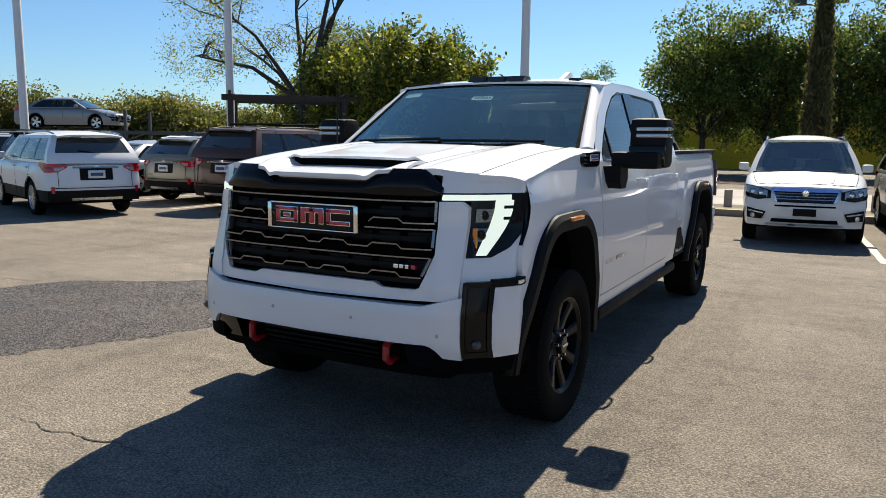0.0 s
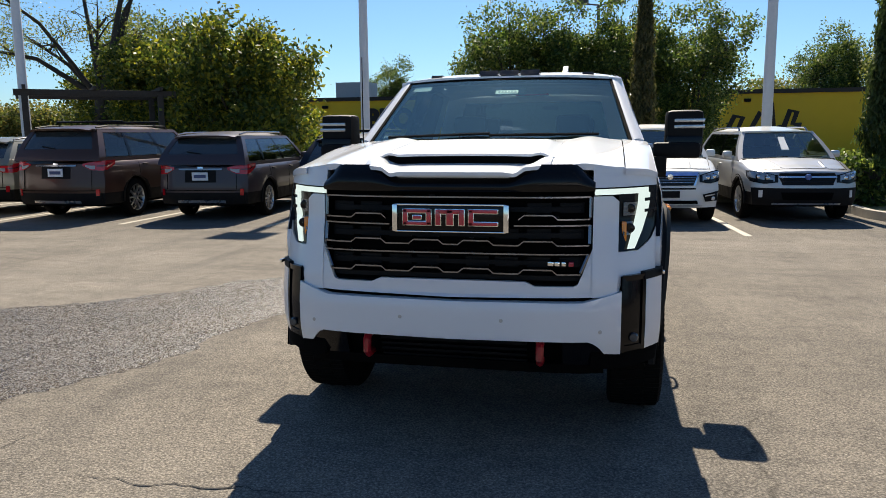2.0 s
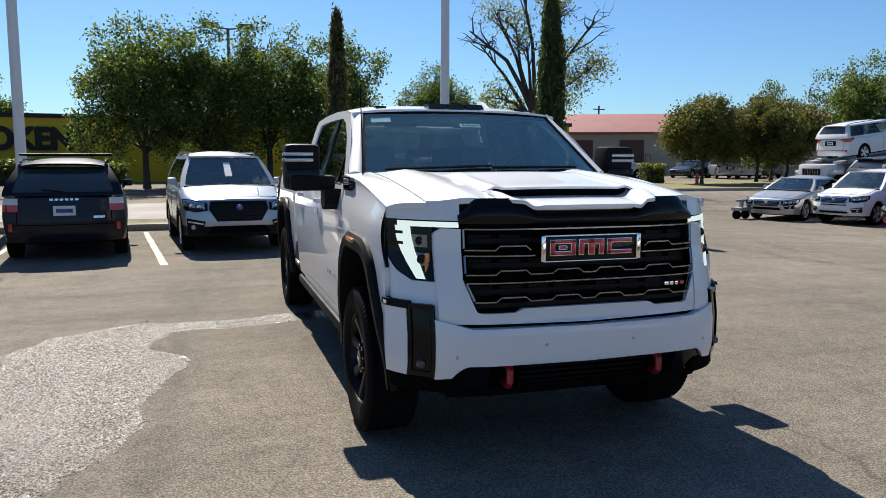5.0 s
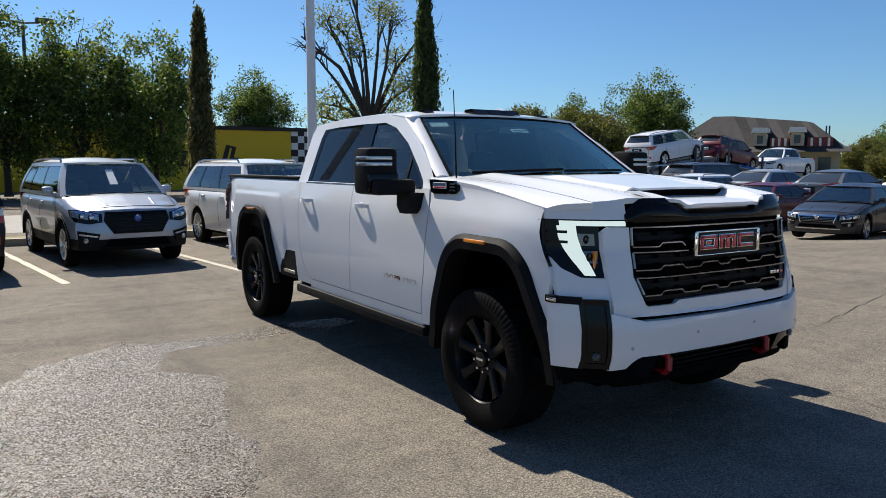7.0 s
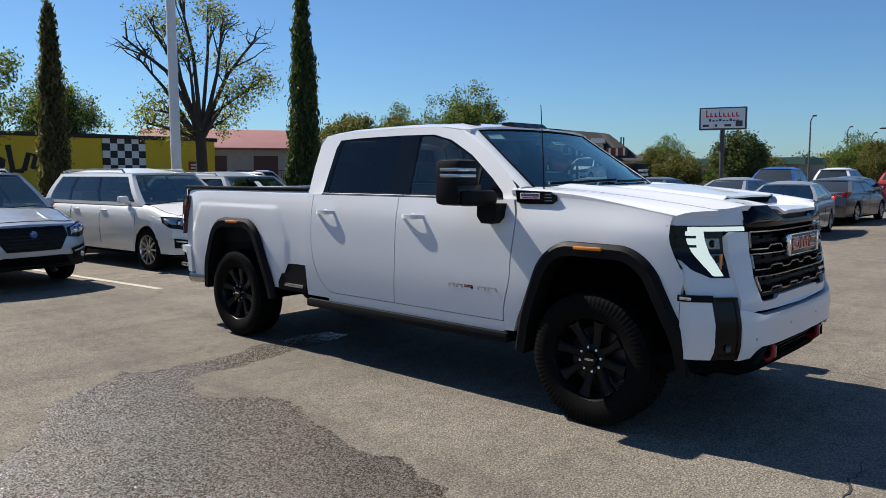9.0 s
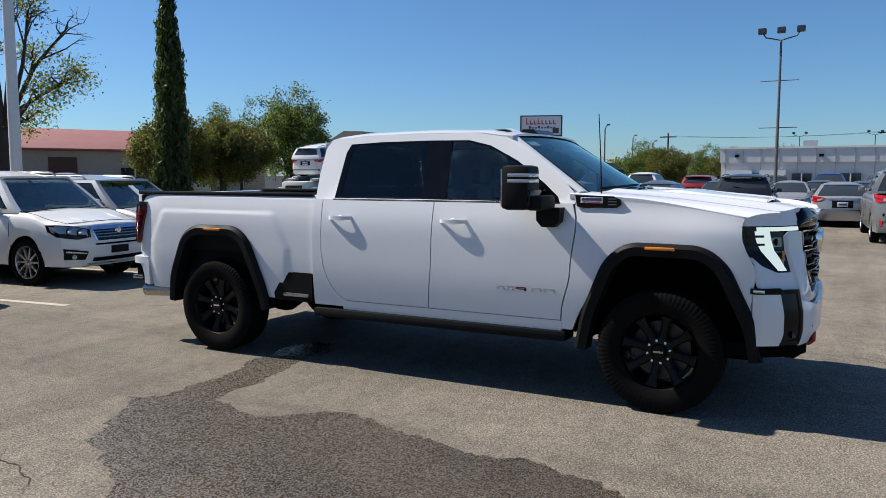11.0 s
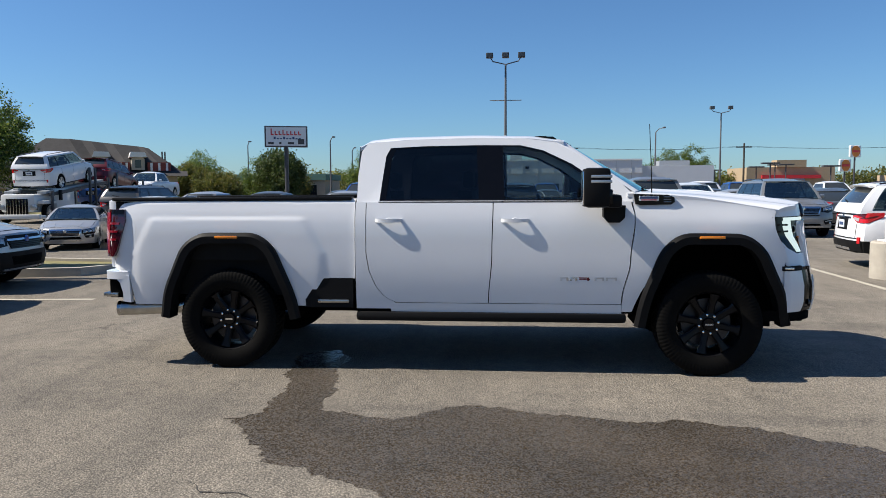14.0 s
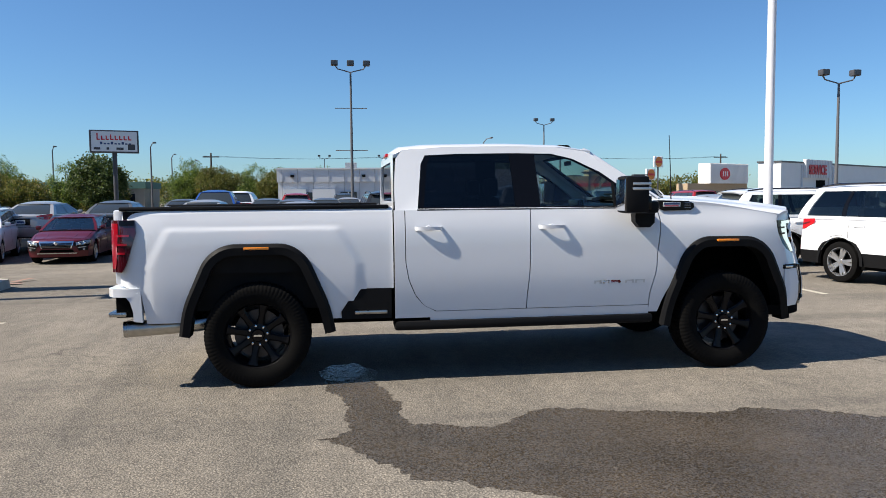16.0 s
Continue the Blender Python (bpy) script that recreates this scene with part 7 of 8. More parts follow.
def crack(x0, y0, x1, y1, seed, w=0.012):
    r = random.Random(seed)
    n = 26
    a, b = [], []
    L_ = math.hypot(x1 - x0, y1 - y0)
    nx, ny_ = -(y1 - y0) / L_, (x1 - x0) / L_
    for i in range(n + 1):
        t = i / n
        off = 0.10 * noise.noise(Vector((t * 5, seed, 0))) + r.uniform(-0.015, 0.015)
        hw = w * r.uniform(0.3, 1.0) * (0.2 + math.sin(math.pi * t))
        px, py = lerp(x0, x1, t) + nx * off, lerp(y0, y1, t) + ny_ * off
        a.append((px + nx * hw / 2, py + ny_ * hw / 2))
        b.append((px - nx * hw / 2, py - ny_ * hw / 2))
    flat("crack", a + b[::-1], 0.004, M_CRACK, "thin dark crack in the asphalt", "crack")
for k, q in enumerate(((-1.7, -1.53, -0.44, -1.5), (-3.5, 3.4, -3.84, 2.5), (2.6, -2.6, 4.9, -2.2), (-4.6, 5.4, -1.9, 6.1), (-1.2, -4.6, 1.9, -4.1), (-6.2, -1.8, -4.4, -3.4), (1.4, 6.2, 5.2, 5.6), (3.2, 0.5, 6.8, 1.4), (-2.6, -3.2, -2.2, -1.0), (7.2, 4.2, 11.0, 3.1), (-8.5, 4.2, -5.0, 3.6))):
    crack(*q, k + 3)
# two-wheeled dolly beside the silver sedan
p = thing("dolly", "grey two-wheeled hand dolly beside the sedan", "dolly", at=pose(15.35, 16.75, ground_z(15.35, 16.75), 0, 0, 20))
Geo().box(-0.3, 0.3, -0.2, 0.2, 0.28, 0.40, 0.03).box(-0.05, 0.05, -0.05, 0.05, 0.3, 0.62, 0.01).box(-0.3, 0.3, -0.04, 0.04, 0.58, 0.66, 0.02).obj("frame", M_GALV, p)
for s_ in (-1, 1):
    Geo().lathe([(0.001, -0.05), (0.11, -0.05), (0.15, -0.03), (0.15, 0.03), (0.11, 0.05), (0.001, 0.05)], "x", 18, (s_ * 0.26, 0, 0.15)).obj("wheel", M_TYRE, p)
    Geo().box(s_ * 0.26 - 0.02, s_ * 0.26 + 0.02, -0.03, 0.03, 0.15, 0.32).obj("fork", M_GALV, p)

# ---- trees ----
def leaf_mat(name, a, b, c, thin=0.4):
    """Leaves: reflecting and letting some light through, each leaf its own tone."""
    m = bpy.data.materials.new(name)
    m.use_nodes = True
    t = m.node_tree
    bs = t.nodes["Principled BSDF"]
    bs.inputs["Roughness"].default_value = 0.5
    bs.inputs["Specular IOR Level"].default_value = 0.3
    geo = t.nodes.new("ShaderNodeNewGeometry")
    rp = t.nodes.new("ShaderNodeValToRGB")
    e = rp.color_ramp.elements
    e[0].position, e[0].color = 0.0, (*a, 1)
    e[1].position, e[1].color = 0.55, (*b, 1)
    x = e.new(1.0)
    x.color = (*c, 1)
    t.links.new(geo.outputs["Random Per Island"], rp.inputs[0])
    t.links.new(rp.outputs[0], bs.inputs["Base Color"])
    tr = t.nodes.new("ShaderNodeBsdfTranslucent")
    gain = t.nodes.new("ShaderNodeMix")
    gain.data_type, gain.blend_type = "RGBA", "MULTIPLY"
    gain.inputs[0].default_value = 1.0
    gain.inputs[7].default_value = (1.6, 1.6, 1.15, 1)
    t.links.new(rp.outputs[0], gain.inputs[6])
    t.links.new(gain.outputs[2], tr.inputs[0])
    mx = t.nodes.new("ShaderNodeMixShader")
    mx.inputs[0].default_value = thin
    t.links.new(bs.outputs[0], mx.inputs[1])
    t.links.new(tr.outputs[0], mx.inputs[2])
    t.links.new(mx.outputs[0], t.nodes["Material Output"].inputs[0])
    return m


L_OAK = leaf_mat("dark_green_leaves", (0.022, 0.046, 0.010), (0.072, 0.118, 0.026), (0.21, 0.24, 0.055), 0.42)
L_YEL = leaf_mat("yellow_green_leaves", (0.026, 0.050, 0.010), (0.080, 0.108, 0.020), (0.29, 0.27, 0.030), 0.42)
L_MIX = leaf_mat("autumn_leaves", (0.038, 0.058, 0.014), (0.085, 0.102, 0.026), (0.18, 0.135, 0.036), 0.38)
L_PALE = leaf_mat("sparse_leaves", (0.070, 0.095, 0.020), (0.14, 0.165, 0.040), (0.28, 0.28, 0.07), 0.42)
L_CYP = leaf_mat("cypress_leaves", (0.024, 0.042, 0.012), (0.050, 0.078, 0.022), (0.10, 0.125, 0.038), 0.3)
L_DRY = leaf_mat("dry_cypress_leaves", (0.035, 0.038, 0.014), (0.085, 0.085, 0.032), (0.16, 0.14, 0.06), 0.35)
L_FAR = leaf_mat("far_leaves", (0.050, 0.070, 0.020), (0.105, 0.120, 0.036), (0.22, 0.18, 0.055), 0.48)


def leaves(centres, spread, per, size, seed, up=0.0, slim=0.55):
    """Many small leaf blades round clump centres."""
    r = np.random.RandomState(seed)
    c = np.asarray(centres, float)
    n = len(c) * per
    p = np.repeat(c, per, 0) + r.normal(0, 1, (n, 3)) * np.asarray(spread)
    a = r.normal(0, 1, (n, 3))
    a[:, 2] += up
    a /= np.linalg.norm(a, axis=1)[:, None] + 1e-9
    b = np.cross(a, r.normal(0, 1, (n, 3)))
    b /= np.linalg.norm(b, axis=1)[:, None] + 1e-9
    s = size * r.uniform(0.6, 1.25, (n, 1))
    nrm = np.cross(a, b)
    v = np.stack([p - a * s, p + b * s * slim + nrm * s * 0.15, p + a * s, p - b * s * slim + nrm * s * 0.15], 1).reshape(-1, 3)
    return v


def leaf_mesh(name, v, mat):
    n = len(v) // 4
    me = bpy.data.meshes.new(name)
    me.vertices.add(len(v))
    me.vertices.foreach_set("co", v.astype(np.float32).ravel())
    me.loops.add(n * 4)
    me.loops.foreach_set("vertex_index", np.arange(n * 4, dtype=np.int32))
    me.polygons.add(n)
    me.polygons.foreach_set("loop_start", np.arange(0, n * 4, 4, dtype=np.int32))
    me.polygons.foreach_set("loop_total", np.full(n, 4, np.int32))
    me.update(calc_edges=True)
    me.materials.append(mat)
    return me


def shell_points(lobes, n, seed, inner=0.55):
    """Clump centres, most near the lobes' skins, none deep inside another lobe."""
    r = np.random.RandomState(seed)
    out = []
    vol = np.array([rx * ry + ry * rz + rx * rz for _, (rx, ry, rz) in lobes])
    pick = r.choice(len(lobes), n, p=vol / vol.sum())
    for i in pick:
        (cx, cy, cz), (rx, ry, rz) = lobes[i]
        d = r.normal(0, 1, 3)
        d /= np.linalg.norm(d)
        k = r.uniform(inner, 1.0) ** 0.6 * (1 + 0.22 * noise.noise(Vector((d[0] * 2.2 + cx, d[1] * 2.2 + cy, d[2] * 2.2 + seed))))
        out.append((cx + d[0] * rx * k, cy + d[1] * ry * k, cz + d[2] * rz * k))
    return out


def tree(name, label, height, lobes, mat, clumps, per, size, seed, trunk_r=0.2, fork=0.35, twigs=0, spread=0.22, bare=()):
    """A tapered trunk with limbs to every lobe of the crown, and to bare ones."""
    root = thing(name, label, "tree")
    r = random.Random(seed)
    top = max(c[2] for c, _ in lobes)
    fz = top * fork
    g = Geo()
    kink = (r.uniform(-0.15, 0.15), r.uniform(-0.15, 0.15))
    g.tube([(0, 0, 0), (0, 0, 0.25), (kink[0], kink[1], fz * 0.6), (kink[0] * 0.4, kink[1], fz)], [trunk_r * 1.45, trunk_r * 1.1, trunk_r * 0.95, trunk_r * 0.85], 10)
    ends = []
    for c, rad in [*lobes, *bare]:
        a = Vector((kink[0] * 0.4, kink[1], fz * r.uniform(0.85, 1.0)))
        b = Vector(c)
        m = a.lerp(b, 0.5) + Vector((r.uniform(-0.3, 0.3), r.uniform(-0.3, 0.3), 0.25 * (b - a).length * r.uniform(0.2, 0.6)))
        k = trunk_r * r.uniform(0.40, 0.55)
        g.tube([a, a.lerp(m, 0.5) + Vector((r.uniform(-.1, .1), r.uniform(-.1, .1), 0)), m, b], [k, k * 0.8, k * 0.6, k * 0.25], 7)
        ends.append((m, b, rad, k))
    for m, b, rad, k in ends:
        for _ in range(4 + twigs):
            s = m.lerp(b, r.uniform(0.1, 0.95))
            d = Vector((r.gauss(0, 1), r.gauss(0, 1), r.gauss(0.3, 0.7))).normalized()
            e = Vector((b.x + d.x * rad[0] * 0.95, b.y + d.y * rad[1] * 0.95, b.z + d.z * rad[2] * 0.95))
            q = s.lerp(e, 0.5) + Vector((r.uniform(-0.25, 0.25), r.uniform(-0.25, 0.25), r.uniform(-0.1, 0.3)))
            g.tube([s, s.lerp(q, 0.6), q, q.lerp(e, 0.6) + Vector((0, 0, r.uniform(-0.1, 0.15))), e], [k * 0.32, k * 0.26, k * 0.2, k * 0.12, 0.006], 5)
            if twigs:
                for _ in range(3):
                    s2 = q.lerp(e, r.uniform(0.0, 0.9))
                    e2 = s2 + Vector((r.gauss(0, 1), r.gauss(0, 1), r.gauss(0.1, 0.7))).normalized() * r.uniform(0.4, 1.1)
                    g.tube([s2, s2.lerp(e2, 0.5) + Vector((r.uniform(-.1, .1), r.uniform(-.1, .1), 0)), e2], [k * 0.12, k * 0.08, 0.005], 4)
    g.obj("trunk", M_BARK, root, "", 60, fix=False)
    cr = new("crown", leaf_mesh("crown", leaves(shell_points(lobes, clumps, seed), spread, per, size, seed), mat))
    cr.parent = root
    return root


def round_lobes(h, r, n, seed, z0=0.3):
    q = random.Random(seed)
    out = []
    for i in range(n):
        a = 2 * math.pi * i / n + q.uniform(-0.3, 0.3)
        k = q.uniform(0.35, 0.62) if i % 2 else q.uniform(0.5, 0.68)
        z = lerp(h * (z0 + 0.12), h * 0.78, (i * 0.618) % 1.0)
        rr = r * q.uniform(0.42, 0.55)
        out.append(((r * k * math.cos(a), r * k * math.sin(a), z), (rr, rr, rr * 0.9)))
    out.append(((0, 0, h - r * 0.42), (r * 0.45, r * 0.45, r * 0.42)))
    out.append(((0, 0, h * 0.6), (r * 0.6, r * 0.6, r * 0.6)))
    return out


oak = tree("oak_tree", "full dark green tree with a round crown", 8.6, round_lobes(8.6, 3.1, 13, 2, 0.13), L_OAK, 250, 115, 0.090, 11, 0.16, 0.26, spread=0.27)
oak2 = tree("oak_tree", "full dark green tree with an uneven crown", 8.4, round_lobes(8.4, 2.9, 12, 7, 0.14), L_OAK, 205, 115, 0.090, 12, 0.15, 0.26, spread=0.27)
oak.matrix_basis = pose(-4.5, 36.2, 0, 0, 0, 40)
oak2.matrix_basis = pose(-1.6, 36.8, 0.1, 0, 0, 0)
copy_thing(oak, pose(1.6, 37.0, 0.2, 0, 0, 160))
copy_thing(oak2, pose(4.9, 36.2, -0.3, 0, 0, 100))
copy_thing(oak, pose(15.9, 53.5, 0.4, 0, 0, 220))
copy_thing(oak2, pose(-16.5, 58, -0.6, 0, 0, 20))
copy_thing(oak2, pose(-17.0, 32.0, -1.2, 0, 0, 70))
copy_thing(oak, pose(-24.0, 33.0, -0.2, 0, 0, 70))

yel = tree("broadleaf_tree", "dense yellow-green tree turning for autumn", 5.9, round_lobes(5.9, 2.7, 12, 5, 0.08), L_YEL, 300, 80, 0.10, 21, 0.13, 0.25, spread=0.25)
yel.matrix_basis = pose(-12.2, 20.8, 0, 0, 0, 10)
copy_thing(yel, pose(-16.2, 23.2, 0, 0, 0, 120))
copy_thing(yel, pose(-20.0, 26.2, -0.4, 0, 0, 200))

# large limbed tree with thin foliage at the lot's corner
q = random.Random(9)
lob = []
for i in range(11):
    a = q.uniform(0, 6.28)
    k = q.uniform(1.2, 5.2)
    lob.append(((k * math.cos(a), k * math.sin(a), q.uniform(4.6, 11.5)), (q.uniform(1.3, 2.0),) * 2 + (q.uniform(0.9, 1.3),)))
big = tree("sycamore_tree", "tall half-bare tree with thin yellow-green foliage", 11, lob, L_PALE, 460, 46, 0.052, 31, 0.30, 0.30, 3, 0.30)
big.matrix_basis = pose(-20.0, 24.0, 0, 0, 0, 30)
q = random.Random(14)
lob = [((dx, q.uniform(-1.3, 1.3), z), (w, w, w * 0.8)) for dx, z, w in (
    (-1.9, 4.6, 0.95), (-1.0, 3.9, 0.80), (-2.6, 4.1, 0.70), (1.3, 4.3, 0.80), (1.8, 5.4, 0.80),
    (2.8, 6.1, 0.95), (1.6, 7.2, 0.75), (-1.1, 8.5, 0.85), (-0.5, 7.3, 0.60), (0.6, 9.9, 0.80), (-0.9, 10.6, 0.80), (-2.2, 9.2, 0.70), (1.1, 8.9, 0.70))]
bare = [((dx, dy, z), (w, w, w * 0.8)) for dx, dy, z, w in ((-2.9, 0.4, 7.4, 1.0), (-3.4, -0.5, 8.0, 0.9), (2.9, 0.2, 8.5, 0.9))]
syc = tree("sycamore_tree", "tall half-bare tree with sparse pale leaves", 10, lob, L_PALE, 270, 30, 0.072, 33, 0.30, 0.34, 2, 0.27, bare)
syc.matrix_basis = pose(14.7, 32.0, 0, 0, 0, -24)

mix = tree("ornamental_tree", "rounded small tree with green and rust leaves", 5.3, round_lobes(5.3, 2.45, 11, 3, 0.34), L_MIX, 520, 50, 0.095, 41, 0.10, 0.34)
mix.matrix_basis = pose(28.1, 36.15, 0, 0, 0, 0)
copy_thing(mix, pose(32.2, 36.1, 0.1, 0, 0, 130))
copy_thing(oak, pose(46.5, 41.6, -0.3, 0, 0, 250) @ Matrix.Scale(1.16, 4))
copy_thing(oak2, pose(37.6, 41.0, 0.0, 0, 0, 200) @ Matrix.Scale(0.84, 4))
copy_thing(mix, pose(36.6, 38.4, 0.0, 0, 0, 80))


# columnar cypresses
def cypress(x, y, h, w, seed, mat=None):
    root = thing("cypress_tree", "slender dark green columnar cypress", "tree", "cypresses by the lot", at=Matrix.Translation((x, y, 0)))
    Geo().tube([(0, 0, 0), (0.02, 0, h * 0.5), (0, 0, h * 0.96)], [0.09, 0.06, 0.01], 8).obj("trunk", M_BARK, root)
    r = np.random.RandomState(seed)
    pts = []
    for i in range(900):
        t = r.uniform(0.03, 1.0) ** 0.9
        rad = w * (min(1, t / 0.10) ** 0.5) * (1 - t) ** 0.55 * (1.0 if t < 0.8 else 0.9)
        a = r.uniform(0, 6.28)
        k = r.uniform(0.45, 1.0) * (1 + 0.25 * noise.noise(Vector((math.cos(a) * 2, math.sin(a) * 2, t * 14 + seed))))
        pts.append((rad * k * math.cos(a), rad * k * math.sin(a), t * h))
    v = leaves(pts, (0.045, 0.045, 0.12), 22, 0.075, seed, 2.2, 0.28)
    cr = new("crown", leaf_mesh("crown", v, mat or L_CYP))
    cr.parent = root


cypress(1.5, 15.2, 5.1, 0.37, 51, L_DRY)
cypress(6.05, 12.2, 5.75, 0.47, 52)


# hedges and low bushes
def hedge(x0, x1, y0, y1, z, mat, label, n, size=0.09, seed=0, name="hedge"):
    root = thing(name, label, "hedge", at=Matrix.Translation(((x0 + x1) / 2, (y0 + y1) / 2, 0)))
    hx, hy = (x1 - x0) / 2, (y1 - y0) / 2
    r = np.random.RandomState(seed)
    pts = []
    for i in range(n):
        p = [r.uniform(-hx, hx), r.uniform(-hy, hy), r.uniform(0.05, z)]
        k = r.randint(3)
        if k == 0:
            p[1] = -hy if r.rand() < 0.7 else hy
        elif k == 1:
            p[2] = z
        p[2] += 0.12 * noise.noise(Vector((p[0] * 0.9, p[1] * 0.9, seed)))
        pts.append(p)
    Geo().box(-hx * 0.97, hx * 0.97, -hy * 0.8, hy * 0.8, 0, z * 0.86).obj("core", M_BARK, root)
    cr = new("foliage", leaf_mesh("foliage", leaves(pts, 0.08, 10, size, seed), mat))
    cr.parent = root


hedge(-20, -10.5, 41.5, 43.0, 1.25, L_OAK, "clipped dark green hedge before the yellow wall", 700, 0.10, 1)
hedge(-9.0, -6.0, 41.5, 43.0, 1.1, L_OAK, "short clipped hedge before the yellow wall", 260, 0.10, 2)
hedge(19.0, 23.3, 37.4, 38.6, 0.85, L_OAK, "low clipped hedge along the lawn", 600, 0.10, 3)
hedge(5.2, 5.9, 11.6, 13.0, 0.95, L_OAK, "small round bush beside the cypress", 260, 0.06, 4, "bush")
hedge(25.4, 26.7, 38.0, 39.1, 1.1, L_YEL, "small yellow-green bush on the lawn", 160, 0.08, 5, "bush")


# far woods
def woods(name, line, h0, h1, n, mat, seed, label, size=0.42, depth=5.0):
    r = np.random.RandomState(seed)
    pts = []
    P = [Vector((x, y, 0)) for x, y in line]
    seg = [(P[i + 1] - P[i]).length for i in range(len(P) - 1)]
    tot = sum(seg)
    for i in range(n):
        d = r.uniform(0, tot)
        a = d
        k = 0
        while k < len(seg) - 1 and a > seg[k]:
            a -= seg[k]
            k += 1
        p = P[k].lerp(P[k + 1], min(1, a / seg[k]))
        top = lerp(h0, h1, 0.45 + 1.1 * noise.noise(Vector((d * 0.09, seed, 0))) + 0.45 * noise.noise(Vector((d * 0.35, seed, 3))))
        z = top * r.uniform(0.0, 1.0) ** 0.6
        pts.append((p.x + r.uniform(-1, 1) * depth * 0.4, p.y + r.uniform(-1, 1) * depth * 0.4, max(0.2, z)))
    ob = new(name, leaf_mesh(name, leaves(pts, 0.45, 44, size, seed, 0, 0.7), mat))
    tagged(ob, label, "trees", kind="stuff")


woods("far_woods", [(-75, 22), (-62, 42), (-45, 58), (-24, 64), (-4, 78), (30, 90)], 2.6, 6.5, 3600, L_FAR, 61, "low belt of mixed green woods far off", 0.15)
woods("far_woods", [(-72, 26), (-62, 46), (-48, 62), (-40, 72)], 2.6, 5.6, 2600, L_FAR, 62, "mixed green scrub behind the lot", 0.12, 7)
for i, (x, y, z, k) in enumerate(((82, 40, -2.2, 0), (86, 34, -2.8, 1), (84, 29.5, -1.6, 2), (88, 20.5, -2.4, 0), (85, 17.0, -0.4, 2), (90, 13.0, -3.0, 1), (86, 10.0, -0.6, 2), (92, 5.0, -3.2, 0), (95, -1.0, -4.2, 1), (70, 33, -2.0, 2), (74, 38, -1.0, 2), (99, -19, -1.8, 0), (101, -23, -1.2, 1), (97, -15, -3.8, 1))):
    copy_thing((oak, oak2, mix)[k], pose(x, y, z, 0, 0, i * 47))
woods("far_woods", [(120, 70), (112, 20), (112, -30), (108, -60)], 1.6, 5.0, 1500, L_FAR, 64, "thin belt of trees on the horizon", 0.18, 7)
dome = tree("broadleaf_tree", "broad dark dome-shaped tree far across the lot", 5.2, [((0, 0, 3.0), (2.6, 2.6, 2.2)), ((1.0, 0.6, 2.6), (1.9, 1.9, 1.9)), ((-1.2, -0.4, 2.5), (1.8, 1.8, 1.9))], L_CYP, 300, 60, 0.12, 71, 0.16, 0.3)
dome.matrix_basis = pose(64.2, 24.3, 0, 0, 0, 0)

# ---- far buildings, sign, car carrier ----
M_REDROOF = plain("red_metal_roof", (0.22, 0.075, 0.065), 0.6, vary=0.12, scale=2)
M_TAN = plain("tan_stucco", (0.42, 0.37, 0.30), 0.8, vary=0.12, scale=2)
M_BRICK = plain("brown_door", (0.10, 0.045, 0.035), 0.7)
M_SHINGLE = plain("dark_shingle", (0.030, 0.028, 0.028), 0.85, vary=0.25, scale=5)
M_SHLIGHT = plain("pale_shingle", (0.062, 0.057, 0.053), 0.85, vary=0.2, scale=5)
M_GREYWALL = plain("pale_metal_wall", (0.58, 0.59, 0.61), 0.6, vary=0.06, scale=1)
M_WHITEWALL = plain("white_metal_wall", (0.72, 0.72, 0.71), 0.6, vary=0.05, scale=1)
M_WIN = Nodes("far_window", (0.02, 0.024, 0.03), 0.08, 0, 0.6).m
M_SIGNRED = plain("sign_red", (0.55, 0.02, 0.03), 0.5, vary=0.1)
M_TIMBER = plain("dark_timber", (0.045, 0.035, 0.028), 0.9, vary=0.4)
M_ORANGE = plain("sign_orange", (0.62, 0.20, 0.02), 0.5, vary=0.1)
M_BRICKRED = plain("red_brick_wall", (0.20, 0.045, 0.035), 0.8)
M_STOREFRONT = plain("tan_storefront", (0.36, 0.27, 0.17), 0.8)


def frame_at(x, y, yaw):
    return pose(x, y, 0, 0, 0, yaw)


# red-roofed building
b = thing("red_roof_building", "long tan building with a red metal roof and brown doors", "building", at=frame_at(40.0, 58.5, -28))
Geo().box(-13.5, 16, 0, 12, 0, 4.0).obj("wall", M_TAN, b)
Geo().prism([(-0.7, 3.85), (12.7, 3.85), (12.7, 4.1), (6.0, 6.1), (-0.7, 4.05)], "x", -14.2, 16.6).obj("roof", M_REDROOF, b)
for x in (-11.2, -7.6, -2.8):
    Geo().box(x - 1.15, x + 1.15, -0.10, 0.06, 0.2, 3.3).obj("door", M_BRICK, b)
for x in (3.2, 7.5, 11.5):
    w = Geo().box(x - 1.2, x + 1.2, -0.06, 0.06, 1.0, 2.4).obj("window", M_WIN, b)
    Geo().box(x - 1.25, x + 1.25, -0.10, 0.04, 0.92, 1.0).box(x - 0.04, x + 0.04, -0.09, 0.02, 1.0, 2.4).obj("sill", M_WHITEWALL, w)
Geo().prism([(-2.4, 2.6), (0, 2.9), (0, 3.02), (-2.4, 2.72)], "x", -13.9, -12.2).obj("awning", M_WHITEWALL, b)
for x in (-8.8, -5.6):
    f_ = thing("metal_cage", "rust-coloured metal cage by the building", "cage", at=frame_at(40.0, 58.5, -28) @ Matrix.Translation((x + 3, -2.6, 0)))
    for i in range(4):
        Geo().tube([(i * 0.45, 0, 0), (i * 0.45, 0, 1.9)], 0.03, 5).obj("bar", M_BRICK, f_)
    for z in (0.1, 1.0, 1.9):
        Geo().tube([(0, 0, z), (1.35, 0, z)], 0.03, 5).obj("rail", M_BRICK, f_)

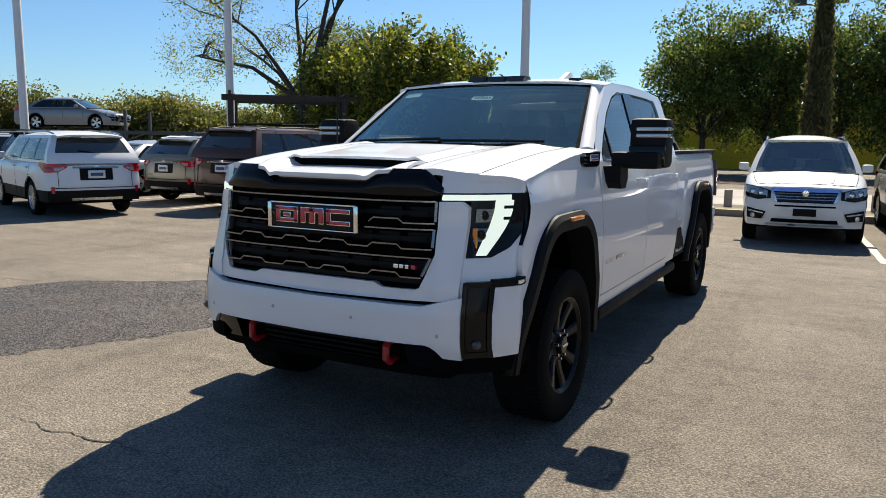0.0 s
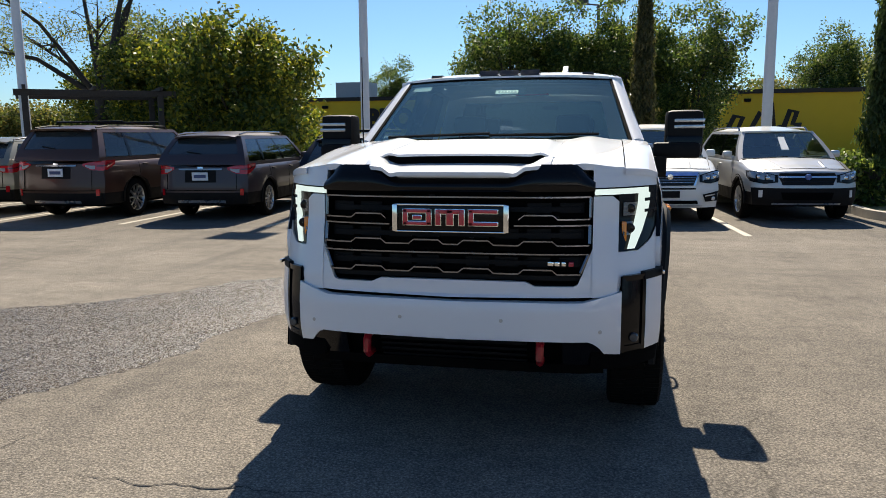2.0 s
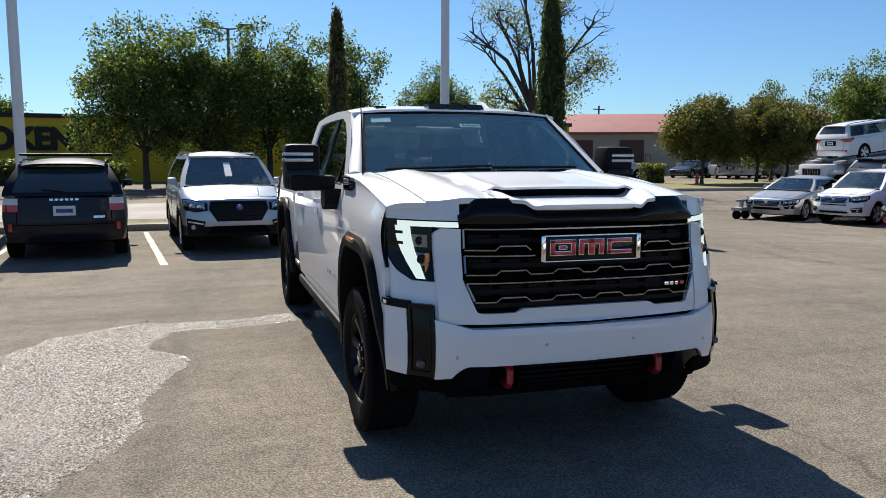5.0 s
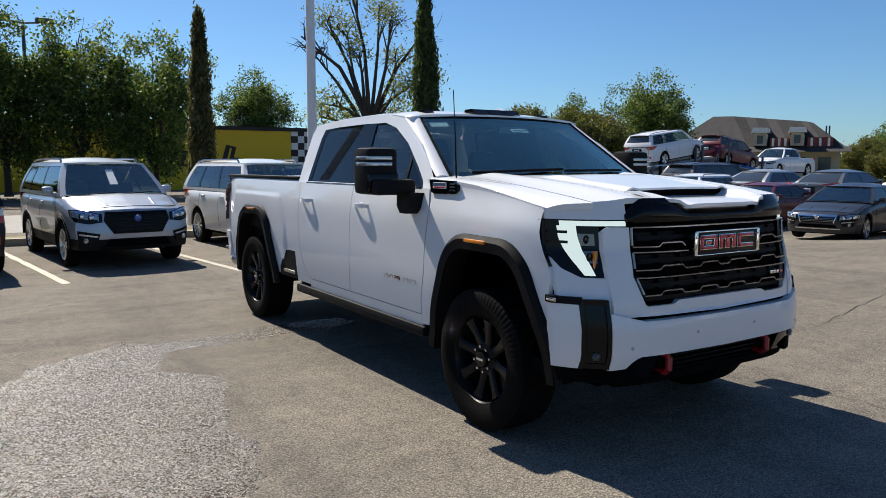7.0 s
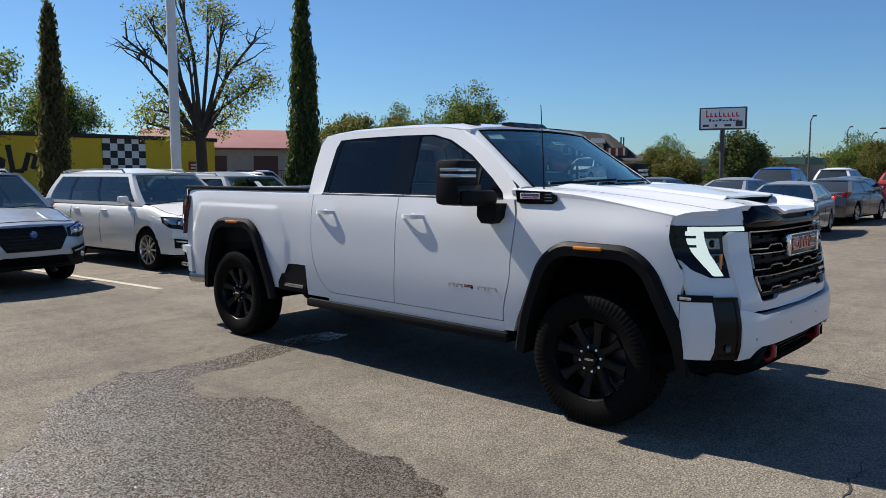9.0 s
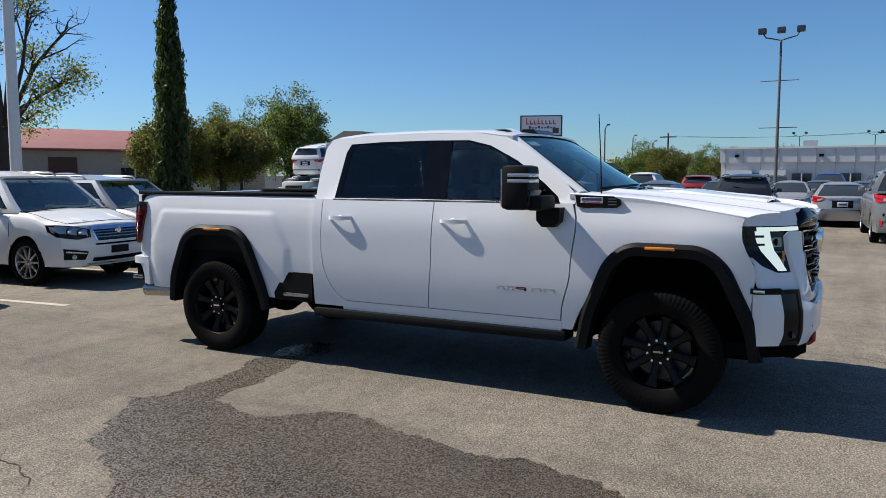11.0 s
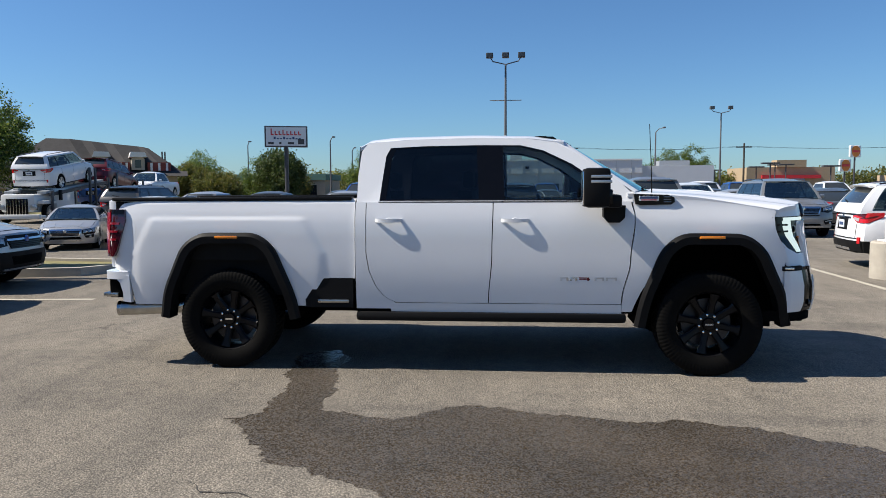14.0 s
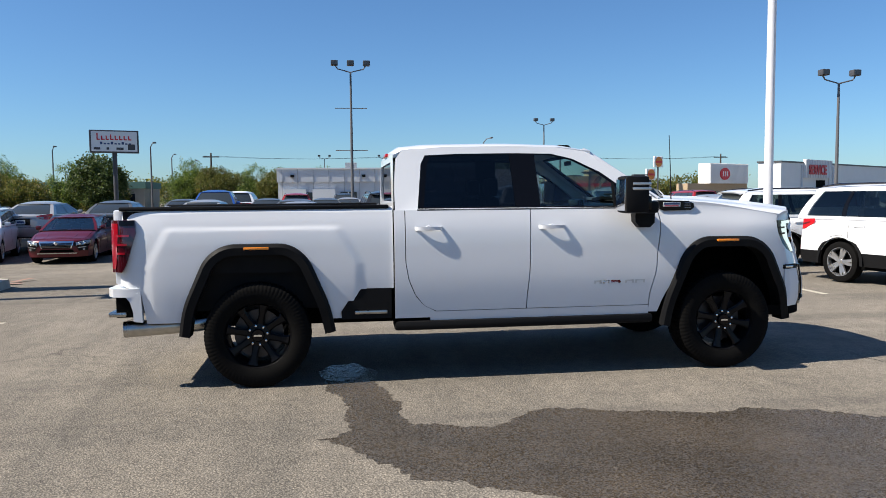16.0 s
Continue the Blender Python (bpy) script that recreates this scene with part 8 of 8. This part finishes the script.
# mansard house: local x runs along its front towards the far end
b = thing("mansard_building", "long building with a steep patterned roof and dormers", "building", at=frame_at(54.4, 43.5, -59.8))
Geo().box(-2.2, 12.2, 0.2, 9, 0, 3.3).obj("wall", M_TAN, b)
ridge = [(1.35, 6.17), (3.2, 6.15), (4.2, 6.05), (5.0, 5.97), (6.0, 5.86), (6.8, 5.78), (8.9, 5.58), (9.4, 5.52), (9.9, 5.40)]
foot = [-2.7, 4.8, 5.7, 6.5, 7.5, 8.3, 10.5, 11.2, 12.6]
g_ = Geo()
for i, m in enumerate((M_SHLIGHT, M_SHINGLE, M_SHLIGHT, M_SHINGLE, M_SHLIGHT, M_SHINGLE, M_SHLIGHT, M_SHINGLE)):
    (x0, z0), (x1, z1) = ridge[i], ridge[i + 1]
    Geo().add([(foot[i], -0.4, 3.15), (foot[i + 1], -0.4, 3.15), (x1, 2.4, z1), (x0, 2.4, z0), (foot[i], 0.2, 3.10), (foot[i + 1], 0.2, 3.10), (x1, 2.8, z1 - 0.1), (x0, 2.8, z0 - 0.1)], [(0, 1, 2, 3), (7, 6, 5, 4), (3, 2, 6, 7), (0, 4, 5, 1)]).obj("roof_slope", m, b)
Geo().add([(-2.7, -0.4, 3.15), (-2.7, 9.4, 3.15), (12.6, 9.4, 3.15), (12.6, -0.4, 3.15), (1.35, 2.42, 6.16), (1.35, 6.6, 6.16), (9.9, 6.6, 5.39), (9.9, 2.42, 5.39)], [(1, 0, 4, 5), (2, 1, 5, 6), (3, 2, 6, 7), (4, 7, 6, 5)]).obj("roof", M_SHLIGHT, b)
for x in (5.8, 8.8):
    d = Geo().prism([(x - 0.55, 3.3), (x + 0.55, 3.3), (x + 0.55, 4.25), (x + 0.35, 4.6), (x - 0.35, 4.6), (x - 0.55, 4.25)], "y", -0.7, 1.8).obj("dormer", M_TAN, b)
    Geo().prism([(x - 0.75, 4.45), (x + 0.75, 4.45), (x + 0.60, 4.88), (x - 0.60, 4.92)], "y", -0.9, 1.6).obj("dormer_roof", M_WHITEWALL, d)
    Geo().box(x - 0.25, x + 0.25, -0.74, -0.68, 3.5, 4.2).obj("window", M_WIN, d)
for x0, x1 in ((6.6, 8.1), (9.6, 11.6)):
    Geo().box(x0, x1, -0.45, 1.2, 3.2, 4.0).obj("red_wall", M_BRICKRED, b)
    for q in range(3):
        Geo().box(lerp(x0, x1, (q + 0.5) / 3) - 0.10, lerp(x0, x1, (q + 0.5) / 3) + 0.10, -0.49, -0.44, 3.25, 3.95).obj("pilaster", M_WHITEWALL, b)
Geo().prism([(-1.4, 2.75), (-0.4, 3.2), (0.2, 3.2), (0.2, 2.75)], "x", 4.5, 13.0).obj("porch_roof", M_SHINGLE, b)
for x in (11.0, 11.25):
    Geo().tube([(x, 1.2, 3.6), (x, 1.2, 5.05)], 0.07, 6).obj("chimney", M_POLEDARK, b)
for x in (-0.8, 2, 6, 9, 11):
    Geo().box(x - 0.5, x + 0.5, 0.10, 0.22, 1.0, 2.3).obj("window", M_WIN, b)
M_FENCE = plain("tan_fence_boards", (0.36, 0.26, 0.10), 0.8, vary=0.15, scale=3)
for x0, x1, m, lab in ((-5.6, -3.9, M_GREYWALL, "pale grey fence panel by the lane"), (-3.85, -1.5, M_FENCE, "tan board fence by the lane"), (-1.45, 2.5, M_GREYWALL, "pale grey fence panel by the lane")):
    p = thing("fence", lab, "fence", at=frame_at(54.4, 43.5, -59.8) @ Matrix.Translation((0, -3.0, 0)))
    n = int((x1 - x0) / 0.24)
    for q in range(n):
        Geo().box(x0 + (x1 - x0) * q / n + 0.006, x0 + (x1 - x0) * (q + 1) / n - 0.006, -0.03, 0.03, 0.1, 1.68, 0.006).obj("board", m, p)
    Geo().box(x0, x1, 0.03, 0.08, 0.0, 0.5).obj("rail", m, p)

# pale dealership hall
b = thing("dealer_building", "long pale grey flat-roofed dealership hall", "building")
Geo().box(68, 84, -10.5, 8.8, 0, 4.15).box(67.8, 84, -10.6, 8.9, 2.9, 4.25).obj("wall", M_GREYWALL, b)
Geo().box(69, 82, -17.5, -10.4, 0, 3.1).box(68.8, 82, -17.6, -10.4, 1.9, 3.6).obj("wing", M_GREYWALL, b)
for y in (6.3, 2.0, -1.8, -6.0):
    w = Geo().box(67.72, 67.98, y - 0.8, y + 0.8, 0.9, 1.9).obj("window", M_WIN, b)
    Geo().box(67.68, 67.74, y - 0.05, y + 0.05, 0.9, 1.9).obj("mullion", M_WHITEWALL, w)
for y in (7.2, 4.4):
    Geo().box(67.70, 67.98, y - 1.1, y + 1.1, 0.1, 2.2).obj("bay_door", M_WHITEWALL, b)
for y in (7.4, 0.5, -6.8):
    Geo().box(67.6, 67.8, y - 0.18, y + 0.18, 3.35, 3.6).obj("wall_lamp", M_TRIM, b)
Geo().box(72, 74, -16, -13, 3.6, 4.2).obj("roof_unit", M_GALV, b)
Geo().box(73, 74, 1, 2.2, 4.25, 5.0).obj("roof_unit", M_GALV, b)

for i in range(13):
    y = -9.6 + i * 1.5
    Geo().box(67.765, 67.80, y - 0.02, y + 0.02, 2.9, 4.2).obj("panel_seam", M_GALV, b)
    Geo().box(67.965, 68.0, y - 0.02, y + 0.02, 0.1, 2.9).obj("panel_seam", M_GALV, b)
Geo().box(67.72, 67.80, -10.6, 8.9, 4.12, 4.27).obj("coping", M_WHITEWALL, b)

# white service building with red lettering
b = thing("service_building", "white service building with red lettering", "building", at=frame_at(60.3, -39.9, -55.3))
# local x runs along the front towards the far right, the front faces -y
Geo().box(-1.5, 30, 0, 2.2, 0, 4.35).obj("wall", M_WHITEWALL, b)
Geo().box(3.6, 10.4, -0.30, 0.0, 2.9, 4.75).obj("sign_band", M_WHITEWALL, b)
Geo().box(-1.6, 30, -0.08, 2.3, 4.35, 4.50).obj("roof_edge", M_POLEDARK, b)
for i in range(16):
    Geo().box(3.8 + i * 0.42, 3.95 + i * 0.42, -0.33, -0.30, 2.9, 4.75).obj("rib", M_GREYWALL, b)
Geo().box(5.0, 6.6, -0.06, 0.05, 0.2, 1.9).obj("window", M_WIN, b)
Geo().box(6.9, 9.2, -0.06, 0.05, 0.0, 2.7).obj("bay_door", M_SEALSHADE, b)
wall_text("SERVICE", 4.15, 3.30, 1.30, -0.40, M_SIGNRED, b, "lettering", 0.95, 0.04)
for x in (3.2, 10.2, 11.3):
    Geo().box(x - 0.12, x + 0.12, -0.12, 0.05, 0, 4.15).obj("pilaster", M_GREYWALL, b)
b = thing("showroom", "white ribbed showroom block with a red oval sign", "building", at=frame_at(76.8, -40.6, -61))
w = Geo().box(0, 8.1, 0, 1.6, 2.6, 5.0).obj("wall", M_WHITEWALL, b)
for i in range(40):
    Geo().box(0.05 + i * 0.2, 0.15 + i * 0.2, -0.05, 0, 2.6, 5.0).obj("rib", M_WHITEWALL, w)
Geo().box(-4.0, 8.4, 0.3, 1.8, 0, 2.6).obj("lower_wall", M_STOREFRONT, b)
s_ = Geo().lathe([(0.001, -0.16), (1.0, -0.16), (1.0, -0.05)], "y", 28, (2.9, 0, 3.75))
for i in range(len(s_.v)):
    x, y, z = s_.v[i]
    s_.v[i] = (x, y, 3.75 + (z - 3.75) * 0.72)
s_.obj("oval_sign", M_SIGNRED, b, "red oval sign with pale strokes")
for x, w in ((2.45, 0.08), (2.9, 0.08), (3.3, 0.08)):
    Geo().box(x - w, x + w, -0.20, -0.165, 3.45, 4.05).obj("sign_stroke", M_LABEL, b)
for x in (2.0, 4.2, 5.5):
    Geo().box(x - 0.45, x + 0.45, 0.22, 0.32, 0.5, 1.7).obj("window", M_WIN, b)
b = thing("store", "tan stores beyond the showroom", "building")
Geo().box(104, 114, -43, -31, 0, 4.2).box(103.6, 106, -39, -35, 4.2, 5.2).obj("wall", M_STOREFRONT, b)
Geo().box(103.5, 103.9, -41, -33, 2.6, 3.1).obj("fascia", M_SIGNRED, b)
b = thing("store", "low green-roofed shops across the street", "building")
Geo().box(88, 96, 26, 44, 0, 2.6).obj("wall", M_TAN, b)
Geo().box(87.6, 96, 25.8, 44.2, 2.6, 3.4).obj("fascia", plain("green_fascia", (0.10, 0.20, 0.16), 0.7), b)
for y in (28, 31, 34, 37, 40):
    Geo().box(87.9, 88.05, y - 0.9, y + 0.9, 0.6, 2.0).obj("window", M_WIN, b)

# dealership pylon sign
sg = thing("pylon_sign", "tall pylon sign with a white panel of red and blue strokes", "sign", at=frame_at(41.4, 16.6, -72))
Geo().tube([(0, 0, 0), (0, 0, 4.4)], 0.14, 12).obj("post", M_POLEDARK, sg)
Geo().box(-1.38, 1.38, -0.22, 0.22, 4.25, 5.62, 0.03).obj("cabinet", M_POLEDARK, sg)
Geo().box(-1.28, 1.28, -0.235, -0.21, 4.34, 5.54).obj("panel", M_LABEL, sg)
# plain strokes in place of the name
for i, h in enumerate((0.42, 0.26, 0.26, 0.34, 0.26, 0.26, 0.26, 0.26)):
    x = -0.98 + i * 0.25
    Geo().prism([(x, 5.02), (x + 0.19, 5.02), (x + 0.19, 5.09), (x + 0.07, 5.09), (x + 0.07, 5.02 + h), (x, 5.02 + h)], "y", -0.25, -0.235).obj("name_stroke", M_SIGNRED, sg)
for i in range(9):
    x = -0.80 + i * 0.20
    Geo().box(x, x + 0.13, -0.25, -0.235, 4.76, 4.84 + 0.08 * (i % 3 == 0)).obj("line_stroke", M_INK, sg)
for x, w in ((-1.15, 0.35), (-0.45, 0.14), (0.1, 0.4), (0.75, 0.4)):
    Geo().box(x, x + w, -0.25, -0.235, 4.44, 4.58 if x < 0.7 else 4.78).obj("small_stroke", M_POLEDARK, sg)

# fast-food pylon far off
for x, y, z, mats, lab in ((75.5, -33.5, 5.1, (M_ORANGE, M_LABEL), "round orange and cream pylon sign"), (73.2, -31.6, 3.6, (M_LABEL, M_ORANGE), "small cream and orange sign")):
    s_ = thing("pylon_sign", lab, "sign", at=frame_at(x, y, -64))
    Geo().tube([(0, 0, 0), (0, 0, z)], 0.09, 8).obj("post", M_POLEDARK, s_)
    Geo().box(-0.75, 0.75, -0.12, 0.12, z - 0.62, z + 0.62, 0.2).obj("panel", M_LABEL, s_)
    Geo().lathe([(0.001, -0.15), (0.58, -0.15), (0.58, -0.1)], "y", 24, (0, 0, z)).obj("disc", M_ORANGE, s_)
    Geo().box(-0.5, 0.5, -0.17, -0.14, z - 0.12, z + 0.12, 0.02).obj("stroke", M_SIGNRED, s_)
for x, y, z in ((78, -27.5, 3.8), (80, -25, 3.6), (83, -28, 3.9), (70, -29.0, 3.4), (66, -22, 3.6), (86, -22, 3.4)):
    p = thing("lot_lamp", "short dark lot lamp with flat heads", "street lamp", "lot lamps", at=Matrix.Translation((x, y, 0)))
    Geo().tube([(0, 0, 0), (0, 0, z)], 0.07, 6).obj("pole", M_POLEDARK, p)
    Geo().box(-0.3, 0.3, -0.8, 0.8, z, z + 0.14, 0.03).obj("lamp_head", M_POLEDARK, p)

# utility poles and wires
ups = [(100, 20), (101, -6), (102, -30), (103, -56)]
for x, y in ups:
    p = thing("utility_pole", "weathered wooden utility pole", "utility pole", "utility poles", at=Matrix.Translation((x, y, 0)))
    Geo().tube([(0, 0, 0), (0, 0, 7.5)], [0.16, 0.11], 8).obj("pole", M_BARK, p)
    Geo().box(-0.06, 0.06, -1.1, 1.1, 6.9, 7.05).obj("cross_arm", M_BARK, p)
for (x0, y0), (x1, y1) in zip(ups, ups[1:]):
    w = Geo()
    for off in (-0.9, 0.9):
        w.tube([(lerp(x0, x1, t), lerp(y0, y1, t) + off, 7.1 - 0.8 * 4 * t * (1 - t) * 0.5) for t in [i / 10 for i in range(11)]], 0.018, 4)
    tagged(w.obj("power_line", M_TRIM, None, "thin black power line between utility poles"), category="cable")
for x, y, z in ((-8.5, 62, 8.2), (46.8, 83, 8.2)):
    p = thing("utility_pole", "weathered wooden utility pole", "utility pole", "utility poles", at=Matrix.Translation((x, y, 0)))
    Geo().tube([(0, 0, 0), (0, 0, z)], [0.16, 0.11], 8).obj("pole", M_BARK, p)
    Geo().box(-0.8, 0.8, -0.06, 0.06, z - 0.5, z - 0.37).obj("cross_arm", M_BARK, p)

# timber frame behind the cars
p = thing("timber_frame", "dark weathered timber frame like an open shelter", "shelter", at=Matrix.Translation((-15.4, 17.6, 0)) @ pose(0, 0, 0, 0, 0, 40))
for x, y in ((-2.2, 0), (1.8, 0), (-2.2, 2.4), (1.8, 2.4)):
    Geo().box(x - 0.09, x + 0.09, y - 0.09, y + 0.09, 0, 2.95, 0.01).obj("post", M_TIMBER, p)
for y in (0, 2.4):
    Geo().box(-2.5, 2.3, y - 0.08, y + 0.08, 2.85, 3.05, 0.01).obj("beam", M_TIMBER, p)
for x in (-2.2, -0.2, 1.8):
    Geo().box(x - 0.05, x + 0.05, -0.4, 2.8, 3.05, 3.17, 0.01).obj("rafter", M_TIMBER, p)


# car carriers
def carrier(x, y, yaw, loads, label, length=13.0, deck=1.75):
    """A transporter with an upper deck; local x runs along it. loads: (offset, height, kind, paint, heading, pitch)."""
    base = frame_at(x, y, yaw)
    c = thing("car_carrier", label, "truck", at=base)
    n = 5
    for s in (-1, 1):
        for i in range(n):
            px = -length / 2 + length * i / (n - 1)
            Geo().box(px - 0.06, px + 0.06, s * 1.2 - 0.06, s * 1.2 + 0.06, 0.55, deck + (0.9 if i % 2 else 0.1), 0.01).obj("post", M_POLEDARK, c)
        Geo().box(-length / 2, length / 2, s * 1.2 - 0.05, s * 1.2 + 0.05, deck - 0.14, deck, 0.01).obj("deck_rail", M_POLEDARK, c)
        Geo().box(-length / 2, length / 2, s * 1.0 - 0.07, s * 1.0 + 0.07, 0.50, 0.68, 0.01).obj("lower_rail", M_POLEDARK, c)
        Geo().box(-length / 2, length / 2, s * 0.75 - 0.25, s * 0.75 + 0.25, deck - 0.05, deck - 0.01).obj("deck_track", M_GALV, c)
    for i in range(4):
        Geo().tube([(-length / 2 + length * i / 4, 1.2, 0.7), (-length / 2 + length * (i + 1) / 4, 1.2, deck)], 0.035, 6).obj("brace", M_POLEDARK, c)
    tm, rm, dm = car_wheel(0.48, "seven")
    for px in (length * 0.30, length * 0.40):
        for s in (-1, 1):
            w = new("wheel")
            w.parent = c
            w.matrix_basis = pose(px, s * 1.05, 0.48, 0, 0, 90 if s > 0 else -90)
            for nm, me in (("tyre", tm), ("rim", rm)):
                o = new(nm, me)
                o.parent = w
    for off, z, kind, mat, hd, pitch, lab in loads:
        v = build_car(kind, mat, lab, "five", cladding=False)
        v.matrix_basis = base @ pose(off, 0, z, 0, 0, 0) @ pose(0, 0, 0, 0, pitch, 0) @ pose(0, 0, 0, 0, 0, hd)


# loaded transporter facing the lot; local x runs to its tail
base = frame_at(33.7, 25.2, 5)
c = thing("car_carrier", "white tractor with a car transporter loaded on two decks", "truck", at=base)
k = -5.9
body = Geo().box(k - 0.9, k + 0.9, -1.1, 1.1, 0.55, 1.62, 0.10).box(k - 2.3, k - 0.8, -0.80, 0.80, 0.50, 1.36, 0.14).obj("tractor_cab", M_WHITE2, c, "white tractor cab", 45)
Geo().box(k - 0.95, k - 0.88, -0.95, 0.95, 1.28, 1.58, 0.02).obj("windscreen", M_CARGLASS, body)
g_ = Geo().box(k - 2.37, k - 2.28, -0.50, 0.50, 0.30, 1.14, 0.03).obj("radiator_grille", M_GLOSS, body)
for q in range(7):
    Geo().box(k - 2.40, k - 2.36, -0.44 + q * 0.14, -0.41 + q * 0.14, 0.33, 1.11).obj("grille_bar", M_CHROME, g_)
Geo().box(k - 2.5, k - 2.25, -1.1, 1.1, 0.20, 0.42, 0.06).obj("bumper", M_WHITE2, body)
tm, rm, dm = car_wheel(0.48, "seven")
for s in (-1, 1):
    Geo().box(k - 2.38, k - 2.1, s * 0.74 - 0.15, s * 0.74 + 0.15, 0.62, 0.86, 0.06).obj("headlight", M_CLEARLENS, body)
    Geo().box(k - 2.1, k - 0.9, s * 0.95 - 0.20, s * 0.95 + 0.20, 0.88, 1.05, 0.06).obj("mudguard", M_WHITE2, body)
    Geo().box(k - 0.95, k - 0.75, s * 1.28 - 0.05, s * 1.28 + 0.05, 1.05, 1.55, 0.02).obj("cab_mirror", M_TRIM, body)
    for px in (k - 1.5, k + 2.2, k + 3.3, 9.5, 10.6):
        w = new("wheel")
        w.parent = c
        w.matrix_basis = pose(px, s * 1.0, 0.48, 0, 0, 0 if s > 0 else 180) @ pose(0, 0, 0, 0, 0, 90)
        w.matrix_basis = pose(px, s * 1.0, 0.48, 0, 0, 90 * s)
        for nm, me in (("tyre", tm), ("rim", rm)):
            o = new(nm, me)
            o.parent = w
    # decks: tilted tracks under each load, with uprights
    for x0, z0, x1, z1 in ((-7.5, 1.50, -1.6, 2.12), (-1.2, 1.82, 4.4, 1.12), (4.6, 0.86, 12.0, 0.86), (-2.2, 0.60, 6.0, 0.60)):
        Geo().prism([(x0, z0 - 0.14), (x1, z1 - 0.14), (x1, z1 - 0.02), (x0, z0 - 0.02)], "y", s * 0.78 - 0.22, s * 0.78 + 0.22).obj("deck_track", M_GALV, c)
        Geo().prism([(x0, z0 - 0.26), (x1, z1 - 0.26), (x1, z1 - 0.10), (x0, z0 - 0.10)], "y", s * 1.16 - 0.05, s * 1.16 + 0.05).obj("deck_rail", M_POLEDARK, c)
    for px, z0, z1 in ((-7.4, 0.35, 1.5), (-3.6, 0.5, 2.7), (-3.0, 0.5, 2.7), (-1.5, 0.5, 2.2), (-0.4, 0.5, 2.5), (0.6, 0.5, 1.6), (3.2, 0.5, 2.1), (4.5, 0.5, 1.4), (11.9, 0.5, 1.2)):
        Geo().box(px - 0.06, px + 0.06, s * 1.22 - 0.05, s * 1.22 + 0.05, z0, z1, 0.01).obj("post", M_POLEDARK, c)
    for x0, z0, x1, z1 in ((-3.6, 0.6, -1.5, 1.9), (-0.4, 1.6, 3.2, 0.6), (0.6, 0.6, 3.2, 1.2), (-2.9, 1.9, -0.4, 0.7)):
        Geo().tube([(x0, s * 1.2, z0), (x1, s * 1.2, z1)], 0.045, 6).obj("brace", M_GALV if x0 > 0 else M_POLEDARK, c)
for off, z, kind, mat, hd, pitch, lab in ((-4.55, 1.72, "bigsuv", M_WHITE, 90, -7.0, "white suv tilted nose up on the carrier's deck"), (1.35, 1.44, "suv", M_MAROON, 90, 7.0, "dark red suv tilted nose down on the carrier"), (7.6, 0.86, "pickup", M_WHITE, -90, 0, "white pickup truck at the carrier's tail"), (1.4, 0.62, "sedan", M_BLUE, 90, 0, "blue sedan on the carrier's lower deck")):
    v = build_car(kind, mat, lab, "five", cladding=False)
    v.matrix_basis = base @ pose(off, 0, z, 0, 0, 0) @ pose(0, 0, 0, 0, pitch, 0) @ pose(0, 0, 0, 0, 0, hd)
carrier(-29.0, 18.6, 25, [(0.0, 1.80, "sedan", M_MIDGREY, 90, 0, "grey sedan on a transporter deck")], "dark empty car transporter deck with one sedan", 12.0, 1.78)
for x, y, hd, by, k, m, lab in ((27.6, 45.9, 53, "mid", "pickup", M_SILVER, "pale grey pickup truck parked behind the hedge"), (36.6, 49.1, -62, "mid", "sedan", M_DARKGREY, "dark green sedan parked by the red-roofed building"), (36.9, 44.6, 155, "tail", "suv", M_BLUESILVER, "silver suv parked behind the trees"), (39.5, 45.3, 155, "tail", "suv", M_WHITE2, "white suv parked behind the trees"), (42.1, 46.0, 155, "tail", "suv", M_GREY, "grey suv parked behind the trees")):
    put(build_car(k, m, lab, "five", cladding=False), x, y, hd, by, kind=k)
# hydrant on the lawn
hy = thing("fire_hydrant", "small red fire hydrant on the dry lawn", "hydrant", at=Matrix.Translation((27.2, 35.4, 0)))
Geo().lathe([(0, 0), (0.15, 0), (0.15, 0.05), (0.10, 0.07), (0.10, 0.50), (0.13, 0.51), (0.13, 0.55), (0.11, 0.56), (0.09, 0.66), (0.03, 0.71), (0.03, 0.76), (0, 0.76)], "z", 16).obj("barrel", M_RED, hy)
for a, b, nm in (((-0.19, 0, 0.42), (0.19, 0, 0.42), "hose_outlet"), ((0, -0.20, 0.40), (0, 0, 0.40), "pumper_outlet")):
    Geo().tube([a, b], 0.055, 10).obj(nm, M_RED, hy)
